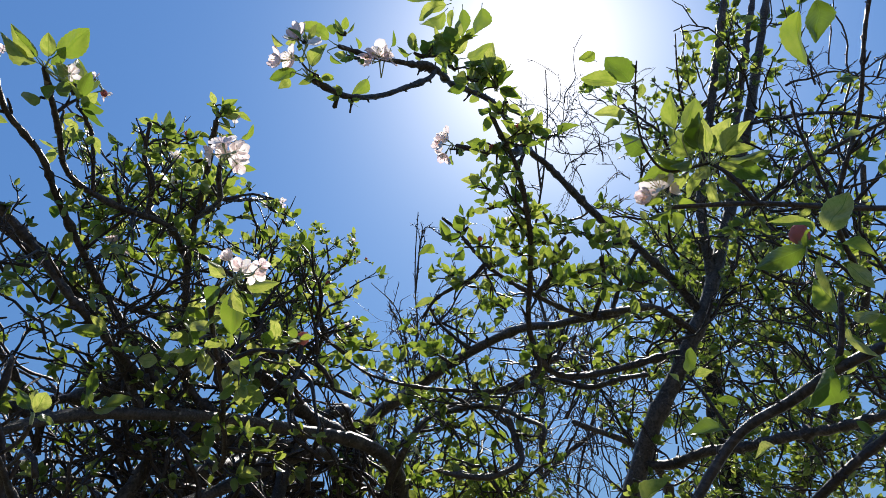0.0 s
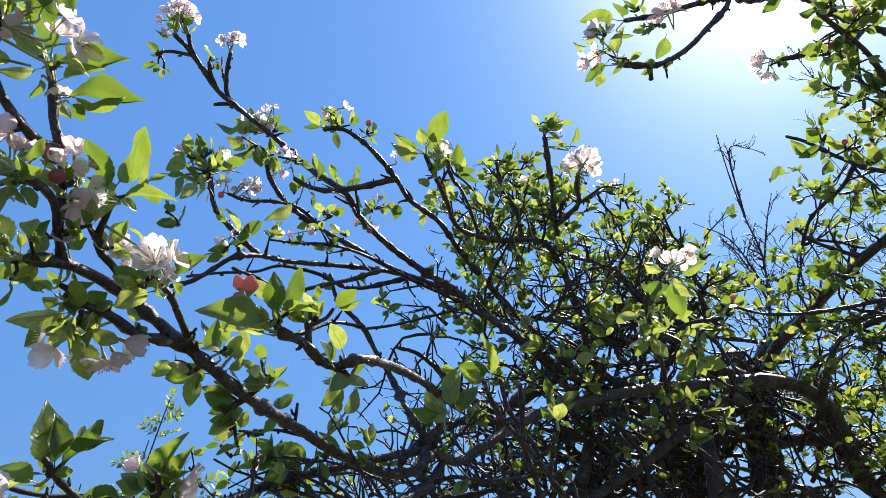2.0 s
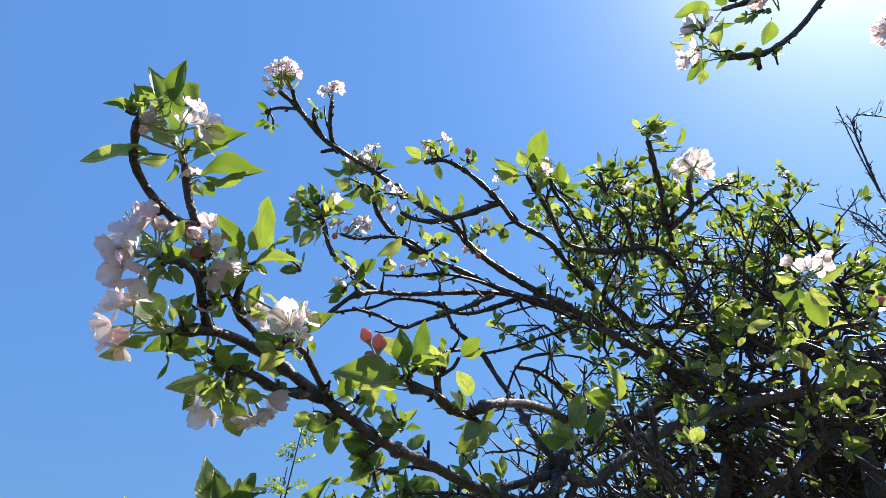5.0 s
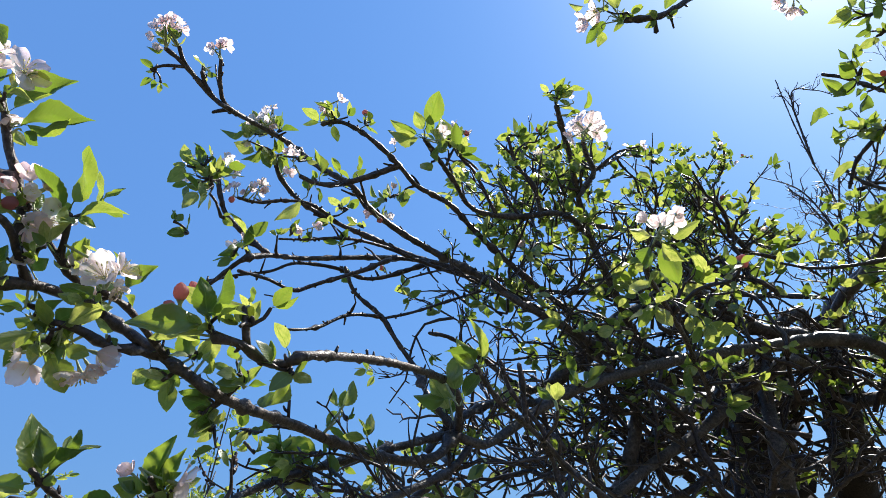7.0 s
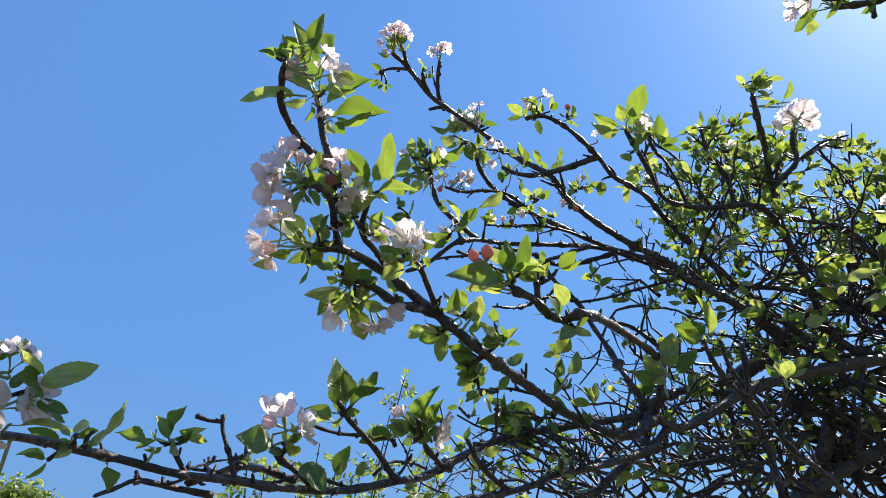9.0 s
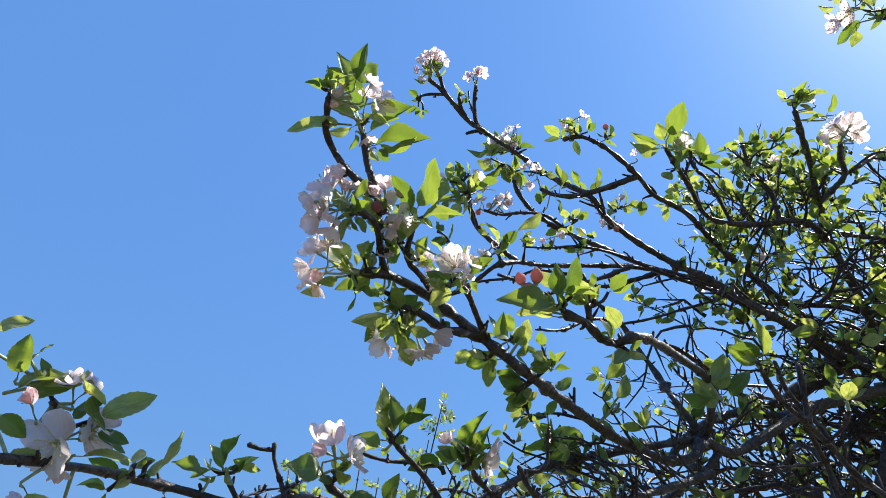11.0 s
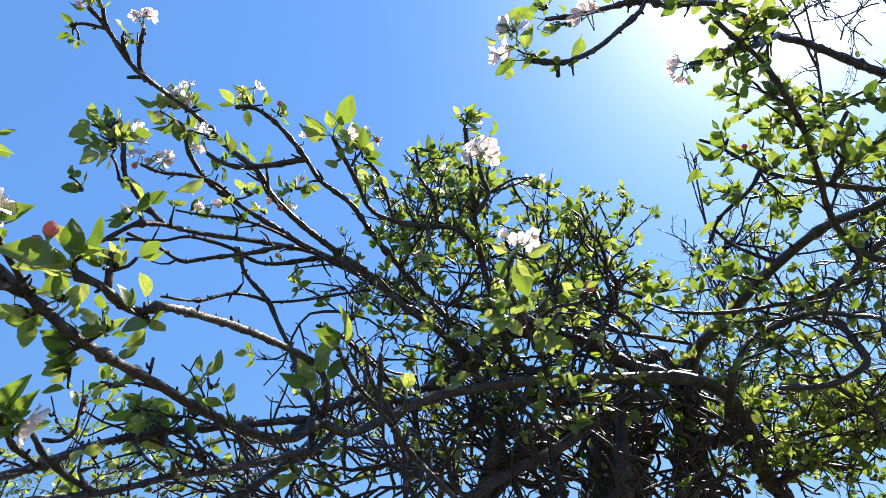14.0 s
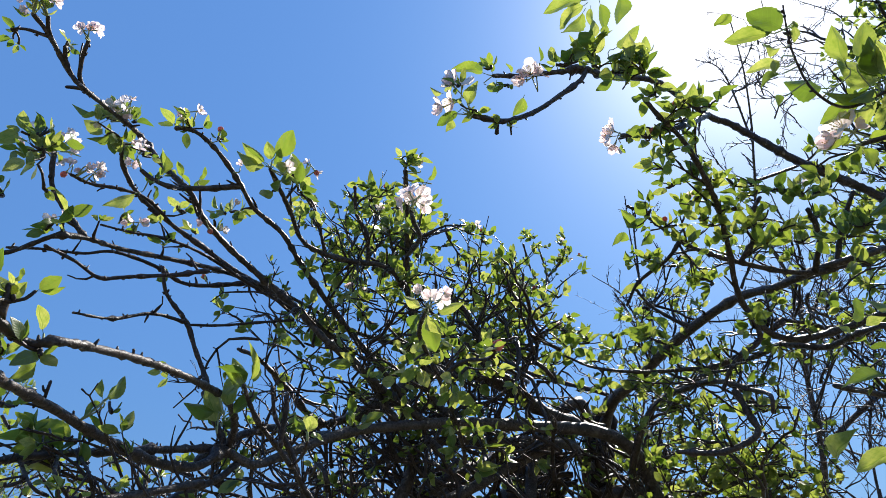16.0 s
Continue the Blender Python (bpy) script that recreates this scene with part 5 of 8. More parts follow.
leaf(left_tree, (-0.646, 0.146, 1.971), (-0.633, 0.161, 1.958), (-0.82, 0.54, -0.18), 1.05)
leaf(left_tree, (-0.570, 0.174, 1.917), (-0.548, 0.193, 1.949), (-0.74, -0.22, 0.64), 1.10)
leaf(left_tree, (-0.584, 0.170, 1.905), (-0.609, 0.148, 1.891), (-0.59, 0.19, 0.79), 1.31)
leaf(left_tree, (-0.580, 0.160, 1.910), (-0.598, 0.149, 1.902), (-0.53, 0.85, 0.00), 1.23)
leaf(left_tree, (-0.572, 0.178, 1.916), (-0.566, 0.192, 1.906), (-0.25, 0.63, 0.73), 1.21)
leaf(left_tree, (-0.655, 0.218, 1.919), (-0.668, 0.191, 1.927), (-0.90, 0.44, 0.07), 1.20)
leaf(left_tree, (-0.602, 0.158, 1.963), (-0.602, 0.141, 1.976), (0.10, 0.58, 0.81), 0.65)
leaf(left_tree, (-0.559, 0.159, 1.937), (-0.551, 0.153, 1.948), (-0.13, 0.85, 0.51), 0.68)
leaf(left_tree, (-0.686, 0.148, 1.904), (-0.712, 0.105, 1.882), (-0.80, 0.57, -0.17), 0.76)
leaf(left_tree, (-0.692, 0.147, 1.898), (-0.729, 0.135, 1.880), (-0.42, -0.07, 0.91), 0.99)
leaf(left_tree, (-0.691, 0.164, 1.885), (-0.691, 0.192, 1.847), (1.00, -0.08, -0.05), 1.20)
leaf(left_tree, (-0.676, 0.156, 1.909), (-0.663, 0.167, 1.930), (-0.83, -0.07, 0.55), 1.24)
leaf(left_tree, (-0.672, 0.161, 1.912), (-0.653, 0.172, 1.916), (-0.50, 0.87, -0.03), 1.14)
leaf(left_tree, (-0.683, 0.173, 1.892), (-0.661, 0.193, 1.883), (-0.69, 0.72, -0.05), 1.21)
leaf(left_tree, (-0.689, 0.140, 1.909), (-0.700, 0.124, 1.914), (-0.82, 0.54, -0.19), 1.15)
leaf(left_tree, (-0.689, 0.130, 1.918), (-0.689, 0.098, 1.928), (-0.23, 0.29, 0.93), 0.71)
leaf(left_tree, (-0.681, 0.120, 1.919), (-0.691, 0.104, 1.915), (-0.82, 0.55, -0.13), 0.75)
leaf(left_tree, (-0.684, 0.136, 1.917), (-0.661, 0.133, 1.935), (-0.20, 0.87, 0.44), 0.96)
leaf(left_tree, (-0.686, 0.133, 1.920), (-0.687, 0.119, 1.940), (-0.20, 0.80, 0.56), 0.94)
leaf(left_tree, (-0.682, 0.141, 1.915), (-0.668, 0.153, 1.939), (-0.76, -0.28, 0.59), 0.95)
leaf(left_tree, (-0.657, 0.206, 1.908), (-0.653, 0.219, 1.896), (-0.11, 0.70, 0.70), 0.94)
leaf(left_tree, (-0.453, 0.214, 1.849), (-0.474, 0.148, 1.845), (0.94, -0.32, 0.10), 0.71)
leaf(left_tree, (-0.452, 0.213, 1.851), (-0.434, 0.188, 1.882), (-0.87, -0.03, 0.49), 0.99)
leaf(left_tree, (-0.450, 0.209, 1.858), (-0.427, 0.216, 1.895), (-0.30, 0.95, 0.00), 0.95)
leaf(left_tree, (-0.453, 0.214, 1.849), (-0.417, 0.214, 1.868), (-0.45, -0.24, 0.86), 0.60)
leaf(left_tree, (-0.449, 0.213, 1.858), (-0.434, 0.231, 1.852), (-0.09, 0.39, 0.92), 1.16)
leaf(left_tree, (-0.460, 0.216, 1.839), (-0.481, 0.174, 1.837), (-0.32, 0.12, 0.94), 0.99)
leaf(left_tree, (-0.456, 0.213, 1.846), (-0.458, 0.190, 1.854), (-0.99, 0.14, 0.09), 0.91)
leaf(left_tree, (-0.442, 0.247, 1.856), (-0.433, 0.246, 1.881), (-0.94, 0.06, 0.34), 1.15)
leaf(left_tree, (-0.442, 0.294, 1.847), (-0.447, 0.278, 1.875), (0.11, 0.86, 0.50), 1.18)
leaf(left_tree, (-0.435, 0.239, 1.874), (-0.429, 0.238, 1.891), (-0.11, 0.99, 0.12), 0.97)
leaf(left_tree, (-0.446, 0.279, 1.841), (-0.455, 0.273, 1.839), (-0.32, 0.22, 0.92), 1.22)
leaf(left_tree, (-0.449, 0.306, 1.825), (-0.470, 0.305, 1.801), (-0.10, 0.99, 0.07), 1.19)
leaf(left_tree, (-0.663, 0.555, 1.913), (-0.652, 0.528, 1.937), (-0.90, 0.02, 0.43), 0.74)
leaf(left_tree, (-0.661, 0.557, 1.913), (-0.640, 0.566, 1.951), (-0.21, 0.97, -0.13), 1.12)
leaf(left_tree, (-0.663, 0.555, 1.913), (-0.683, 0.544, 1.893), (-0.73, 0.11, 0.68), 0.97)
leaf(left_tree, (-0.623, 0.293, 1.893), (-0.622, 0.271, 1.930), (-0.99, 0.11, 0.10), 1.21)
leaf(left_tree, (-0.616, 0.290, 1.905), (-0.610, 0.280, 1.931), (-0.11, 0.93, 0.36), 1.00)
leaf(left_tree, (-0.620, 0.301, 1.892), (-0.595, 0.307, 1.924), (-0.30, 0.95, 0.05), 1.21)
leaf(left_tree, (-0.625, 0.306, 1.882), (-0.598, 0.311, 1.899), (-0.23, 0.97, 0.07), 1.24)
leaf(left_tree, (-0.613, 0.307, 1.894), (-0.607, 0.346, 1.886), (0.99, -0.14, 0.05), 0.64)
leaf(left_tree, (-0.635, 0.295, 1.878), (-0.680, 0.270, 1.877), (-0.20, 0.33, 0.92), 1.10)
leaf(left_tree, (-0.626, 0.330, 1.863), (-0.637, 0.306, 1.878), (-0.31, 0.60, 0.73), 1.19)
leaf(left_tree, (-0.632, 0.336, 1.851), (-0.657, 0.310, 1.864), (-0.57, 0.74, 0.36), 1.20)
leaf(left_tree, (-0.632, 0.337, 1.849), (-0.662, 0.322, 1.846), (-0.25, 0.33, 0.91), 0.97)
leaf(left_tree, (-0.636, 0.341, 1.838), (-0.653, 0.320, 1.819), (-0.80, 0.13, 0.59), 1.21)
leaf(left_tree, (-0.633, 0.341, 1.842), (-0.657, 0.326, 1.833), (-0.53, 0.85, 0.00), 1.26)
leaf(left_tree, (-0.639, 0.393, 1.871), (-0.620, 0.413, 1.884), (-0.60, 0.75, -0.27), 1.24)
leaf(left_tree, (-0.603, 0.353, 1.873), (-0.587, 0.340, 1.894), (0.05, 0.85, 0.52), 0.79)
leaf(left_tree, (-0.601, 0.354, 1.875), (-0.586, 0.362, 1.901), (-0.86, -0.02, 0.50), 0.79)
leaf(left_tree, (-0.602, 0.354, 1.874), (-0.589, 0.374, 1.881), (-0.55, 0.04, 0.84), 0.69)
leaf(left_tree, (-0.604, 0.352, 1.873), (-0.616, 0.343, 1.873), (-0.25, 0.34, 0.91), 1.22)
leaf(left_tree, (-0.614, 0.343, 1.868), (-0.623, 0.331, 1.876), (0.83, -0.51, 0.21), 1.20)
leaf(left_tree, (-0.748, 0.205, 1.769), (-0.737, 0.183, 1.835), (0.98, 0.14, -0.11), 0.76)
leaf(left_tree, (-0.740, 0.210, 1.773), (-0.725, 0.192, 1.819), (0.95, 0.18, -0.25), 0.84)
leaf(left_tree, (-0.745, 0.209, 1.769), (-0.740, 0.194, 1.811), (-0.99, 0.07, 0.15), 1.28)
leaf(left_tree, (-0.744, 0.217, 1.768), (-0.700, 0.225, 1.810), (-0.68, -0.09, 0.73), 0.72)
leaf(left_tree, (-0.759, 0.209, 1.759), (-0.761, 0.169, 1.769), (0.97, -0.00, 0.23), 1.14)
leaf(left_tree, (-0.761, 0.207, 1.757), (-0.788, 0.179, 1.755), (0.65, -0.66, 0.39), 0.62)
leaf(left_tree, (-0.752, 0.213, 1.762), (-0.766, 0.213, 1.752), (-0.55, 0.12, 0.83), 1.26)
leaf(left_tree, (-0.785, 0.152, 1.714), (-0.799, 0.101, 1.720), (0.90, -0.21, 0.38), 1.13)
leaf(left_tree, (-0.772, 0.115, 1.695), (-0.796, 0.105, 1.684), (-0.42, 0.90, 0.12), 1.25)
leaf(left_tree, (-0.776, 0.176, 1.700), (-0.746, 0.208, 1.676), (0.79, -0.38, 0.48), 1.28)
leaf(left_tree, (-0.776, 0.159, 1.716), (-0.766, 0.168, 1.729), (-0.51, 0.85, -0.12), 0.68)
leaf(left_tree, (-0.771, 0.351, 1.778), (-0.728, 0.332, 1.850), (-0.87, -0.09, 0.49), 0.71)
leaf(left_tree, (-0.776, 0.352, 1.774), (-0.751, 0.350, 1.826), (-0.90, -0.07, 0.43), 1.05)
leaf(left_tree, (-0.764, 0.356, 1.781), (-0.726, 0.356, 1.810), (-0.61, 0.02, 0.79), 0.95)
leaf(left_tree, (-0.758, 0.357, 1.784), (-0.737, 0.362, 1.836), (-0.93, -0.06, 0.36), 0.59)
leaf(left_tree, (-0.772, 0.338, 1.778), (-0.778, 0.305, 1.786), (0.96, -0.11, 0.24), 1.08)
leaf(left_tree, (-0.751, 0.302, 1.764), (-0.790, 0.274, 1.765), (-0.30, 0.46, 0.84), 1.07)
leaf(left_tree, (-0.770, 0.343, 1.779), (-0.780, 0.309, 1.796), (0.96, -0.16, 0.21), 0.99)
leaf(left_tree, (-0.771, 0.354, 1.777), (-0.777, 0.332, 1.803), (0.99, -0.11, 0.12), 0.68)
leaf(left_tree, (-0.779, 0.234, 1.695), (-0.760, 0.238, 1.736), (-0.89, -0.15, 0.42), 0.92)
leaf(left_tree, (-0.763, 0.253, 1.701), (-0.743, 0.256, 1.716), (-0.20, 0.98, 0.09), 1.23)
leaf(left_tree, (-0.778, 0.233, 1.696), (-0.757, 0.234, 1.717), (-0.23, 0.96, 0.18), 0.98)
leaf(left_tree, (-0.676, -0.138, 1.670), (-0.670, -0.094, 1.702), (0.83, -0.54, -0.14), 0.82)
leaf(left_tree, (-0.667, -0.154, 1.659), (-0.658, -0.141, 1.685), (0.55, -0.83, -0.09), 1.05)
leaf(left_tree, (-0.674, -0.133, 1.660), (-0.665, -0.103, 1.654), (0.84, -0.46, 0.29), 0.85)
leaf(left_tree, (-0.680, -0.128, 1.658), (-0.680, -0.100, 1.651), (0.65, -0.48, 0.59), 0.7)
leaf(left_tree, (-0.676, -0.138, 1.637), (-0.658, -0.100, 1.643), (0.47, -0.49, 0.73), 0.7)
leaf(left_tree, (-0.656, -0.204, 1.678), (-0.631, -0.212, 1.704), (0.90, -0.29, -0.34), 1.25)
leaf(left_tree, (-0.635, -0.235, 1.701), (-0.618, -0.217, 1.715), (0.83, -0.55, 0.10), 0.95)
leaf(left_tree, (-0.663, -0.204, 1.669), (-0.651, -0.175, 1.694), (0.58, -0.78, 0.21), 0.95)
leaf(left_tree, (-0.661, -0.193, 1.680), (-0.654, -0.157, 1.686), (0.75, -0.53, 0.39), 0.8)
leaf(left_tree, (-0.663, -0.191, 1.667), (-0.647, -0.169, 1.685), (0.84, -0.54, -0.05), 0.9)
leaf(left_tree, (-0.658, -0.182, 1.684), (-0.654, -0.195, 1.699), (0.91, 0.41, 0.03), 0.8)
leaf(left_tree, (-0.659, -0.206, 1.650), (-0.659, -0.179, 1.637), (0.93, -0.37, -0.03), 1.0)
leaf(left_tree, (-0.665, -0.187, 1.619), (-0.671, -0.160, 1.634), (0.66, -0.72, 0.23), 1.0)
leaf(left_tree, (-0.676, -0.164, 1.605), (-0.691, -0.131, 1.578), (0.96, -0.08, -0.26), 1.05)
# next two leaves are added, spread sunward to shade the near open blossom
leaf(left_tree, (-0.679, -0.134, 1.671), (-0.631, -0.141, 1.668), (0.14, 0.66, 0.63), 1.2)
leaf(left_tree, (-0.679, -0.141, 1.686), (-0.632, -0.155, 1.687), (0.13, 0.50, 0.74), 1.1)
leaf(left_tree, (-0.643, -0.199, 1.697), (-0.638, -0.194, 1.708), (0.70, -0.39, 0.59), 0.6)
leaf(left_tree, (-0.725, -0.085, 1.641), (-0.735, -0.119, 1.652), (-0.57, 0.39, 0.72), 0.72)
leaf(left_tree, (-0.722, -0.084, 1.650), (-0.725, -0.096, 1.658), (0.91, 0.10, 0.40), 0.85)
leaf(left_tree, (-0.738, -0.079, 1.656), (-0.725, -0.070, 1.664), (-0.53, 0.84, -0.03), 1.14)
leaf(left_tree, (-0.734, -0.071, 1.647), (-0.673, -0.046, 1.675), (-0.22, 0.92, -0.33), 0.64)
leaf(left_tree, (-0.733, -0.068, 1.648), (-0.723, -0.061, 1.652), (-0.58, 0.82, 0.02), 1.28)
leaf(left_tree, (-0.743, -0.041, 1.640), (-0.758, -0.026, 1.622), (-0.42, 0.46, 0.78), 1.21)
leaf(left_tree, (-0.735, -0.008, 1.663), (-0.758, -0.042, 1.677), (0.80, -0.34, 0.49), 0.79)
leaf(left_tree, (-0.754, 0.013, 1.678), (-0.745, -0.007, 1.700), (0.92, 0.39, -0.00), 1.12)
leaf(left_tree, (-0.752, 0.011, 1.683), (-0.726, 0.008, 1.714), (-0.73, -0.39, 0.56), 0.84)
leaf(left_tree, (-0.751, 0.015, 1.681), (-0.740, 0.022, 1.684), (-0.48, 0.86, -0.16), 1.23)
leaf(left_tree, (-0.760, 0.011, 1.674), (-0.777, 0.002, 1.668), (-0.43, 0.89, -0.12), 0.96)
leaf(left_tree, (-0.757, 0.607, 1.881), (-0.810, 0.550, 1.895))
leaf(left_tree, (-0.769, 0.605, 1.863), (-0.798, 0.573, 1.874))
leaf(left_tree, (-0.763, 0.606, 1.872), (-0.825, 0.595, 1.831))
leaf(left_tree, (-0.777, 0.600, 1.858), (-0.833, 0.532, 1.884))
leaf(left_tree, (-0.729, 0.632, 1.878), (-0.735, 0.604, 1.925))
leaf(left_tree, (-0.841, 0.245, 2.599), (-0.844, 0.210, 2.610))
leaf(left_tree, (-0.837, 0.246, 2.601), (-0.799, 0.222, 2.599))
leaf(left_tree, (-0.836, 0.251, 2.600), (-0.817, 0.260, 2.609))
leaf(left_tree, (-0.853, 0.240, 2.592), (-0.876, 0.218, 2.583))
leaf(left_tree, (-0.839, 0.235, 2.604), (-0.821, 0.207, 2.602))
leaf(left_tree, (-0.836, 0.242, 2.603), (-0.813, 0.218, 2.604))
leaf(left_tree, (-0.833, 0.246, 2.604), (-0.809, 0.244, 2.609))
leaf(left_tree, (-0.846, 0.238, 2.597), (-0.846, 0.217, 2.593))
leaf(left_tree, (-0.803, 0.588, 2.450), (-0.771, 0.554, 2.500))
leaf(left_tree, (-0.813, 0.586, 2.443), (-0.819, 0.611, 2.416))
leaf(left_tree, (-0.763, 0.610, 2.462), (-0.760, 0.582, 2.487))
leaf(left_tree, (-0.737, 0.631, 2.463), (-0.714, 0.620, 2.488))
leaf(left_tree, (-0.852, 0.590, 2.433), (-0.902, 0.558, 2.381))
leaf(left_tree, (-0.568, 0.658, 2.495), (-0.506, 0.638, 2.541))
leaf(left_tree, (-0.573, 0.660, 2.491), (-0.568, 0.627, 2.521))
leaf(left_tree, (-0.582, 0.658, 2.488), (-0.627, 0.623, 2.519))
leaf(left_tree, (-0.584, 0.660, 2.485), (-0.612, 0.613, 2.509))
leaf(left_tree, (-0.580, 0.664, 2.483), (-0.635, 0.622, 2.487))
leaf(left_tree, (-0.573, 0.668, 2.484), (-0.546, 0.649, 2.513))
leaf(left_tree, (-0.368, 0.988, 2.658), (-0.331, 0.974, 2.683))
leaf(left_tree, (-0.381, 0.987, 2.657), (-0.405, 0.954, 2.682))
leaf(left_tree, (-0.369, 0.990, 2.657), (-0.405, 0.972, 2.664))
leaf(left_tree, (-0.332, 0.899, 2.116), (-0.284, 0.901, 2.133))
leaf(left_tree, (-0.330, 0.902, 2.112), (-0.350, 0.901, 2.103))
leaf(left_tree, (-0.185, 0.664, 2.048), (-0.210, 0.645, 2.062))
leaf(left_tree, (-0.182, 0.668, 2.044), (-0.158, 0.678, 2.003))
leaf(left_tree, (-0.176, 0.673, 2.040), (-0.152, 0.693, 2.022))
leaf(left_tree, (-0.179, 0.670, 2.044), (-0.185, 0.720, 1.999))
leaf(left_tree, (-0.190, 0.667, 2.041), (-0.222, 0.690, 2.025))
leaf(left_tree, (-0.170, 0.671, 2.046), (-0.142, 0.705, 2.065))
leaf(left_tree, (-0.458, 0.629, 1.943), (-0.465, 0.580, 1.968))
leaf(left_tree, (-0.456, 0.631, 1.943), (-0.434, 0.611, 2.003))
leaf(left_tree, (-0.461, 0.630, 1.940), (-0.483, 0.615, 1.982))
leaf(left_tree, (-0.452, 0.635, 1.944), (-0.456, 0.631, 1.991))
leaf(left_tree, (-0.464, 0.630, 1.936), (-0.494, 0.622, 1.978))
leaf(left_tree, (-0.592, 0.727, 1.931), (-0.608, 0.710, 1.990))
leaf(left_tree, (-0.579, 0.724, 1.957), (-0.557, 0.707, 2.019))
leaf(left_tree, (-0.573, 0.733, 1.949), (-0.533, 0.741, 1.994))
leaf(left_tree, (-0.587, 0.720, 1.953), (-0.631, 0.682, 1.950))
leaf(left_tree, (-0.396, 0.714, 1.895), (-0.409, 0.696, 1.915))
leaf(left_tree, (-0.394, 0.716, 1.891), (-0.372, 0.694, 1.914))
leaf(left_tree, (-0.393, 0.717, 1.891), (-0.376, 0.739, 1.892))
leaf(left_tree, (-0.393, 0.715, 1.895), (-0.405, 0.721, 1.922))
leaf(left_tree, (0.124, 0.918, 2.172), (0.137, 0.923, 2.164))
leaf(right_tree, (0.107, 0.855, 3.004), (-0.000, 0.844, 3.020), (0.16, -0.09, 0.98), 0.92)
leaf(right_tree, (0.106, 0.859, 2.998), (0.020, 0.863, 2.949), (-0.50, -0.05, 0.87), 0.86)
leaf(right_tree, (0.098, 0.865, 2.987), (0.035, 0.889, 2.913), (0.13, 0.97, 0.21), 0.75)
leaf(right_tree, (0.111, 0.866, 2.993), (0.101, 0.896, 2.951), (-0.71, 0.49, 0.51), 0.93)
leaf(right_tree, (0.133, 0.867, 3.006), (0.133, 0.915, 2.940), (0.60, 0.65, 0.47), 0.77)
leaf(right_tree, (0.182, 0.875, 3.026), (0.174, 0.925, 2.954), (0.59, 0.69, 0.41), 1.16)
leaf(right_tree, (0.103, 0.909, 2.938), (0.057, 0.917, 2.926), (0.09, 0.95, 0.29), 0.74)
leaf(right_tree, (0.138, 0.990, 2.961), (0.210, 0.992, 2.999), (-0.12, 0.98, 0.17), 0.95)
leaf(right_tree, (0.192, 1.058, 2.974), (0.228, 1.026, 3.014), (0.43, 0.85, 0.31), 1.16)
leaf(right_tree, (0.181, 1.050, 2.965), (0.144, 1.021, 2.965), (-0.59, 0.73, 0.33), 1.16)
leaf(right_tree, (0.097, 0.981, 2.890), (0.083, 0.942, 2.960), (-0.61, 0.74, 0.29), 0.92)
leaf(right_tree, (0.101, 1.001, 2.890), (0.078, 0.960, 2.902), (-0.70, 0.53, 0.47), 1.24)
leaf(right_tree, (-0.233, 0.777, 2.703), (-0.261, 0.761, 2.709), (-0.46, 0.87, 0.20), 1.25)
leaf(right_tree, (-0.186, 0.819, 2.680), (-0.166, 0.784, 2.726), (-0.80, 0.25, 0.55), 0.99)
leaf(right_tree, (-0.170, 0.891, 2.883), (-0.241, 0.847, 2.911), (0.29, 0.14, 0.95), 0.86)
leaf(right_tree, (-0.157, 0.896, 2.884), (-0.160, 0.873, 2.921), (0.46, 0.74, 0.49), 0.95)
leaf(right_tree, (-0.112, 0.913, 2.882), (-0.112, 0.886, 2.899), (0.48, 0.46, 0.75), 1.04)
leaf(right_tree, (-0.038, 0.915, 2.896), (-0.027, 0.902, 2.934), (0.32, 0.92, 0.22), 0.69)
leaf(right_tree, (-0.082, 0.919, 2.797), (-0.117, 0.953, 2.766), (0.38, 0.81, 0.45), 1.17)
leaf(right_tree, (-0.224, 0.817, 2.661), (-0.242, 0.836, 2.635), (0.26, 0.85, 0.45), 1.23)
leaf(right_tree, (-0.198, 0.821, 2.671), (-0.158, 0.847, 2.671), (-0.01, 0.02, 1.00), 0.98)
leaf(right_tree, (-0.205, 0.814, 2.676), (-0.261, 0.816, 2.643), (-0.50, -0.03, 0.86), 0.97)
leaf(right_tree, (-0.178, 0.904, 2.862), (-0.157, 0.931, 2.850), (-0.67, 0.67, 0.31), 1.16)
leaf(right_tree, (0.000, 0.931, 2.884), (-0.017, 0.919, 2.901), (0.54, 0.30, 0.79), 1.24)
leaf(right_tree, (0.106, 1.145, 2.780), (0.110, 1.172, 2.767), (-0.70, 0.42, 0.58), 1.21)
leaf(right_tree, (0.073, 1.441, 2.689), (0.010, 1.397, 2.675), (-0.28, 0.10, 0.96), 1.25)
leaf(right_tree, (0.085, 1.547, 2.588), (0.002, 1.524, 2.586), (-0.11, 0.29, 0.95), 0.77)
leaf(right_tree, (0.108, 1.641, 2.487), (0.084, 1.574, 2.525), (0.42, 0.33, 0.85), 1.21)
leaf(right_tree, (0.107, 1.643, 2.484), (0.018, 1.607, 2.485), (-0.13, 0.33, 0.94), 0.73)
leaf(near_tree, (0.606, 0.899, 2.513), (0.562, 0.835, 2.554), (-0.35, 0.66, 0.66), 0.94)
leaf(near_tree, (0.594, 0.894, 2.513), (0.565, 0.824, 2.559), (-0.33, 0.60, 0.73), 0.94)
leaf(near_tree, (0.635, 0.918, 2.535), (0.672, 0.884, 2.609), (-0.37, 0.76, 0.54), 0.86)
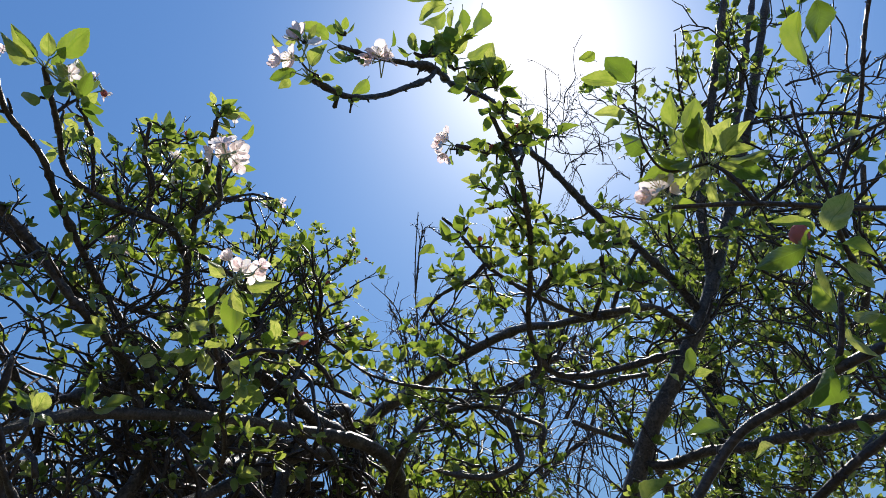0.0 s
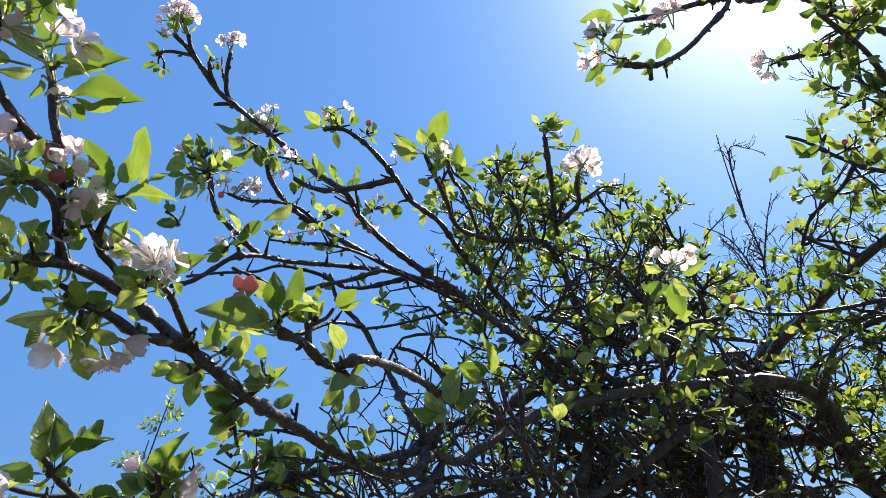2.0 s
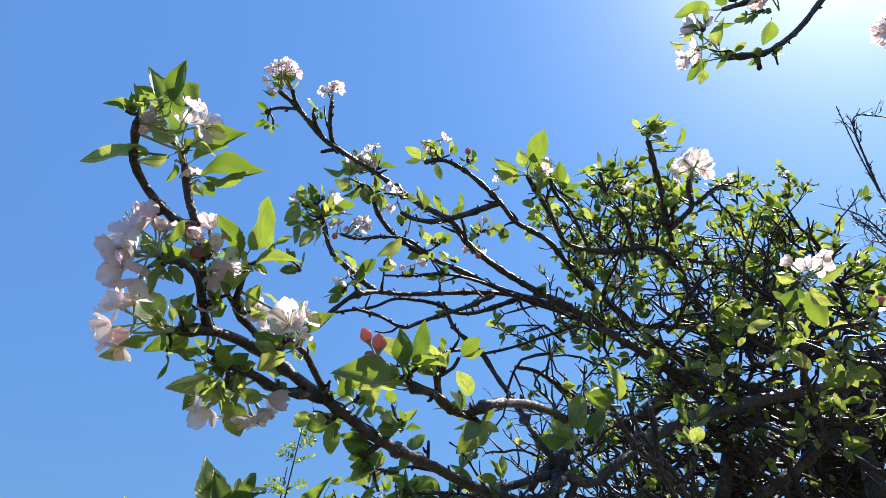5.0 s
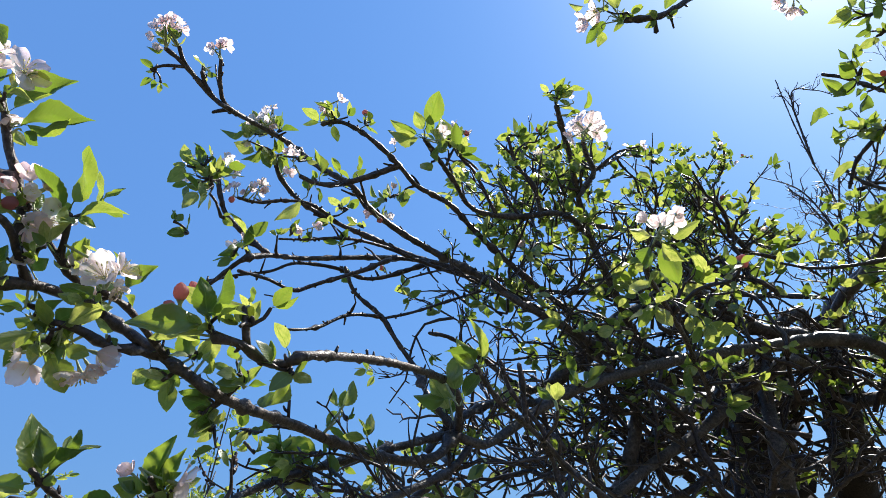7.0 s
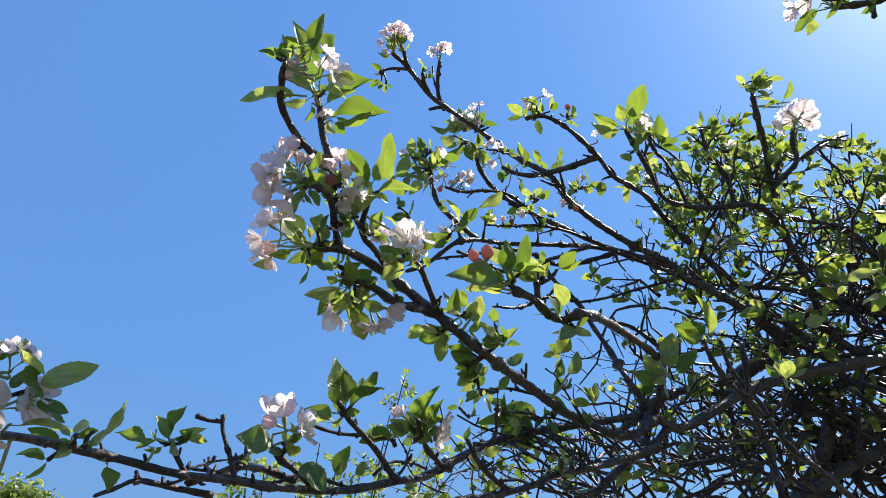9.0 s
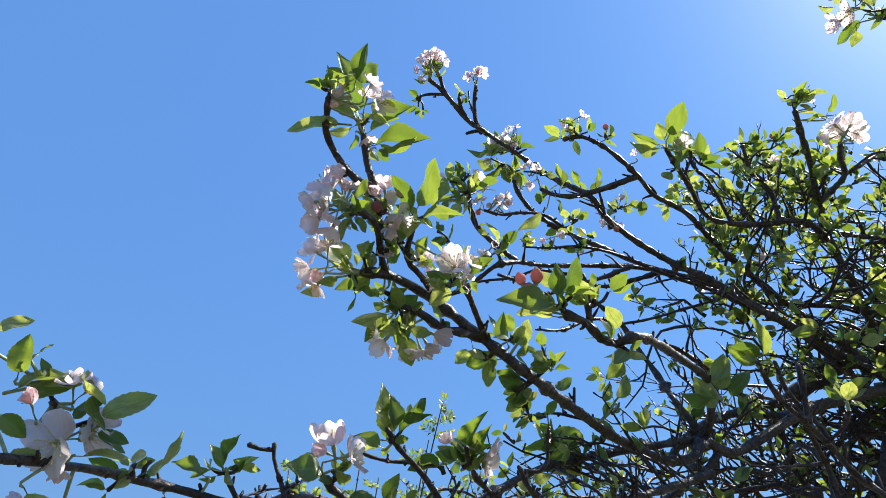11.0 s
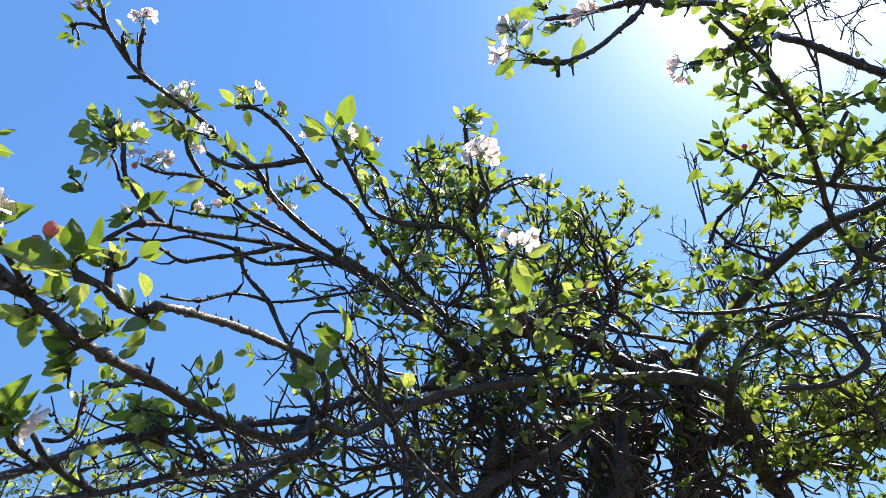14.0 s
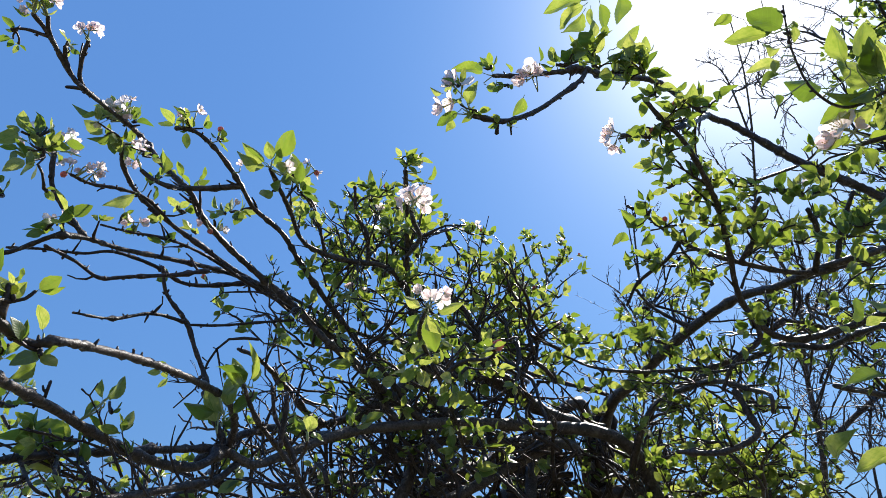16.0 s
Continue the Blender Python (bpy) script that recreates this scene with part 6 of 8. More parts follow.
leaf(near_tree, (0.634, 0.900, 2.513), (0.684, 0.858, 2.573), (-0.34, 0.62, 0.71), 0.84)
leaf(near_tree, (0.611, 0.900, 2.508), (0.591, 0.833, 2.555), (-0.30, 0.60, 0.74), 0.93)
leaf(near_tree, (0.511, 0.907, 2.541), (0.442, 0.905, 2.568), (0.11, 0.93, 0.36), 1.29)
leaf(near_tree, (0.584, 0.917, 2.525), (0.487, 0.907, 2.499), (-0.07, 0.99, -0.13), 0.61)
leaf(near_tree, (0.567, 0.922, 2.506), (0.482, 0.939, 2.503), (-0.01, 0.16, 0.99), 0.89)
leaf(near_tree, (0.593, 0.935, 2.509), (0.509, 0.931, 2.469), (0.00, 1.00, -0.09), 0.84)
leaf(near_tree, (0.612, 0.933, 2.498), (0.565, 0.960, 2.462), (-0.33, 0.51, 0.79), 0.92)
leaf(near_tree, (0.619, 0.932, 2.488), (0.626, 0.955, 2.430), (-0.21, 0.91, 0.35), 0.87)
leaf(near_tree, (0.638, 0.941, 2.503), (0.679, 0.967, 2.475), (-0.25, 0.86, 0.44), 0.93)
leaf(near_tree, (0.657, 0.933, 2.517), (0.744, 0.947, 2.512), (0.06, 0.03, 1.00), 0.89)
leaf(near_tree, (0.650, 0.923, 2.525), (0.744, 0.922, 2.534), (0.01, 1.00, 0.07), 0.71)
leaf(near_tree, (0.641, 0.909, 2.526), (0.706, 0.896, 2.542), (-0.18, 0.25, 0.95), 0.81)
leaf(near_tree, (0.596, 0.901, 2.514), (0.526, 0.885, 2.561), (-0.05, 0.96, 0.26), 1.14)
leaf(near_tree, (0.613, 0.902, 2.497), (0.580, 0.925, 2.473), (0.48, 0.86, 0.15), 1.22)
leaf(near_tree, (0.633, 0.914, 2.516), (0.679, 0.926, 2.501), (-0.09, 0.88, 0.47), 1.23)
leaf(near_tree, (0.626, 0.915, 2.543), (0.631, 0.888, 2.565), (0.88, 0.39, 0.28), 1.18)
leaf(near_tree, (0.583, 0.899, 2.509), (0.537, 0.919, 2.489), (0.40, 0.92, -0.02), 1.16)
leaf(near_tree, (0.542, 0.961, 2.437), (0.499, 0.990, 2.414), (0.57, 0.82, -0.02), 0.94)
leaf(near_tree, (0.545, 0.969, 2.441), (0.590, 0.972, 2.459), (-0.37, 0.30, 0.88), 0.91)
leaf(near_tree, (0.534, 0.955, 2.425), (0.553, 0.977, 2.384), (0.83, 0.25, 0.51), 0.98)
leaf(near_tree, (0.535, 0.965, 2.449), (0.481, 0.958, 2.439), (-0.20, 0.18, 0.96), 0.82)
leaf(near_tree, (0.528, 0.962, 2.424), (0.514, 0.987, 2.388), (-0.34, 0.70, 0.63), 0.91)
leaf(near_tree, (0.561, 0.481, 2.374), (0.553, 0.543, 2.309), (-0.19, 0.70, 0.69), 0.88)
leaf(near_tree, (0.580, 0.475, 2.383), (0.597, 0.519, 2.338), (0.91, 0.06, 0.41), 1.12)
leaf(near_tree, (0.369, 0.731, 2.589), (0.329, 0.710, 2.581), (-0.11, -0.16, 0.98), 1.25)
leaf(near_tree, (0.457, 0.800, 2.606), (0.394, 0.747, 2.626), (0.31, -0.03, 0.95), 1.31)
leaf(near_tree, (0.432, 0.788, 2.596), (0.347, 0.775, 2.599), (0.04, -0.03, 1.00), 0.82)
leaf(near_tree, (0.441, 0.798, 2.561), (0.398, 0.782, 2.553), (-0.38, 0.90, 0.22), 0.92)
leaf(near_tree, (0.436, 0.824, 2.540), (0.375, 0.813, 2.557), (0.26, 0.03, 0.96), 0.94)
leaf(near_tree, (0.431, 0.803, 2.538), (0.405, 0.803, 2.506), (-0.71, 0.41, 0.57), 1.15)
leaf(near_tree, (0.436, 0.843, 2.544), (0.379, 0.828, 2.520), (-0.39, 0.04, 0.92), 0.82)
leaf(near_tree, (0.466, 0.778, 2.593), (0.463, 0.807, 2.576), (0.77, 0.39, 0.50), 0.95)
leaf(near_tree, (0.428, 0.851, 2.492), (0.398, 0.843, 2.468), (-0.63, 0.40, 0.66), 1.19)
leaf(near_tree, (0.540, 0.864, 2.537), (0.531, 0.816, 2.606), (-0.39, 0.78, 0.49), 0.96)
leaf(near_tree, (0.560, 0.862, 2.542), (0.584, 0.825, 2.599), (0.71, 0.69, 0.15), 1.16)
leaf(near_tree, (0.353, 0.591, 1.821), (0.310, 0.598, 1.826))
leaf(near_tree, (0.344, 0.618, 1.758), (0.302, 0.627, 1.752))
leaf(near_tree, (0.376, 0.560, 1.873), (0.346, 0.564, 1.881))
leaf(near_tree, (0.363, 0.580, 1.840), (0.343, 0.580, 1.850))
leaf(near_tree, (0.359, 0.677, 1.921), (0.367, 0.660, 1.948))
leaf(near_tree, (0.353, 0.683, 1.914), (0.343, 0.680, 1.930))
leaf(near_tree, (0.365, 0.677, 1.918), (0.385, 0.664, 1.925))
leaf(near_tree, (0.303, 0.748, 1.792), (0.325, 0.729, 1.831))
leaf(near_tree, (0.405, 0.448, 1.933), (0.365, 0.480, 1.926))
leaf(near_tree, (0.408, 0.444, 1.935), (0.381, 0.439, 1.964))
leaf(near_tree, (0.408, 0.450, 1.928), (0.415, 0.472, 1.890))
leaf(near_tree, (0.412, 0.442, 1.934), (0.425, 0.410, 1.958))
leaf(near_tree, (0.404, 0.439, 1.944), (0.397, 0.455, 1.932))
leaf(near_tree, (0.419, 0.442, 1.927), (0.446, 0.431, 1.913))
leaf(near_tree, (0.423, 0.449, 1.914), (0.442, 0.452, 1.887))
leaf(near_tree, (0.501, 0.585, 1.943), (0.475, 0.577, 1.981))
leaf(near_tree, (0.505, 0.583, 1.941), (0.529, 0.569, 1.933))
leaf(near_tree, (0.502, 0.587, 1.937), (0.518, 0.598, 1.897))
leaf(near_tree, (0.493, 0.612, 1.904), (0.496, 0.684, 1.886))
leaf(near_tree, (0.439, 0.676, 1.838), (0.413, 0.690, 1.837))
leaf(near_tree, (0.509, 0.609, 1.889), (0.491, 0.627, 1.879))
# blossoms and buds
half_open(left_tree, (-0.561, -0.007, 2.116), (0.74, 0.02, 0.67), 0.037)
blossom(left_tree, (-0.605, 0.025, 2.146), (0.91, 0.42, -0.04), 0.053)
half_open(left_tree, (-0.579, -0.001, 2.111), (0.78, -0.31, 0.54), 0.038)
half_open(left_tree, (-0.590, -0.029, 2.101), (-0.20, -0.90, 0.39), 0.035)
half_open(left_tree, (-0.597, -0.028, 2.092), (-0.51, -0.83, -0.22), 0.024)
blossom(left_tree, (-0.633, 0.034, 2.104), (-0.09, 0.48, -0.87), 0.032)
blossom(left_tree, (-0.672, 0.010, 2.026), (-0.14, -0.95, 0.29), 0.060)
blossom(left_tree, (-0.657, -0.003, 1.984), (-0.62, -0.76, -0.21), 0.046)
blossom(left_tree, (-0.661, 0.010, 1.968), (-0.60, -0.62, -0.50), 0.055)
blossom(left_tree, (-0.654, 0.027, 1.960), (-0.39, 0.12, -0.91), 0.051)
half_open(left_tree, (-0.656, 0.022, 2.036), (0.17, -0.42, 0.89), 0.051)
blossom(left_tree, (-0.657, 0.039, 2.029), (0.75, -0.19, 0.64), 0.039)
blossom(left_tree, (-0.647, 0.012, 1.982), (-0.17, -0.89, -0.43), 0.044)
half_open(left_tree, (-0.635, 0.077, 2.039), (0.52, -0.49, 0.70), 0.050)
half_open(left_tree, (-0.628, 0.090, 2.032), (0.81, 0.24, 0.54), 0.042)
bud(left_tree, (-0.642, 0.082, 2.019), (-0.51, -0.43, -0.74), 0.012)
blossom(left_tree, (-0.637, 0.106, 2.004), (0.37, 0.72, -0.58), 0.058)
blossom(left_tree, (-0.641, 0.095, 1.994), (-0.19, 0.32, -0.93), 0.039)
blossom(left_tree, (-0.665, 0.018, 2.020), (0.12, -0.96, 0.27), 0.046)
blossom(left_tree, (-0.662, 0.018, 1.988), (-0.22, -0.94, -0.27), 0.05)
blossom(left_tree, (-0.654, 0.031, 1.975), (-0.47, -0.31, -0.82), 0.042)
half_open(left_tree, (-0.660, 0.034, 2.026), (0.63, -0.39, 0.67), 0.034)
half_open(left_tree, (-0.624, 0.065, 2.016), (0.63, -0.78, -0.05), 0.034)
half_open(left_tree, (-0.620, 0.073, 2.013), (0.96, 0.27, -0.02), 0.036)
bud(left_tree, (-0.625, 0.065, 1.998), (0.26, -0.65, -0.71), 0.017)
half_open(left_tree, (-0.625, 0.092, 1.988), (0.85, 0.50, -0.18), 0.042)
half_open(left_tree, (-0.633, 0.091, 1.982), (0.37, 0.53, -0.76), 0.036)
bud(left_tree, (-0.631, 0.051, 2.023), (0.63, -0.39, 0.67), 0.014)
blossom(left_tree, (-0.691, 0.030, 1.942), (-0.21, -0.90, 0.38), 0.050)
blossom(left_tree, (-0.675, 0.035, 1.944), (0.45, -0.45, 0.77), 0.037)
blossom(left_tree, (-0.715, 0.037, 1.930), (-0.56, -0.77, -0.31), 0.053)
blossom(left_tree, (-0.716, 0.051, 1.915), (-0.58, -0.05, -0.81), 0.041)
half_open(left_tree, (-0.706, 0.051, 1.927), (-0.27, -0.71, -0.65), 0.043)
blossom(left_tree, (-0.571, 0.156, 1.925), (0.63, -0.76, -0.15), 0.054)
blossom(left_tree, (-0.645, 0.179, 1.957), (-0.54, -0.79, -0.30), 0.053)
blossom(left_tree, (-0.559, 0.165, 1.931), (0.88, 0.39, 0.28), 0.042)
blossom(left_tree, (-0.568, 0.168, 1.918), (0.36, 0.52, -0.78), 0.034)
blossom(left_tree, (-0.652, 0.107, 1.956), (0.71, -0.66, 0.23), 0.038)
blossom(left_tree, (-0.643, 0.155, 1.970), (1.00, -0.09, -0.03), 0.039)
blossom(left_tree, (-0.706, 0.155, 1.875), (-0.66, -0.30, -0.69), 0.052)
blossom(left_tree, (-0.707, 0.144, 1.884), (-0.57, -0.81, -0.12), 0.042)
blossom(left_tree, (-0.696, 0.185, 1.874), (-0.30, 0.38, -0.88), 0.050)
blossom(left_tree, (-0.690, 0.201, 1.873), (-0.09, 0.58, -0.81), 0.051)
blossom(left_tree, (-0.672, 0.205, 1.892), (0.55, 0.79, -0.27), 0.053)
blossom(left_tree, (-0.682, 0.203, 1.881), (0.09, 0.70, -0.71), 0.043)
bud(left_tree, (-0.544, 0.238, 1.936), (0.16, -0.72, 0.68), 0.016)
bud(left_tree, (-0.461, 0.184, 1.876), (0.51, -0.40, 0.77), 0.016)
bud(left_tree, (-0.468, 0.180, 1.863), (-0.08, -0.97, 0.23), 0.011)
half_open(left_tree, (-0.766, 0.142, 1.745), (0.38, -0.52, 0.76), 0.075)
blossom(left_tree, (-0.758, 0.161, 1.737), (0.85, 0.48, 0.22), 0.056)
half_open(left_tree, (-0.775, 0.139, 1.737), (-0.21, -0.96, 0.19), 0.045)
blossom(left_tree, (-0.740, 0.363, 1.790), (0.48, 0.80, -0.36), 0.072)
half_open(left_tree, (-0.757, 0.314, 1.797), (-0.14, -0.88, 0.46), 0.039)
blossom(left_tree, (-0.662, -0.156, 1.641), (0.57, -0.53, -0.63), 0.057, 10)
blossom(left_tree, (-0.679, -0.133, 1.654), (0.73, 0.68, 0.09), 0.04)
half_open(left_tree, (-0.657, -0.164, 1.687), (0.55, -0.36, 0.75), 0.036)
half_open(left_tree, (-0.658, -0.152, 1.685), (0.81, 0.31, 0.50), 0.028)
half_open(left_tree, (-0.674, -0.130, 1.666), (0.67, 0.37, 0.65), 0.034)
blossom(left_tree, (-0.645, -0.187, 1.659), (0.78, -0.49, 0.39), 0.030, 74, PINK_PETAL_MESHES)
half_open(left_tree, (-0.676, -0.145, 1.624), (-0.22, 0.37, -0.90), 0.026)
blossom(left_tree, (-0.689, -0.155, 1.582), (0.60, -0.75, -0.27), 0.046)
blossom(left_tree, (-0.839, 0.210, 2.614), (-0.63, -0.46, 0.62), 0.031)
blossom(left_tree, (-0.822, 0.216, 2.623), (-0.04, -0.08, 1.00), 0.031)
blossom(left_tree, (-0.810, 0.232, 2.625), (0.16, 0.25, 0.96), 0.031)
blossom(left_tree, (-0.814, 0.244, 2.618), (0.28, 0.78, 0.56), 0.031)
half_open(left_tree, (-0.825, 0.226, 2.617), (0.04, -0.15, 0.99), 0.029)
blossom(left_tree, (-0.854, 0.212, 2.602), (-0.89, -0.40, 0.20), 0.027)
blossom(left_tree, (-0.857, 0.227, 2.594), (-0.97, -0.01, -0.24), 0.025)
blossom(left_tree, (-0.837, 0.222, 2.610), (-0.33, -0.31, 0.89), 0.027)
half_open(left_tree, (-0.823, 0.236, 2.615), (0.19, 0.18, 0.97), 0.027)
blossom(left_tree, (-0.813, 0.220, 2.628), (-0.04, -0.08, 1.00), 0.025)
blossom(left_tree, (-0.828, 0.212, 2.620), (-0.26, -0.33, 0.91), 0.025)
blossom(left_tree, (-0.782, 0.296, 2.585), (-0.52, -0.43, 0.74), 0.029)
blossom(left_tree, (-0.763, 0.312, 2.590), (0.29, 0.60, 0.74), 0.032)
half_open(left_tree, (-0.774, 0.305, 2.586), (0.04, -0.15, 0.99), 0.029)
blossom(left_tree, (-0.767, 0.302, 2.591), (0.04, -0.15, 0.99), 0.024)
blossom(left_tree, (-0.902, 0.475, 2.602), (-0.39, -0.38, 0.84), 0.042)
blossom(left_tree, (-0.883, 0.490, 2.607), (0.20, 0.41, 0.89), 0.037)
blossom(left_tree, (-0.920, 0.475, 2.588), (-0.91, -0.36, 0.23), 0.032)
blossom(left_tree, (-0.929, 0.487, 2.573), (-0.97, -0.01, -0.24), 0.030)
blossom(left_tree, (-0.901, 0.490, 2.594), (-0.16, 0.03, 0.99), 0.032)
blossom(left_tree, (-0.814, 0.526, 2.489), (-0.04, -0.08, 1.00), 0.028)
half_open(left_tree, (-0.836, 0.531, 2.467), (-0.99, -0.09, 0.06), 0.025)
blossom(left_tree, (-0.920, 0.455, 2.474), (0.26, 0.68, 0.68), 0.037)
blossom(left_tree, (-0.919, 0.439, 2.486), (0.19, 0.18, 0.97), 0.031)
blossom(left_tree, (-0.967, 0.386, 2.475), (-0.63, -0.46, 0.62), 0.032)
blossom(left_tree, (-0.949, 0.463, 2.442), (-0.11, 0.99, 0.06), 0.028)
blossom(left_tree, (-0.985, 0.398, 2.450), (-0.98, -0.19, -0.06), 0.031)
blossom(left_tree, (-0.982, 0.418, 2.440), (-0.92, 0.21, -0.33), 0.028)
half_open(left_tree, (-0.916, 0.503, 2.445), (-0.09, 0.44, 0.89), 0.032)
blossom(left_tree, (-0.908, 0.517, 2.442), (0.03, 0.98, 0.18), 0.032)
half_open(left_tree, (-0.928, 0.497, 2.438), (-0.97, -0.05, 0.22), 0.028)
blossom(left_tree, (-0.708, 0.520, 2.549), (-0.04, -0.08, 1.00), 0.027)
blossom(left_tree, (-0.720, 0.526, 2.538), (-0.04, -0.08, 1.00), 0.021)
bud(left_tree, (-0.657, 0.576, 2.540), (-0.04, -0.08, 1.00), 0.015)
blossom(left_tree, (-0.544, 0.682, 2.486), (-0.02, 0.33, 0.94), 0.034)
half_open(left_tree, (-0.557, 0.677, 2.484), (-0.04, -0.08, 1.00), 0.027)
blossom(left_tree, (-0.630, 0.633, 2.481), (-0.04, -0.08, 1.00), 0.021)
blossom(left_tree, (-0.388, 0.952, 2.711), (0.15, 0.74, 0.65), 0.035)
blossom(left_tree, (-0.380, 0.965, 2.702), (-0.04, -0.08, 1.00), 0.030)
blossom(left_tree, (-0.316, 0.813, 2.456), (-0.32, -0.40, 0.86), 0.057)
blossom(left_tree, (-0.296, 0.826, 2.448), (0.23, 0.56, 0.80), 0.061)
blossom(left_tree, (-0.315, 0.828, 2.440), (-0.34, 0.19, 0.92), 0.057)
blossom(left_tree, (-0.335, 0.823, 2.439), (-0.99, -0.12, -0.06), 0.045)
blossom(left_tree, (-0.293, 0.840, 2.433), (0.21, 0.94, 0.26), 0.041)
blossom(left_tree, (-0.372, 1.279, 2.715), (-0.04, -0.08, 1.00), 0.043)
blossom(left_tree, (-0.338, 1.272, 2.731), (-0.04, -0.08, 1.00), 0.028)
blossom(left_tree, (-0.725, 1.247, 2.575), (-0.39, -0.17, 0.90), 0.045)
blossom(left_tree, (-0.703, 1.267, 2.567), (0.30, 0.67, 0.68), 0.045)
blossom(left_tree, (-0.185, 0.651, 2.066), (-0.40, -0.27, 0.88), 0.031)
blossom(left_tree, (-0.172, 0.660, 2.061), (-0.29, 0.40, 0.87), 0.035)
blossom(left_tree, (-0.158, 0.667, 2.059), (0.35, 0.78, 0.52), 0.033)
blossom(left_tree, (-0.149, 0.663, 2.068), (0.38, 0.26, 0.89), 0.023)
blossom(left_tree, (-0.905, 0.452, 2.452), (0.43, 0.30, -0.85), 0.031)
half_open(left_tree, (-0.929, 0.439, 2.477), (-0.36, -0.79, 0.50), 0.032)
blossom(left_tree, (-0.859, 0.492, 2.586), (-0.08, -0.16, -0.98), 0.030)
half_open(left_tree, (-0.852, 0.488, 2.579), (-0.56, 0.50, -0.66), 0.034)
blossom(left_tree, (-0.848, 0.468, 2.587), (-0.52, -0.49, 0.70), 0.033)
blossom(left_tree, (-0.821, 0.466, 2.581), (0.44, -0.53, 0.73), 0.035)
half_open(left_tree, (-0.884, 0.555, 2.555), (-0.31, -0.48, 0.82), 0.031)
half_open(left_tree, (-0.861, 0.565, 2.551), (0.82, -0.17, 0.55), 0.034)
blossom(left_tree, (-0.863, 0.550, 2.547), (0.26, -0.70, 0.67), 0.031)
half_open(left_tree, (-0.902, 0.521, 2.441), (0.96, -0.00, -0.29), 0.031)
blossom(left_tree, (-0.902, 0.516, 2.451), (0.65, 0.24, 0.73), 0.037)
blossom(left_tree, (-0.925, 0.525, 2.471), (0.82, -0.44, 0.36), 0.030)
bud(left_tree, (-0.962, 0.488, 2.430), (-0.16, -0.15, -0.98), 0.015)
half_open(left_tree, (-0.942, 0.479, 2.446), (0.72, -0.50, 0.48), 0.033)
bud(left_tree, (-0.585, 0.821, 2.611), (0.14, 0.94, -0.30), 0.015)
blossom(left_tree, (-0.594, 0.793, 2.620), (-0.36, -0.83, 0.42), 0.030)
blossom(left_tree, (-0.590, 0.829, 2.621), (0.47, 0.71, -0.52), 0.036)
half_open(left_tree, (-0.850, 0.593, 2.349), (-0.49, -0.75, -0.45), 0.031)
half_open(left_tree, (-0.822, 0.603, 2.350), (0.98, 0.07, -0.20), 0.036)
half_open(left_tree, (-0.778, 0.712, 2.421), (-0.68, -0.59, 0.44), 0.031)
half_open(left_tree, (-0.784, 0.717, 2.425), (-0.70, -0.64, 0.31), 0.035)
bud(left_tree, (-0.762, 0.725, 2.403), (-0.28, 0.92, -0.27), 0.015)
half_open(left_tree, (-0.720, 0.521, 2.562), (-0.89, -0.44, -0.10), 0.035)
half_open(left_tree, (-0.681, 0.525, 2.553), (0.85, 0.44, 0.27), 0.038)
blossom(left_tree, (-0.949, 0.503, 2.318), (-0.97, -0.21, -0.14), 0.036)
half_open(left_tree, (-0.928, 0.512, 2.328), (0.96, -0.28, -0.06), 0.035)
half_open(left_tree, (-0.892, 0.575, 2.520), (0.87, -0.04, -0.49), 0.033)
bud(left_tree, (-0.927, 0.565, 2.551), (-0.09, -0.86, 0.51), 0.015)
bud(left_tree, (-0.125, 0.838, 2.065), (0.38, 0.68, 0.62), 0.023)
half_open(right_tree, (-0.211, 0.773, 2.721), (-0.37, -0.88, 0.31), 0.074)
blossom(right_tree, (-0.199, 0.803, 2.747), (0.43, -0.76, 0.49), 0.066)
half_open(right_tree, (-0.242, 0.794, 2.679), (-0.79, -0.35, -0.50), 0.064)
blossom(right_tree, (-0.219, 0.795, 2.690), (-0.54, -0.48, -0.69), 0.058)
blossom(right_tree, (-0.065, 0.926, 2.877), (-0.01, -1.00, -0.01), 0.082)
half_open(right_tree, (-0.088, 0.929, 2.868), (-0.52, -0.54, -0.66), 0.071)
blossom(right_tree, (-0.047, 0.927, 2.879), (0.90, -0.42, 0.06), 0.060)
blossom(right_tree, (0.095, 1.110, 2.795), (-0.67, -0.74, -0.05), 0.064)
blossom(right_tree, (0.092, 1.134, 2.769), (-0.44, 0.11, -0.89), 0.062)
blossom(right_tree, (0.083, 1.111, 2.779), (-0.81, -0.47, -0.35), 0.058)
blossom(near_tree, (0.518, 0.945, 2.466), (-0.79, -0.61, 0.11), 0.080)
half_open(near_tree, (0.497, 0.953, 2.454), (-0.94, -0.20, -0.29), 0.061)
half_open(near_tree, (0.538, 0.949, 2.462), (0.63, -0.72, 0.28), 0.055)
bud(near_tree, (0.420, 0.482, 1.970), (0.00, -0.09, 1.00), 0.021)
# tufts of leaves
tuft(left_tree, (-0.632, 0.020, 2.119), (0.55, -0.55, 0.63), 7, 0.036, 0)
tuft(left_tree, (-0.595, -0.043, 2.107), (0.34, -0.74, 0.58), 7, 0.036, 0)
tuft(left_tree, (-0.631, 0.040, 1.976), (-0.46, -0.76, -0.46), 6, 0.036, 0)
tuft(left_tree, (-0.642, 0.086, 2.010), (0.84, -0.25, 0.48), 6, 0.036, 0)
tuft(left_tree, (-0.622, 0.121, 2.006), (0.72, -0.39, 0.58), 5, 0.045, 0)
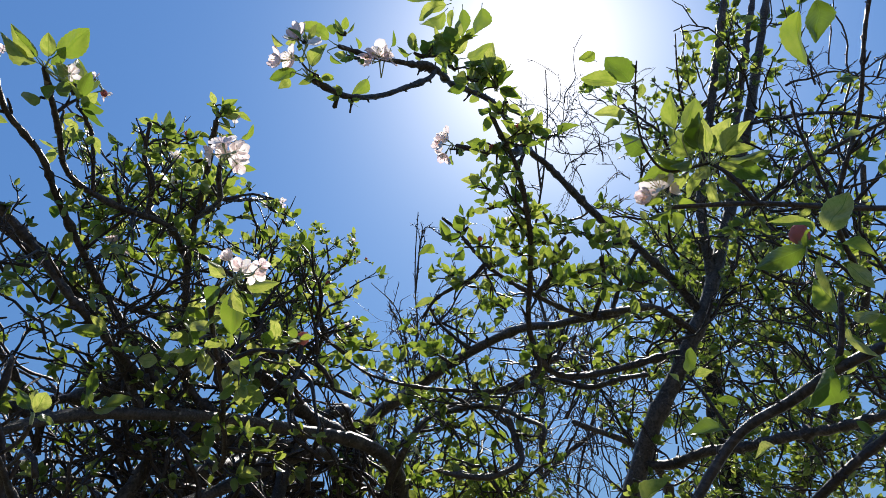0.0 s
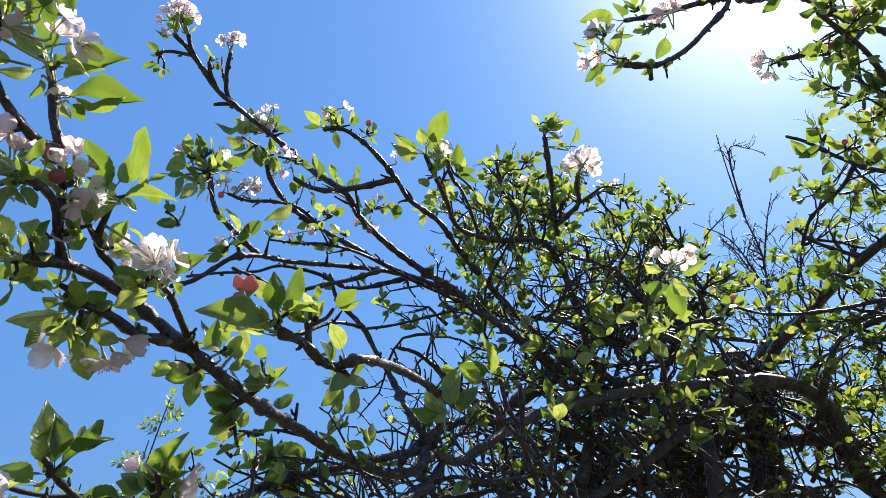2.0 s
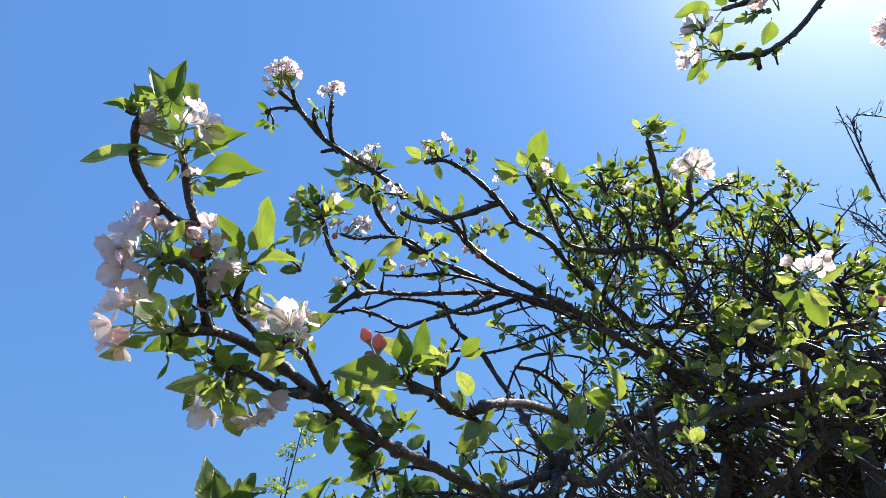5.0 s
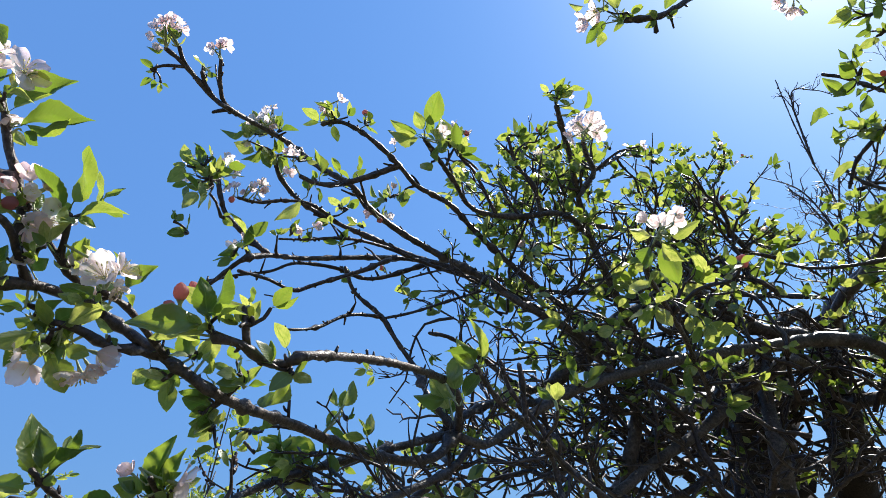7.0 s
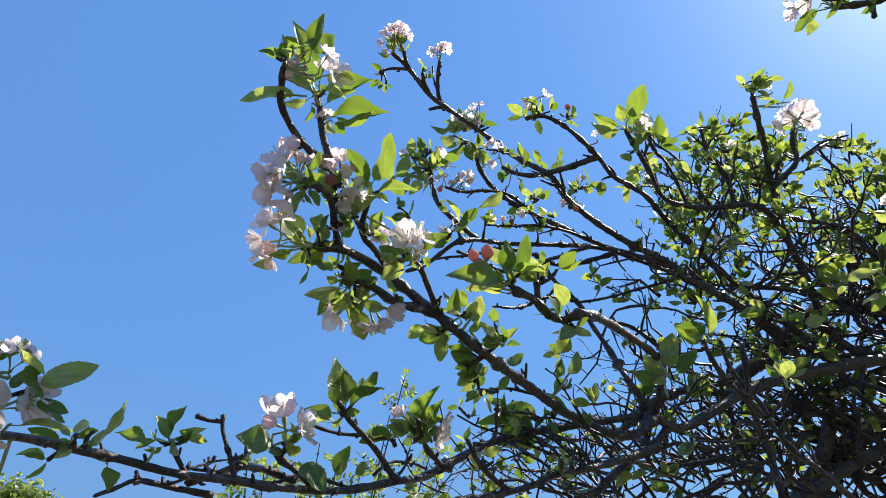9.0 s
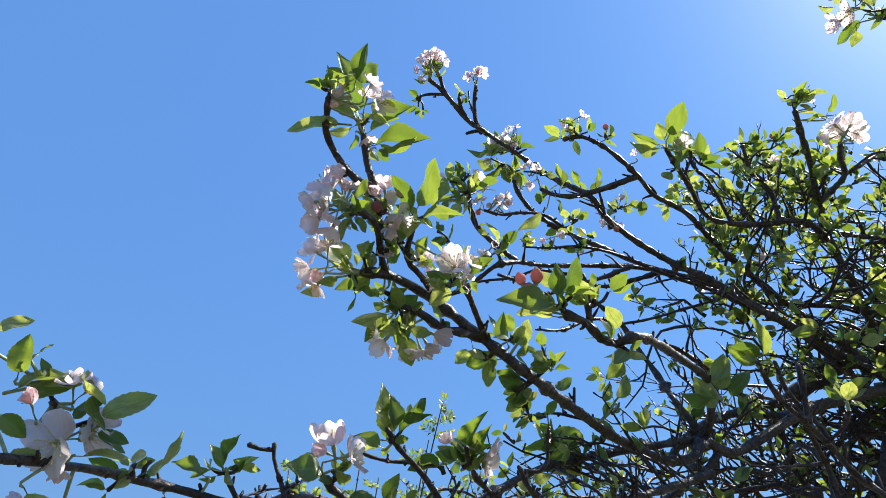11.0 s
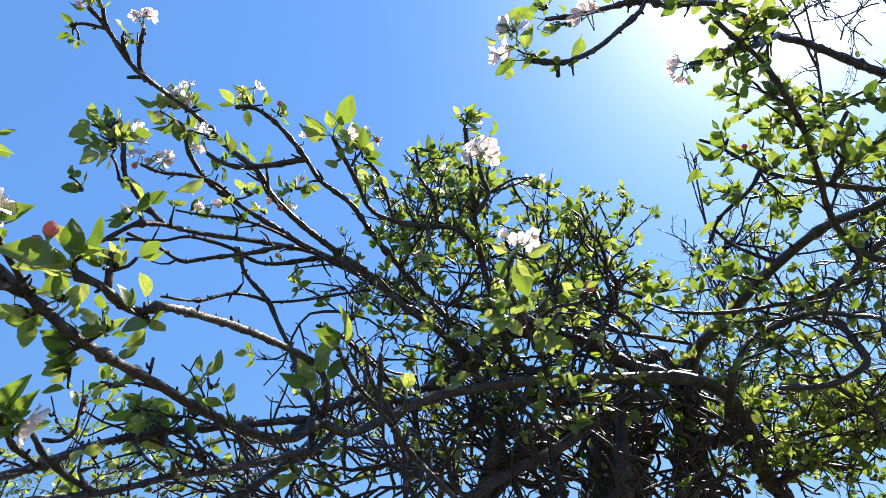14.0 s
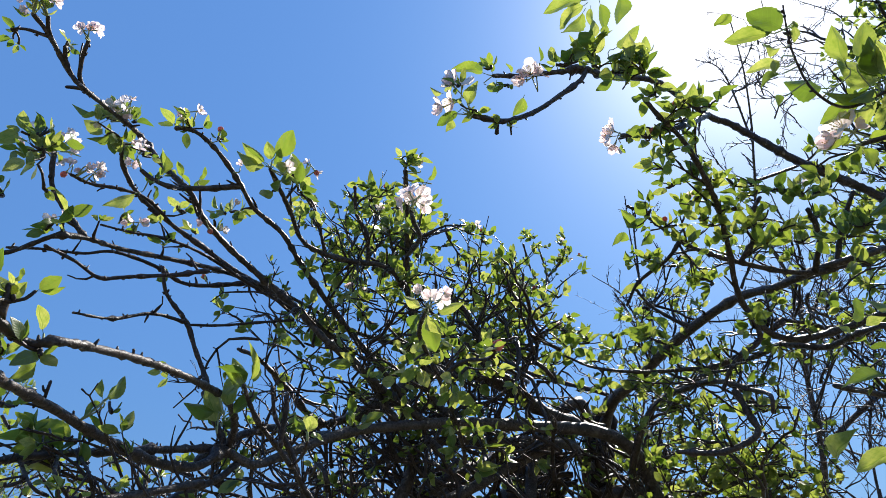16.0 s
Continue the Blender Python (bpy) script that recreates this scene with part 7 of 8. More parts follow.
tuft(left_tree, (-0.669, 0.098, 1.932), (-0.43, -0.83, -0.37), 7, 0.036, 0)
tuft(left_tree, (-0.681, 0.081, 1.928), (-0.47, -0.82, -0.32), 5, 0.045, 0)
tuft(left_tree, (-0.643, 0.105, 1.962), (0.61, -0.48, 0.64), 7, 0.036, 0)
tuft(left_tree, (-0.654, 0.138, 1.967), (0.84, -0.25, 0.48), 7, 0.036, 0)
tuft(left_tree, (-0.582, 0.161, 1.908), (0.63, -0.61, 0.49), 6, 0.036, 0)
tuft(left_tree, (-0.682, 0.139, 1.923), (-0.31, -0.17, -0.94), 9, 0.036, 0)
tuft(left_tree, (-0.683, 0.158, 1.898), (-0.27, 0.04, -0.96), 8, 0.036, 0)
tuft(left_tree, (-0.674, 0.163, 1.909), (0.31, 0.43, -0.85), 6, 0.036, 0)
tuft(left_tree, (-0.454, 0.215, 1.846), (-0.06, -0.99, 0.14), 6, 0.036, 0)
tuft(left_tree, (-0.439, 0.248, 1.859), (0.55, -0.55, 0.63), 6, 0.036, 0)
tuft(left_tree, (-0.446, 0.302, 1.832), (-0.04, 0.15, -0.99), 6, 0.036, 0)
tuft(left_tree, (-0.618, 0.293, 1.898), (0.72, -0.39, 0.58), 7, 0.036, 0)
tuft(left_tree, (-0.631, 0.335, 1.852), (-0.35, -0.83, -0.44), 8, 0.036, 0)
tuft(left_tree, (-0.639, 0.343, 1.833), (-0.42, -0.41, -0.81), 7, 0.036, 0)
tuft(left_tree, (-0.601, 0.351, 1.878), (0.77, -0.29, 0.57), 7, 0.036, 0)
tuft(left_tree, (-0.749, 0.212, 1.766), (0.60, -0.59, 0.54), 5, 0.045, 0)
tuft(left_tree, (-0.780, 0.160, 1.710), (0.63, -0.61, 0.49), 6, 0.036, 0)
tuft(left_tree, (-0.773, 0.353, 1.776), (0.42, -0.76, 0.50), 8, 0.036, 0)
tuft(left_tree, (-0.762, 0.369, 1.782), (0.80, -0.27, 0.53), 6, 0.036, 0)
tuft(left_tree, (-0.751, 0.019, 1.677), (0.65, -0.48, 0.58), 7, 0.036, 0)
tuft(left_tree, (-0.728, -0.078, 1.645), (0.58, -0.57, 0.58), 7, 0.036, 0)
tuft(left_tree, (-0.646, 0.279, 1.877), (-0.46, -0.67, -0.58), 4, 0.045, 0)
tuft(left_tree, (-0.753, 0.467, 1.885), (-0.04, 0.15, -0.99), 6, 0.036, 0)
tuft(left_tree, (-0.888, 0.245, 2.563), (-0.60, -0.71, -0.38), 6, 0.039, 0)
tuft(left_tree, (-0.835, 0.311, 2.574), (0.53, -0.42, 0.74), 6, 0.039, 0)
tuft(left_tree, (-0.903, 0.501, 2.585), (0.52, -0.53, 0.67), 14, 0.059, 0)
tuft(left_tree, (-0.915, 0.514, 2.567), (-0.34, 0.27, -0.90), 14, 0.056, 0)
tuft(left_tree, (-0.909, 0.537, 2.557), (-0.27, 0.34, -0.90), 9, 0.049, 0)
tuft(left_tree, (-0.876, 0.521, 2.593), (0.80, -0.04, 0.61), 3, 0.049, 0)
tuft(left_tree, (-0.813, 0.539, 2.480), (0.33, -0.63, 0.70), 3, 0.040, 0)
tuft(left_tree, (-0.876, 0.390, 2.376), (0.40, -0.56, 0.72), 19, 0.057, 0)
tuft(left_tree, (-0.878, 0.400, 2.368), (-0.47, -0.88, -0.08), 12, 0.051, 0)
tuft(left_tree, (-0.873, 0.370, 2.392), (0.23, -0.74, 0.64), 9, 0.049, 0)
tuft(left_tree, (-0.946, 0.405, 2.294), (-0.59, -0.58, -0.56), 8, 0.043, 0)
tuft(left_tree, (-0.896, 0.437, 2.323), (0.65, 0.72, -0.25), 2, 0.043, 0)
tuft(left_tree, (-0.900, 0.485, 2.278), (-0.42, -0.91, 0.02), 8, 0.051, 0)
tuft(left_tree, (-0.881, 0.491, 2.294), (0.59, -0.34, 0.74), 2, 0.071, 0)
tuft(left_tree, (-1.006, 0.676, 2.458), (0.80, -0.20, 0.56), 5, 0.037, 1)
tuft(left_tree, (-0.899, 0.726, 2.511), (0.47, -0.49, 0.73), 5, 0.037, 0)
tuft(left_tree, (-0.878, 0.785, 2.472), (0.23, -0.74, 0.64), 5, 0.037, 0)
tuft(left_tree, (-0.838, 0.803, 2.488), (0.91, 0.05, 0.42), 5, 0.042, 1)
tuft(left_tree, (-0.810, 0.792, 2.520), (0.33, -0.63, 0.70), 5, 0.042, 0)
tuft(left_tree, (-0.881, 0.862, 2.385), (0.33, -0.63, 0.70), 3, 0.032, 1)
tuft(left_tree, (-0.709, 0.544, 2.531), (0.47, -0.49, 0.73), 9, 0.055, 0)
tuft(left_tree, (-0.716, 0.543, 2.527), (-0.64, -0.56, -0.53), 3, 0.040, 0)
tuft(left_tree, (-0.669, 0.586, 2.525), (0.66, -0.24, 0.71), 6, 0.037, 0)
tuft(left_tree, (-0.561, 0.727, 2.489), (0.64, -0.26, 0.73), 9, 0.062, 0)
tuft(left_tree, (-0.555, 0.746, 2.474), (0.85, 0.46, 0.27), 6, 0.062, 0)
tuft(left_tree, (-0.601, 0.722, 2.471), (-0.59, -0.70, -0.42), 3, 0.055, 0)
tuft(left_tree, (-0.417, 0.956, 2.699), (0.26, -0.69, 0.68), 11, 0.052, 0)
tuft(left_tree, (-0.419, 0.939, 2.715), (-0.47, -0.88, -0.00), 5, 0.044, 0)
tuft(left_tree, (-0.540, 0.977, 2.682), (0.33, -0.63, 0.70), 8, 0.034, 0)
tuft(left_tree, (-0.492, 1.004, 2.675), (0.33, -0.63, 0.70), 9, 0.040, 1)
tuft(left_tree, (-0.578, 1.005, 2.637), (0.33, -0.63, 0.70), 9, 0.037, 0)
tuft(left_tree, (-0.527, 1.032, 2.632), (0.33, -0.63, 0.70), 9, 0.042, 1)
tuft(left_tree, (-0.478, 1.040, 2.643), (0.33, -0.63, 0.70), 11, 0.042, 0)
tuft(left_tree, (-0.501, 1.078, 2.591), (0.33, -0.63, 0.70), 8, 0.037, 0)
tuft(left_tree, (-0.437, 1.073, 2.621), (0.33, -0.63, 0.70), 7, 0.040, 0)
tuft(left_tree, (-0.566, 1.050, 2.593), (0.33, -0.63, 0.70), 8, 0.034, 0)
tuft(left_tree, (-0.454, 1.132, 2.544), (0.33, -0.63, 0.70), 7, 0.037, 0)
tuft(left_tree, (-0.536, 1.004, 2.657), (0.33, -0.63, 0.70), 7, 0.034, 0)
tuft(left_tree, (-0.511, 1.052, 2.616), (0.33, -0.63, 0.70), 7, 0.034, 0)
tuft(left_tree, (-0.507, 1.104, 2.556), (0.33, -0.63, 0.70), 7, 0.034, 0)
tuft(left_tree, (-0.555, 1.087, 2.555), (0.33, -0.63, 0.70), 7, 0.034, 0)
tuft(left_tree, (-0.355, 1.245, 2.681), (0.33, -0.63, 0.70), 8, 0.037, 0)
tuft(left_tree, (-0.405, 1.207, 2.711), (0.33, -0.63, 0.70), 5, 0.034, 0)
tuft(left_tree, (-0.407, 1.287, 2.611), (0.33, -0.63, 0.70), 8, 0.037, 0)
tuft(left_tree, (-0.428, 1.247, 2.655), (0.33, -0.63, 0.70), 8, 0.037, 0)
tuft(left_tree, (-0.723, 1.259, 2.561), (-0.43, 0.22, -0.87), 7, 0.049, 0)
tuft(left_tree, (-0.751, 1.225, 2.582), (-0.74, -0.66, -0.10), 3, 0.043, 0)
tuft(left_tree, (-0.140, 0.836, 2.060), (-0.08, -0.90, 0.43), 9, 0.039, 0)
tuft(left_tree, (-0.183, 0.839, 2.033), (0.21, 0.46, -0.86), 8, 0.043, 0)
tuft(left_tree, (-0.211, 0.804, 2.078), (0.23, -0.69, 0.69), 8, 0.043, 0)
tuft(left_tree, (-0.451, 2.333, 3.504), (0.15, -0.73, 0.67), 11, 0.041, 0)
tuft(left_tree, (-0.507, 2.320, 3.504), (-0.39, -0.85, 0.35), 7, 0.038, 0)
tuft(left_tree, (-0.336, 2.385, 3.468), (0.55, -0.47, 0.69), 9, 0.041, 1)
tuft(left_tree, (-0.324, 2.423, 3.421), (0.95, 0.31, 0.09), 5, 0.038, 1)
tuft(left_tree, (-0.418, 2.372, 3.464), (0.23, -0.69, 0.69), 5, 0.036, 0)
tuft(left_tree, (-0.361, 1.299, 2.732), (0.40, -0.59, 0.70), 9, 0.040, 1)
tuft(left_tree, (-0.345, 1.318, 2.716), (0.93, -0.02, 0.36), 8, 0.037, 0)
tuft(left_tree, (-0.560, 1.267, 2.674), (0.23, -0.69, 0.69), 8, 0.040, 0)
tuft(left_tree, (-0.600, 1.209, 2.716), (0.23, -0.69, 0.69), 9, 0.040, 1)
tuft(left_tree, (-0.493, 1.314, 2.654), (0.23, -0.69, 0.69), 8, 0.037, 0)
tuft(left_tree, (-0.382, 1.075, 2.291), (0.26, -0.64, 0.72), 9, 0.061, 0)
tuft(left_tree, (-0.370, 1.113, 2.234), (0.26, -0.64, 0.72), 8, 0.061, 0)
tuft(left_tree, (-0.293, 1.138, 2.232), (0.26, -0.64, 0.72), 9, 0.055, 0)
tuft(left_tree, (-0.267, 1.171, 2.183), (0.26, -0.64, 0.72), 8, 0.055, 0)
tuft(left_tree, (-0.448, 1.084, 2.234), (0.26, -0.64, 0.72), 8, 0.049, 0)
tuft(left_tree, (-0.446, 1.116, 2.178), (0.26, -0.64, 0.72), 6, 0.052, 0)
tuft(left_tree, (-0.288, 1.494, 2.535), (0.26, -0.64, 0.72), 8, 0.043, 0)
tuft(left_tree, (-0.236, 1.512, 2.523), (0.26, -0.64, 0.72), 8, 0.043, 0)
tuft(left_tree, (-0.207, 1.495, 2.557), (0.26, -0.64, 0.72), 8, 0.037, 0)
tuft(left_tree, (-0.178, 1.538, 2.494), (0.26, -0.64, 0.72), 8, 0.040, 1)
tuft(left_tree, (-0.128, 1.551, 2.481), (0.26, -0.64, 0.72), 8, 0.043, 0)
tuft(left_tree, (-0.311, 1.411, 2.651), (0.26, -0.64, 0.72), 8, 0.037, 0)
tuft(left_tree, (-0.343, 1.333, 2.740), (0.26, -0.64, 0.72), 8, 0.037, 1)
tuft(left_tree, (-0.159, 1.621, 2.337), (0.26, -0.64, 0.72), 7, 0.043, 0)
tuft(left_tree, (-0.323, 1.610, 2.301), (0.26, -0.64, 0.72), 7, 0.043, 0)
tuft(left_tree, (-0.511, 1.564, 2.288), (0.26, -0.64, 0.72), 5, 0.037, 0)
tuft(left_tree, (-0.236, 1.589, 2.383), (0.26, -0.64, 0.72), 7, 0.037, 0)
tuft(left_tree, (-0.094, 1.629, 2.335), (0.26, -0.64, 0.72), 7, 0.046, 0)
tuft(left_tree, (-0.742, 1.045, 2.350), (0.26, -0.64, 0.72), 5, 0.051, 0)
tuft(left_tree, (-0.648, 1.115, 2.333), (0.26, -0.64, 0.72), 11, 0.057, 0)
tuft(left_tree, (-0.707, 1.101, 2.299), (0.26, -0.64, 0.72), 8, 0.054, 0)
tuft(left_tree, (-0.600, 1.120, 2.366), (0.26, -0.64, 0.72), 7, 0.047, 0)
tuft(left_tree, (-0.817, 0.812, 2.545), (0.26, -0.64, 0.72), 8, 0.047, 1)
tuft(left_tree, (-0.909, 0.750, 2.516), (0.26, -0.64, 0.72), 7, 0.047, 0)
tuft(left_tree, (-0.944, 0.666, 2.550), (0.26, -0.64, 0.72), 5, 0.044, 0)
tuft(left_tree, (-0.219, 1.810, 2.581), (0.23, -0.69, 0.69), 12, 0.066, 1)
tuft(left_tree, (-0.148, 1.815, 2.591), (0.23, -0.69, 0.69), 11, 0.066, 0)
tuft(left_tree, (-0.283, 1.818, 2.544), (0.23, -0.69, 0.69), 9, 0.060, 0)
tuft(left_tree, (-0.267, 1.717, 2.720), (0.23, -0.69, 0.69), 8, 0.056, 0)
tuft(left_tree, (-0.342, 1.680, 2.749), (0.23, -0.69, 0.69), 9, 0.056, 1)
tuft(left_tree, (-0.221, 1.721, 2.726), (0.23, -0.69, 0.69), 7, 0.056, 0)
tuft(left_tree, (-0.608, 1.499, 2.278), (0.40, -0.59, 0.70), 7, 0.049, 0)
tuft(left_tree, (-0.504, 1.549, 2.262), (0.41, -0.61, 0.68), 7, 0.052, 0)
tuft(left_tree, (-0.512, 1.558, 2.234), (-0.18, 0.45, -0.88), 3, 0.049, 0)
tuft(left_tree, (-0.514, 1.032, 2.040), (0.61, -0.39, 0.69), 8, 0.063, 0)
tuft(left_tree, (-0.262, 1.136, 2.010), (0.76, -0.26, 0.60), 6, 0.051, 0)
tuft(left_tree, (-0.475, 1.006, 2.131), (0.42, -0.53, 0.74), 6, 0.057, 0)
tuft(left_tree, (-0.215, 1.138, 2.033), (-0.26, 0.33, -0.91), 3, 0.048, 0)
tuft(left_tree, (-0.783, 0.593, 1.862), (-0.53, -0.48, -0.70), 3, 0.040, 0)
tuft(left_tree, (-0.758, 0.608, 1.876), (0.33, -0.63, 0.70), 3, 0.040, 0)
tuft(left_tree, (-0.807, 0.562, 1.878), (-0.34, -0.94, 0.05), 3, 0.040, 0)
tuft(left_tree, (-0.717, 0.619, 1.926), (0.33, -0.63, 0.70), 3, 0.038, 0)
tuft(left_tree, (-0.743, 0.619, 1.882), (0.33, -0.63, 0.70), 3, 0.038, 0)
tuft(left_tree, (-0.955, 0.653, 1.836), (0.33, -0.63, 0.70), 3, 0.044, 0)
tuft(left_tree, (-0.874, 0.723, 1.862), (0.33, -0.63, 0.70), 3, 0.044, 0)
tuft(left_tree, (-0.953, 0.614, 1.924), (0.33, -0.63, 0.70), 3, 0.041, 0)
tuft(left_tree, (-0.827, 0.765, 1.855), (0.33, -0.63, 0.70), 3, 0.044, 0)
tuft(right_tree, (0.055, 0.812, 2.725), (0.07, -0.74, 0.67), 7, 0.053, 0)
tuft(right_tree, (0.104, 0.816, 2.726), (0.07, -0.74, 0.67), 9, 0.058, 0)
tuft(right_tree, (0.110, 0.838, 2.710), (0.73, -0.40, 0.55), 7, 0.053, 0)
tuft(right_tree, (0.198, 0.870, 2.688), (0.42, -0.58, 0.69), 10, 0.063, 0)
tuft(right_tree, (0.161, 0.875, 2.683), (0.07, -0.74, 0.67), 7, 0.058, 0)
tuft(right_tree, (0.216, 0.892, 2.669), (0.96, -0.03, 0.29), 6, 0.053, 0)
tuft(right_tree, (0.310, 0.946, 2.615), (0.07, -0.74, 0.67), 7, 0.047, 0)
tuft(right_tree, (0.237, 0.942, 2.624), (0.07, -0.74, 0.67), 7, 0.053, 1)
tuft(right_tree, (0.208, 0.960, 2.608), (-0.45, 0.27, -0.85), 9, 0.053, 0)
tuft(right_tree, (0.202, 1.135, 2.644), (-0.78, -0.22, -0.59), 9, 0.055, 0)
tuft(right_tree, (0.264, 1.162, 2.611), (0.07, -0.74, 0.67), 9, 0.055, 1)
tuft(right_tree, (0.287, 1.147, 2.626), (0.07, -0.74, 0.67), 7, 0.050, 0)
tuft(right_tree, (0.134, 1.201, 2.565), (-0.50, -0.81, 0.31), 9, 0.055, 0)
tuft(right_tree, (0.174, 1.221, 2.542), (0.07, -0.74, 0.67), 9, 0.055, 1)
tuft(right_tree, (0.251, 1.222, 2.539), (0.07, -0.74, 0.67), 9, 0.055, 0)
tuft(right_tree, (0.338, 1.179, 2.583), (0.79, -0.36, 0.49), 7, 0.050, 0)
tuft(right_tree, (0.375, 1.195, 2.559), (0.07, -0.74, 0.67), 9, 0.055, 0)
tuft(right_tree, (0.468, 1.199, 2.533), (0.07, -0.74, 0.67), 9, 0.057, 1)
tuft(right_tree, (0.489, 1.199, 2.527), (0.07, -0.74, 0.67), 4, 0.055, 0)
tuft(right_tree, (0.209, 1.251, 2.503), (0.07, -0.74, 0.67), 10, 0.055, 0)
tuft(right_tree, (0.355, 1.239, 2.505), (0.07, -0.74, 0.67), 9, 0.055, 0)
tuft(right_tree, (0.408, 1.249, 2.482), (0.07, -0.74, 0.67), 7, 0.050, 0)
tuft(right_tree, (0.112, 1.385, 2.570), (0.07, -0.74, 0.67), 10, 0.054, 0)
tuft(right_tree, (0.178, 1.403, 2.547), (0.07, -0.74, 0.67), 9, 0.054, 1)
tuft(right_tree, (0.250, 1.435, 2.498), (0.07, -0.74, 0.67), 10, 0.054, 0)
tuft(right_tree, (0.383, 1.393, 2.544), (0.07, -0.74, 0.67), 10, 0.060, 1)
tuft(right_tree, (0.470, 1.386, 2.534), (0.07, -0.74, 0.67), 10, 0.060, 0)
tuft(right_tree, (0.562, 1.376, 2.519), (0.07, -0.74, 0.67), 10, 0.060, 0)
tuft(right_tree, (0.591, 1.411, 2.454), (0.07, -0.74, 0.67), 9, 0.054, 0)
tuft(right_tree, (0.070, 1.492, 2.395), (0.07, -0.74, 0.67), 10, 0.060, 0)
tuft(right_tree, (0.109, 1.504, 2.378), (0.07, -0.74, 0.67), 7, 0.060, 0)
tuft(right_tree, (0.162, 1.529, 2.332), (0.07, -0.74, 0.67), 6, 0.054, 0)
tuft(right_tree, (0.553, 1.303, 2.622), (0.07, -0.74, 0.67), 7, 0.060, 0)
tuft(right_tree, (0.599, 1.359, 2.530), (0.07, -0.74, 0.67), 9, 0.060, 0)
tuft(right_tree, (-0.032, 1.580, 2.424), (0.07, -0.74, 0.67), 10, 0.052, 0)
tuft(right_tree, (-0.008, 1.633, 2.324), (0.07, -0.74, 0.67), 10, 0.057, 0)
tuft(right_tree, (-0.109, 1.644, 2.267), (0.07, -0.74, 0.67), 6, 0.049, 0)
tuft(right_tree, (0.129, 1.667, 2.271), (0.07, -0.74, 0.67), 10, 0.057, 0)
tuft(right_tree, (0.185, 1.671, 2.266), (0.07, -0.74, 0.67), 9, 0.052, 0)
tuft(right_tree, (0.302, 1.678, 2.238), (0.07, -0.74, 0.67), 7, 0.057, 0)
tuft(right_tree, (-0.027, 1.672, 2.228), (0.07, -0.74, 0.67), 9, 0.052, 0)
tuft(right_tree, (0.150, 1.706, 2.174), (0.07, -0.74, 0.67), 9, 0.052, 0)
tuft(right_tree, (-0.113, 0.767, 2.726), (0.07, -0.74, 0.67), 6, 0.037, 0)
tuft(right_tree, (-0.087, 0.806, 2.704), (-0.15, 0.46, -0.87), 6, 0.033, 0)
tuft(right_tree, (-0.175, 0.819, 2.669), (-0.35, 0.32, -0.88), 7, 0.041, 0)
tuft(right_tree, (-0.188, 0.768, 2.704), (-0.72, -0.68, 0.12), 6, 0.041, 0)
tuft(right_tree, (0.041, 0.816, 2.720), (0.07, -0.74, 0.67), 9, 0.045, 0)
tuft(right_tree, (0.111, 0.794, 2.744), (0.07, -0.74, 0.67), 10, 0.049, 0)
tuft(right_tree, (0.136, 0.854, 2.699), (0.07, -0.74, 0.67), 9, 0.045, 0)
tuft(right_tree, (0.193, 0.845, 2.708), (0.07, -0.74, 0.67), 10, 0.049, 0)
tuft(right_tree, (0.211, 0.908, 2.655), (0.07, -0.74, 0.67), 10, 0.045, 0)
tuft(right_tree, (0.233, 0.955, 2.612), (0.07, -0.74, 0.67), 10, 0.043, 0)
tuft(right_tree, (0.274, 0.940, 2.624), (0.07, -0.74, 0.67), 7, 0.041, 0)
tuft(right_tree, (0.181, 0.972, 2.596), (0.07, -0.74, 0.67), 9, 0.043, 1)
tuft(right_tree, (0.210, 1.002, 2.566), (0.07, -0.74, 0.67), 10, 0.043, 0)
tuft(right_tree, (0.263, 1.144, 2.631), (0.07, -0.74, 0.67), 10, 0.044, 0)
tuft(right_tree, (0.292, 1.179, 2.589), (0.07, -0.74, 0.67), 10, 0.042, 0)
tuft(right_tree, (0.237, 1.196, 2.572), (0.07, -0.74, 0.67), 9, 0.042, 1)
tuft(right_tree, (0.275, 1.233, 2.523), (0.07, -0.74, 0.67), 10, 0.042, 0)
tuft(right_tree, (0.330, 1.214, 2.541), (0.07, -0.74, 0.67), 9, 0.042, 0)
tuft(right_tree, (0.206, 1.163, 2.612), (0.07, -0.74, 0.67), 9, 0.040, 0)
tuft(right_tree, (0.380, 1.232, 2.510), (0.07, -0.74, 0.67), 9, 0.042, 0)
tuft(right_tree, (0.437, 1.194, 2.547), (0.07, -0.74, 0.67), 9, 0.042, 0)
tuft(right_tree, (0.303, 1.251, 2.495), (0.07, -0.74, 0.67), 9, 0.040, 0)
tuft(left_tree, (-0.535, 2.459, 3.643), (0.07, -0.74, 0.67), 8, 0.046, 0)
tuft(left_tree, (-0.508, 2.514, 3.584), (0.07, -0.74, 0.67), 7, 0.046, 0)
tuft(left_tree, (-0.410, 2.582, 3.526), (0.07, -0.74, 0.67), 8, 0.051, 1)
tuft(left_tree, (-0.339, 2.579, 3.550), (0.07, -0.74, 0.67), 8, 0.051, 1)
tuft(left_tree, (-0.345, 2.527, 3.617), (0.07, -0.74, 0.67), 7, 0.046, 0)
tuft(left_tree, (-0.471, 2.583, 3.505), (0.07, -0.74, 0.67), 8, 0.051, 0)
tuft(left_tree, (-0.281, 2.602, 3.534), (0.07, -0.74, 0.67), 5, 0.046, 1)
tuft(left_tree, (-0.388, 1.430, 2.702), (0.07, -0.74, 0.67), 9, 0.051, 0)
tuft(left_tree, (-0.317, 1.492, 2.652), (0.07, -0.74, 0.67), 9, 0.051, 0)
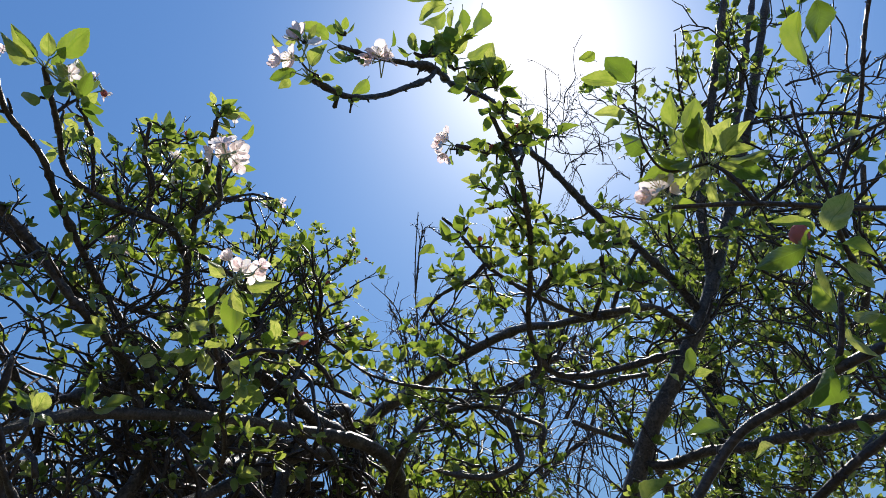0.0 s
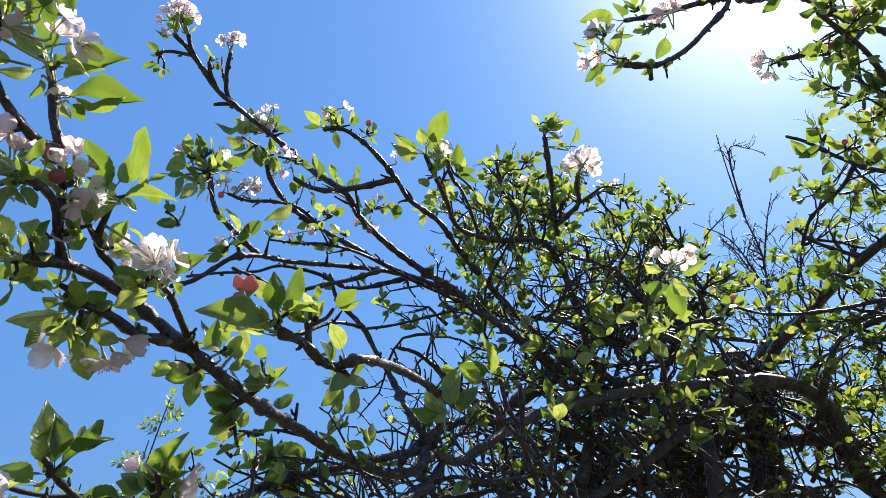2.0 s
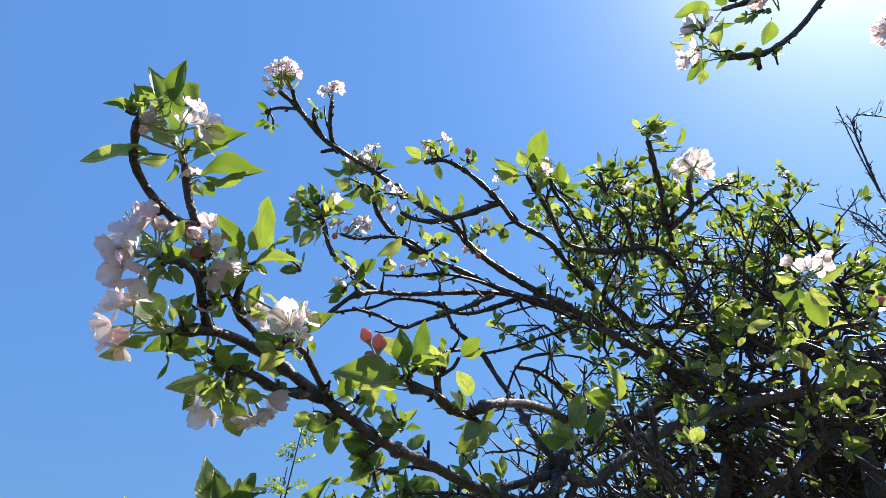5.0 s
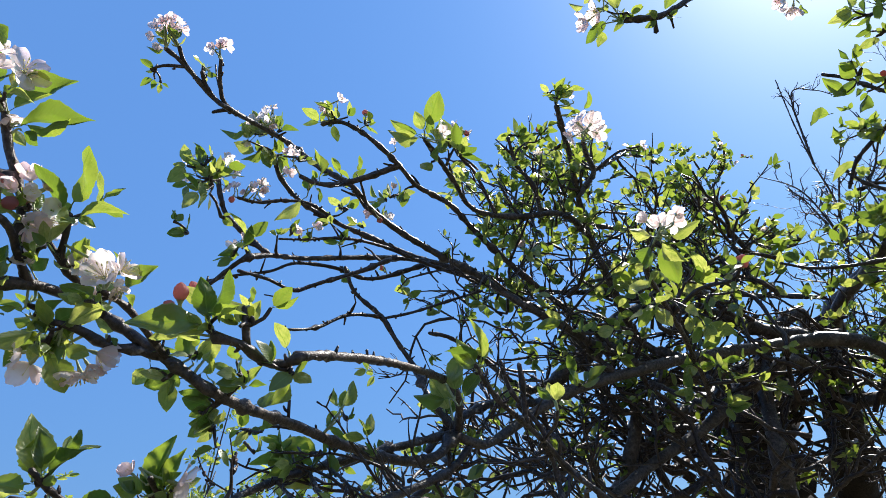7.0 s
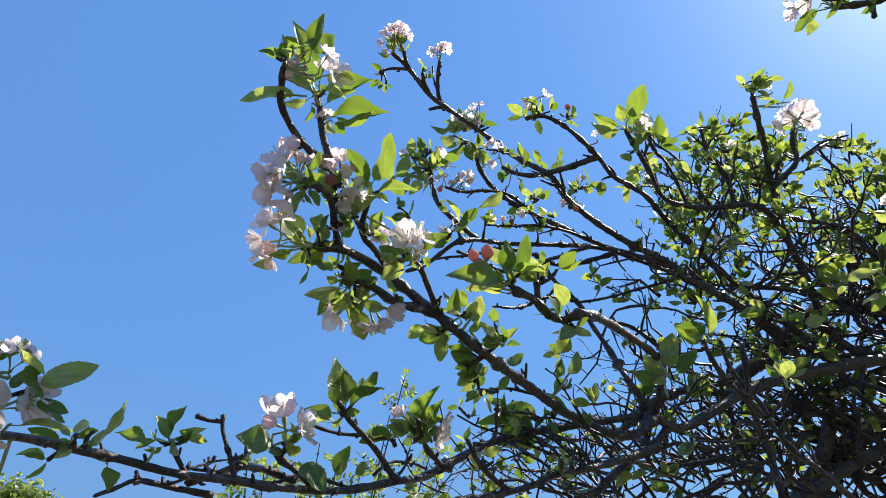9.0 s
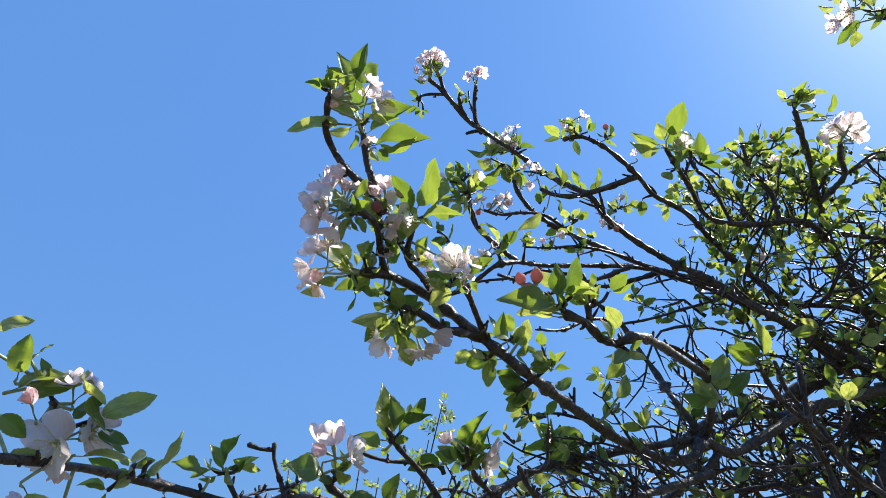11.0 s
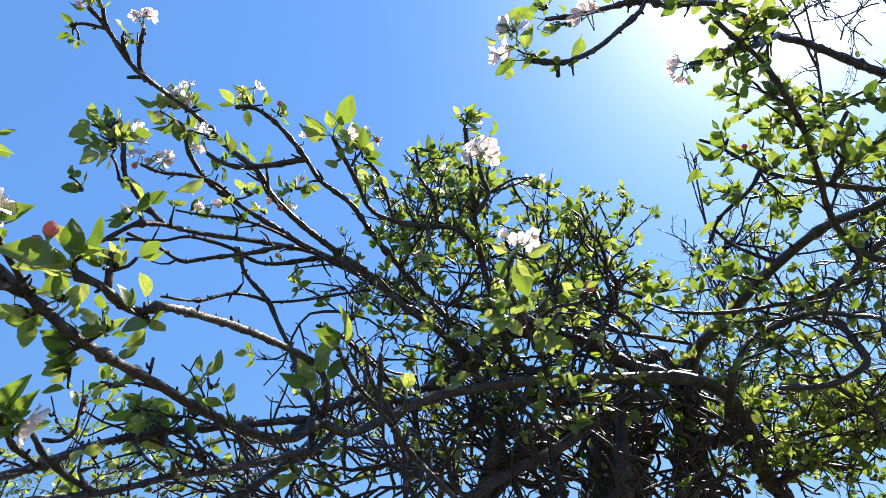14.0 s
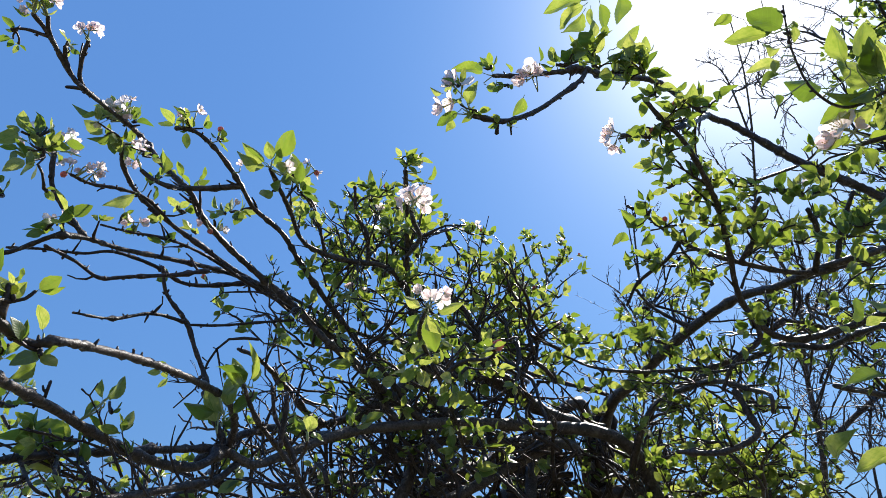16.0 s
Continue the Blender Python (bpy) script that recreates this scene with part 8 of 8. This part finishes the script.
tuft(left_tree, (-0.363, 1.517, 2.594), (0.07, -0.74, 0.67), 9, 0.051, 0)
tuft(left_tree, (-0.256, 1.527, 2.630), (0.07, -0.74, 0.67), 9, 0.051, 1)
tuft(left_tree, (-0.236, 1.571, 2.570), (0.07, -0.74, 0.67), 9, 0.051, 0)
tuft(left_tree, (-0.180, 1.613, 2.524), (0.07, -0.74, 0.67), 9, 0.051, 0)
tuft(left_tree, (-0.449, 1.500, 2.571), (0.07, -0.74, 0.67), 9, 0.051, 0)
tuft(left_tree, (-0.397, 1.561, 2.505), (0.07, -0.74, 0.67), 9, 0.051, 0)
tuft(left_tree, (-0.321, 1.604, 2.475), (0.07, -0.74, 0.67), 9, 0.051, 0)
tuft(left_tree, (-0.229, 1.646, 2.444), (0.07, -0.74, 0.67), 9, 0.051, 0)
tuft(left_tree, (-0.119, 1.638, 2.503), (0.07, -0.74, 0.67), 9, 0.051, 0)
tuft(left_tree, (-0.098, 1.673, 2.445), (0.07, -0.74, 0.67), 9, 0.051, 1)
tuft(left_tree, (-0.046, 1.650, 2.501), (0.07, -0.74, 0.67), 8, 0.051, 0)
tuft(right_tree, (0.125, 1.921, 2.214), (0.16, -0.70, 0.70), 9, 0.054, 0)
tuft(right_tree, (0.168, 1.936, 2.171), (0.16, -0.70, 0.70), 9, 0.054, 1)
tuft(right_tree, (0.239, 1.925, 2.195), (0.16, -0.70, 0.70), 9, 0.054, 0)
tuft(right_tree, (0.270, 1.939, 2.146), (0.16, -0.70, 0.70), 10, 0.057, 0)
tuft(right_tree, (0.327, 1.923, 2.178), (0.16, -0.70, 0.70), 9, 0.054, 0)
tuft(right_tree, (0.071, 1.948, 2.134), (0.16, -0.70, 0.70), 9, 0.048, 0)
tuft(right_tree, (0.129, 1.962, 2.090), (0.16, -0.70, 0.70), 10, 0.054, 0)
tuft(right_tree, (0.210, 1.961, 2.086), (0.16, -0.70, 0.70), 9, 0.054, 0)
tuft(right_tree, (0.275, 1.964, 2.062), (0.16, -0.70, 0.70), 10, 0.057, 0)
tuft(right_tree, (0.076, 1.978, 2.033), (0.16, -0.70, 0.70), 9, 0.051, 0)
tuft(right_tree, (0.146, 1.983, 2.011), (0.16, -0.70, 0.70), 9, 0.054, 0)
tuft(right_tree, (0.221, 1.985, 1.995), (0.16, -0.70, 0.70), 9, 0.054, 0)
tuft(right_tree, (0.264, 1.989, 1.969), (0.16, -0.70, 0.70), 9, 0.054, 0)
tuft(right_tree, (0.004, 1.969, 2.055), (0.16, -0.70, 0.70), 9, 0.048, 0)
tuft(right_tree, (0.271, 1.909, 2.231), (0.16, -0.70, 0.70), 7, 0.051, 0)
tuft(right_tree, (0.107, 1.904, 2.208), (0.07, -0.74, 0.67), 9, 0.054, 0)
tuft(right_tree, (0.172, 1.900, 2.226), (0.07, -0.74, 0.67), 9, 0.051, 0)
tuft(right_tree, (0.204, 1.921, 2.165), (0.07, -0.74, 0.67), 9, 0.054, 0)
tuft(right_tree, (0.270, 1.909, 2.195), (0.07, -0.74, 0.67), 7, 0.054, 0)
tuft(right_tree, (0.344, 1.921, 2.145), (0.07, -0.74, 0.67), 9, 0.054, 0)
tuft(right_tree, (0.123, 1.927, 2.141), (0.07, -0.74, 0.67), 9, 0.051, 0)
tuft(right_tree, (0.266, 1.934, 2.117), (0.07, -0.74, 0.67), 9, 0.054, 0)
tuft(right_tree, (0.359, 1.935, 2.096), (0.07, -0.74, 0.67), 9, 0.054, 0)
tuft(right_tree, (0.122, 1.156, 2.792), (0.1, -0.5, 0.6), 6, 0.04, 0)
for tree in (left_tree, right_tree, near_tree, bare_tree, back_tree, shrub):
    finish(tree)


# ---- distance ----
def far_tree(place, height, width, seed):
    """A tree far off: trunk, limbs and a crown of many small leaf clumps."""
    rng, foot = random.Random(seed), Vector(place)
    root = tagged(new("broadleaf_tree"), "distant broadleaf tree with a rounded yellow-green crown", "tree")
    root.location = foot
    v, f = tube([Vector((0, 0, 0)), Vector((0.1, 0, height * 0.35)), Vector((0, 0.1, height * 0.75))], [0.24, 0.17, 0.06], 8, rng, 0.1)
    part("trunk", mesh_from("trunk", v, f, OLD_BARK_SHADED), root)
    for k in range(6):
        a = 1.05 * k
        v, f = tube([Vector((0.05, 0, height * (0.3 + 0.05 * k))), Vector((math.cos(a) * width * 0.25, math.sin(a) * width * 0.25, height * 0.6)), Vector((math.cos(a) * width * 0.4, math.sin(a) * width * 0.4, height * 0.75))], [0.09, 0.06, 0.03], 6, rng, 0.1)
        part("limb", mesh_from("limb", v, f, OLD_BARK_SHADED), root)
    lv, lf, luv = [], [], []
    for _ in range(150):
        a, u = rng.uniform(0, 6.283), rng.uniform(-1, 1)
        s = math.sqrt(1 - u * u) * rng.uniform(0.55, 1.0)
        clump = Vector((math.cos(a) * s * width * 0.5, math.sin(a) * s * width * 0.5, height * (0.66 + 0.30 * u)))
        for _ in range(75):
            c = clump + Vector((rng.gauss(0, 0.28), rng.gauss(0, 0.28), rng.gauss(0, 0.22)))
            d = Vector((rng.gauss(0, 1), rng.gauss(0, 1), rng.gauss(0, 0.6))).normalized() * rng.uniform(0.13, 0.26)
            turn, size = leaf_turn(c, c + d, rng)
            bv, bf, buv = rng.choice(SMALL_BLADES)
            n = len(lv) * len(bv)
            lv.append(np.array(bv) @ (np.array(turn) * size).T + np.array(c))
            lf += [tuple(i + n for i in q) for q in bf]
            luv += buv
    tagged(part("crown", mesh_from("crown", np.concatenate(lv), lf, FOLIAGE, True, luv), root), kind="stuff")


far_tree((-25.8, 3.3, 0), 5.6, 5.0, 21)
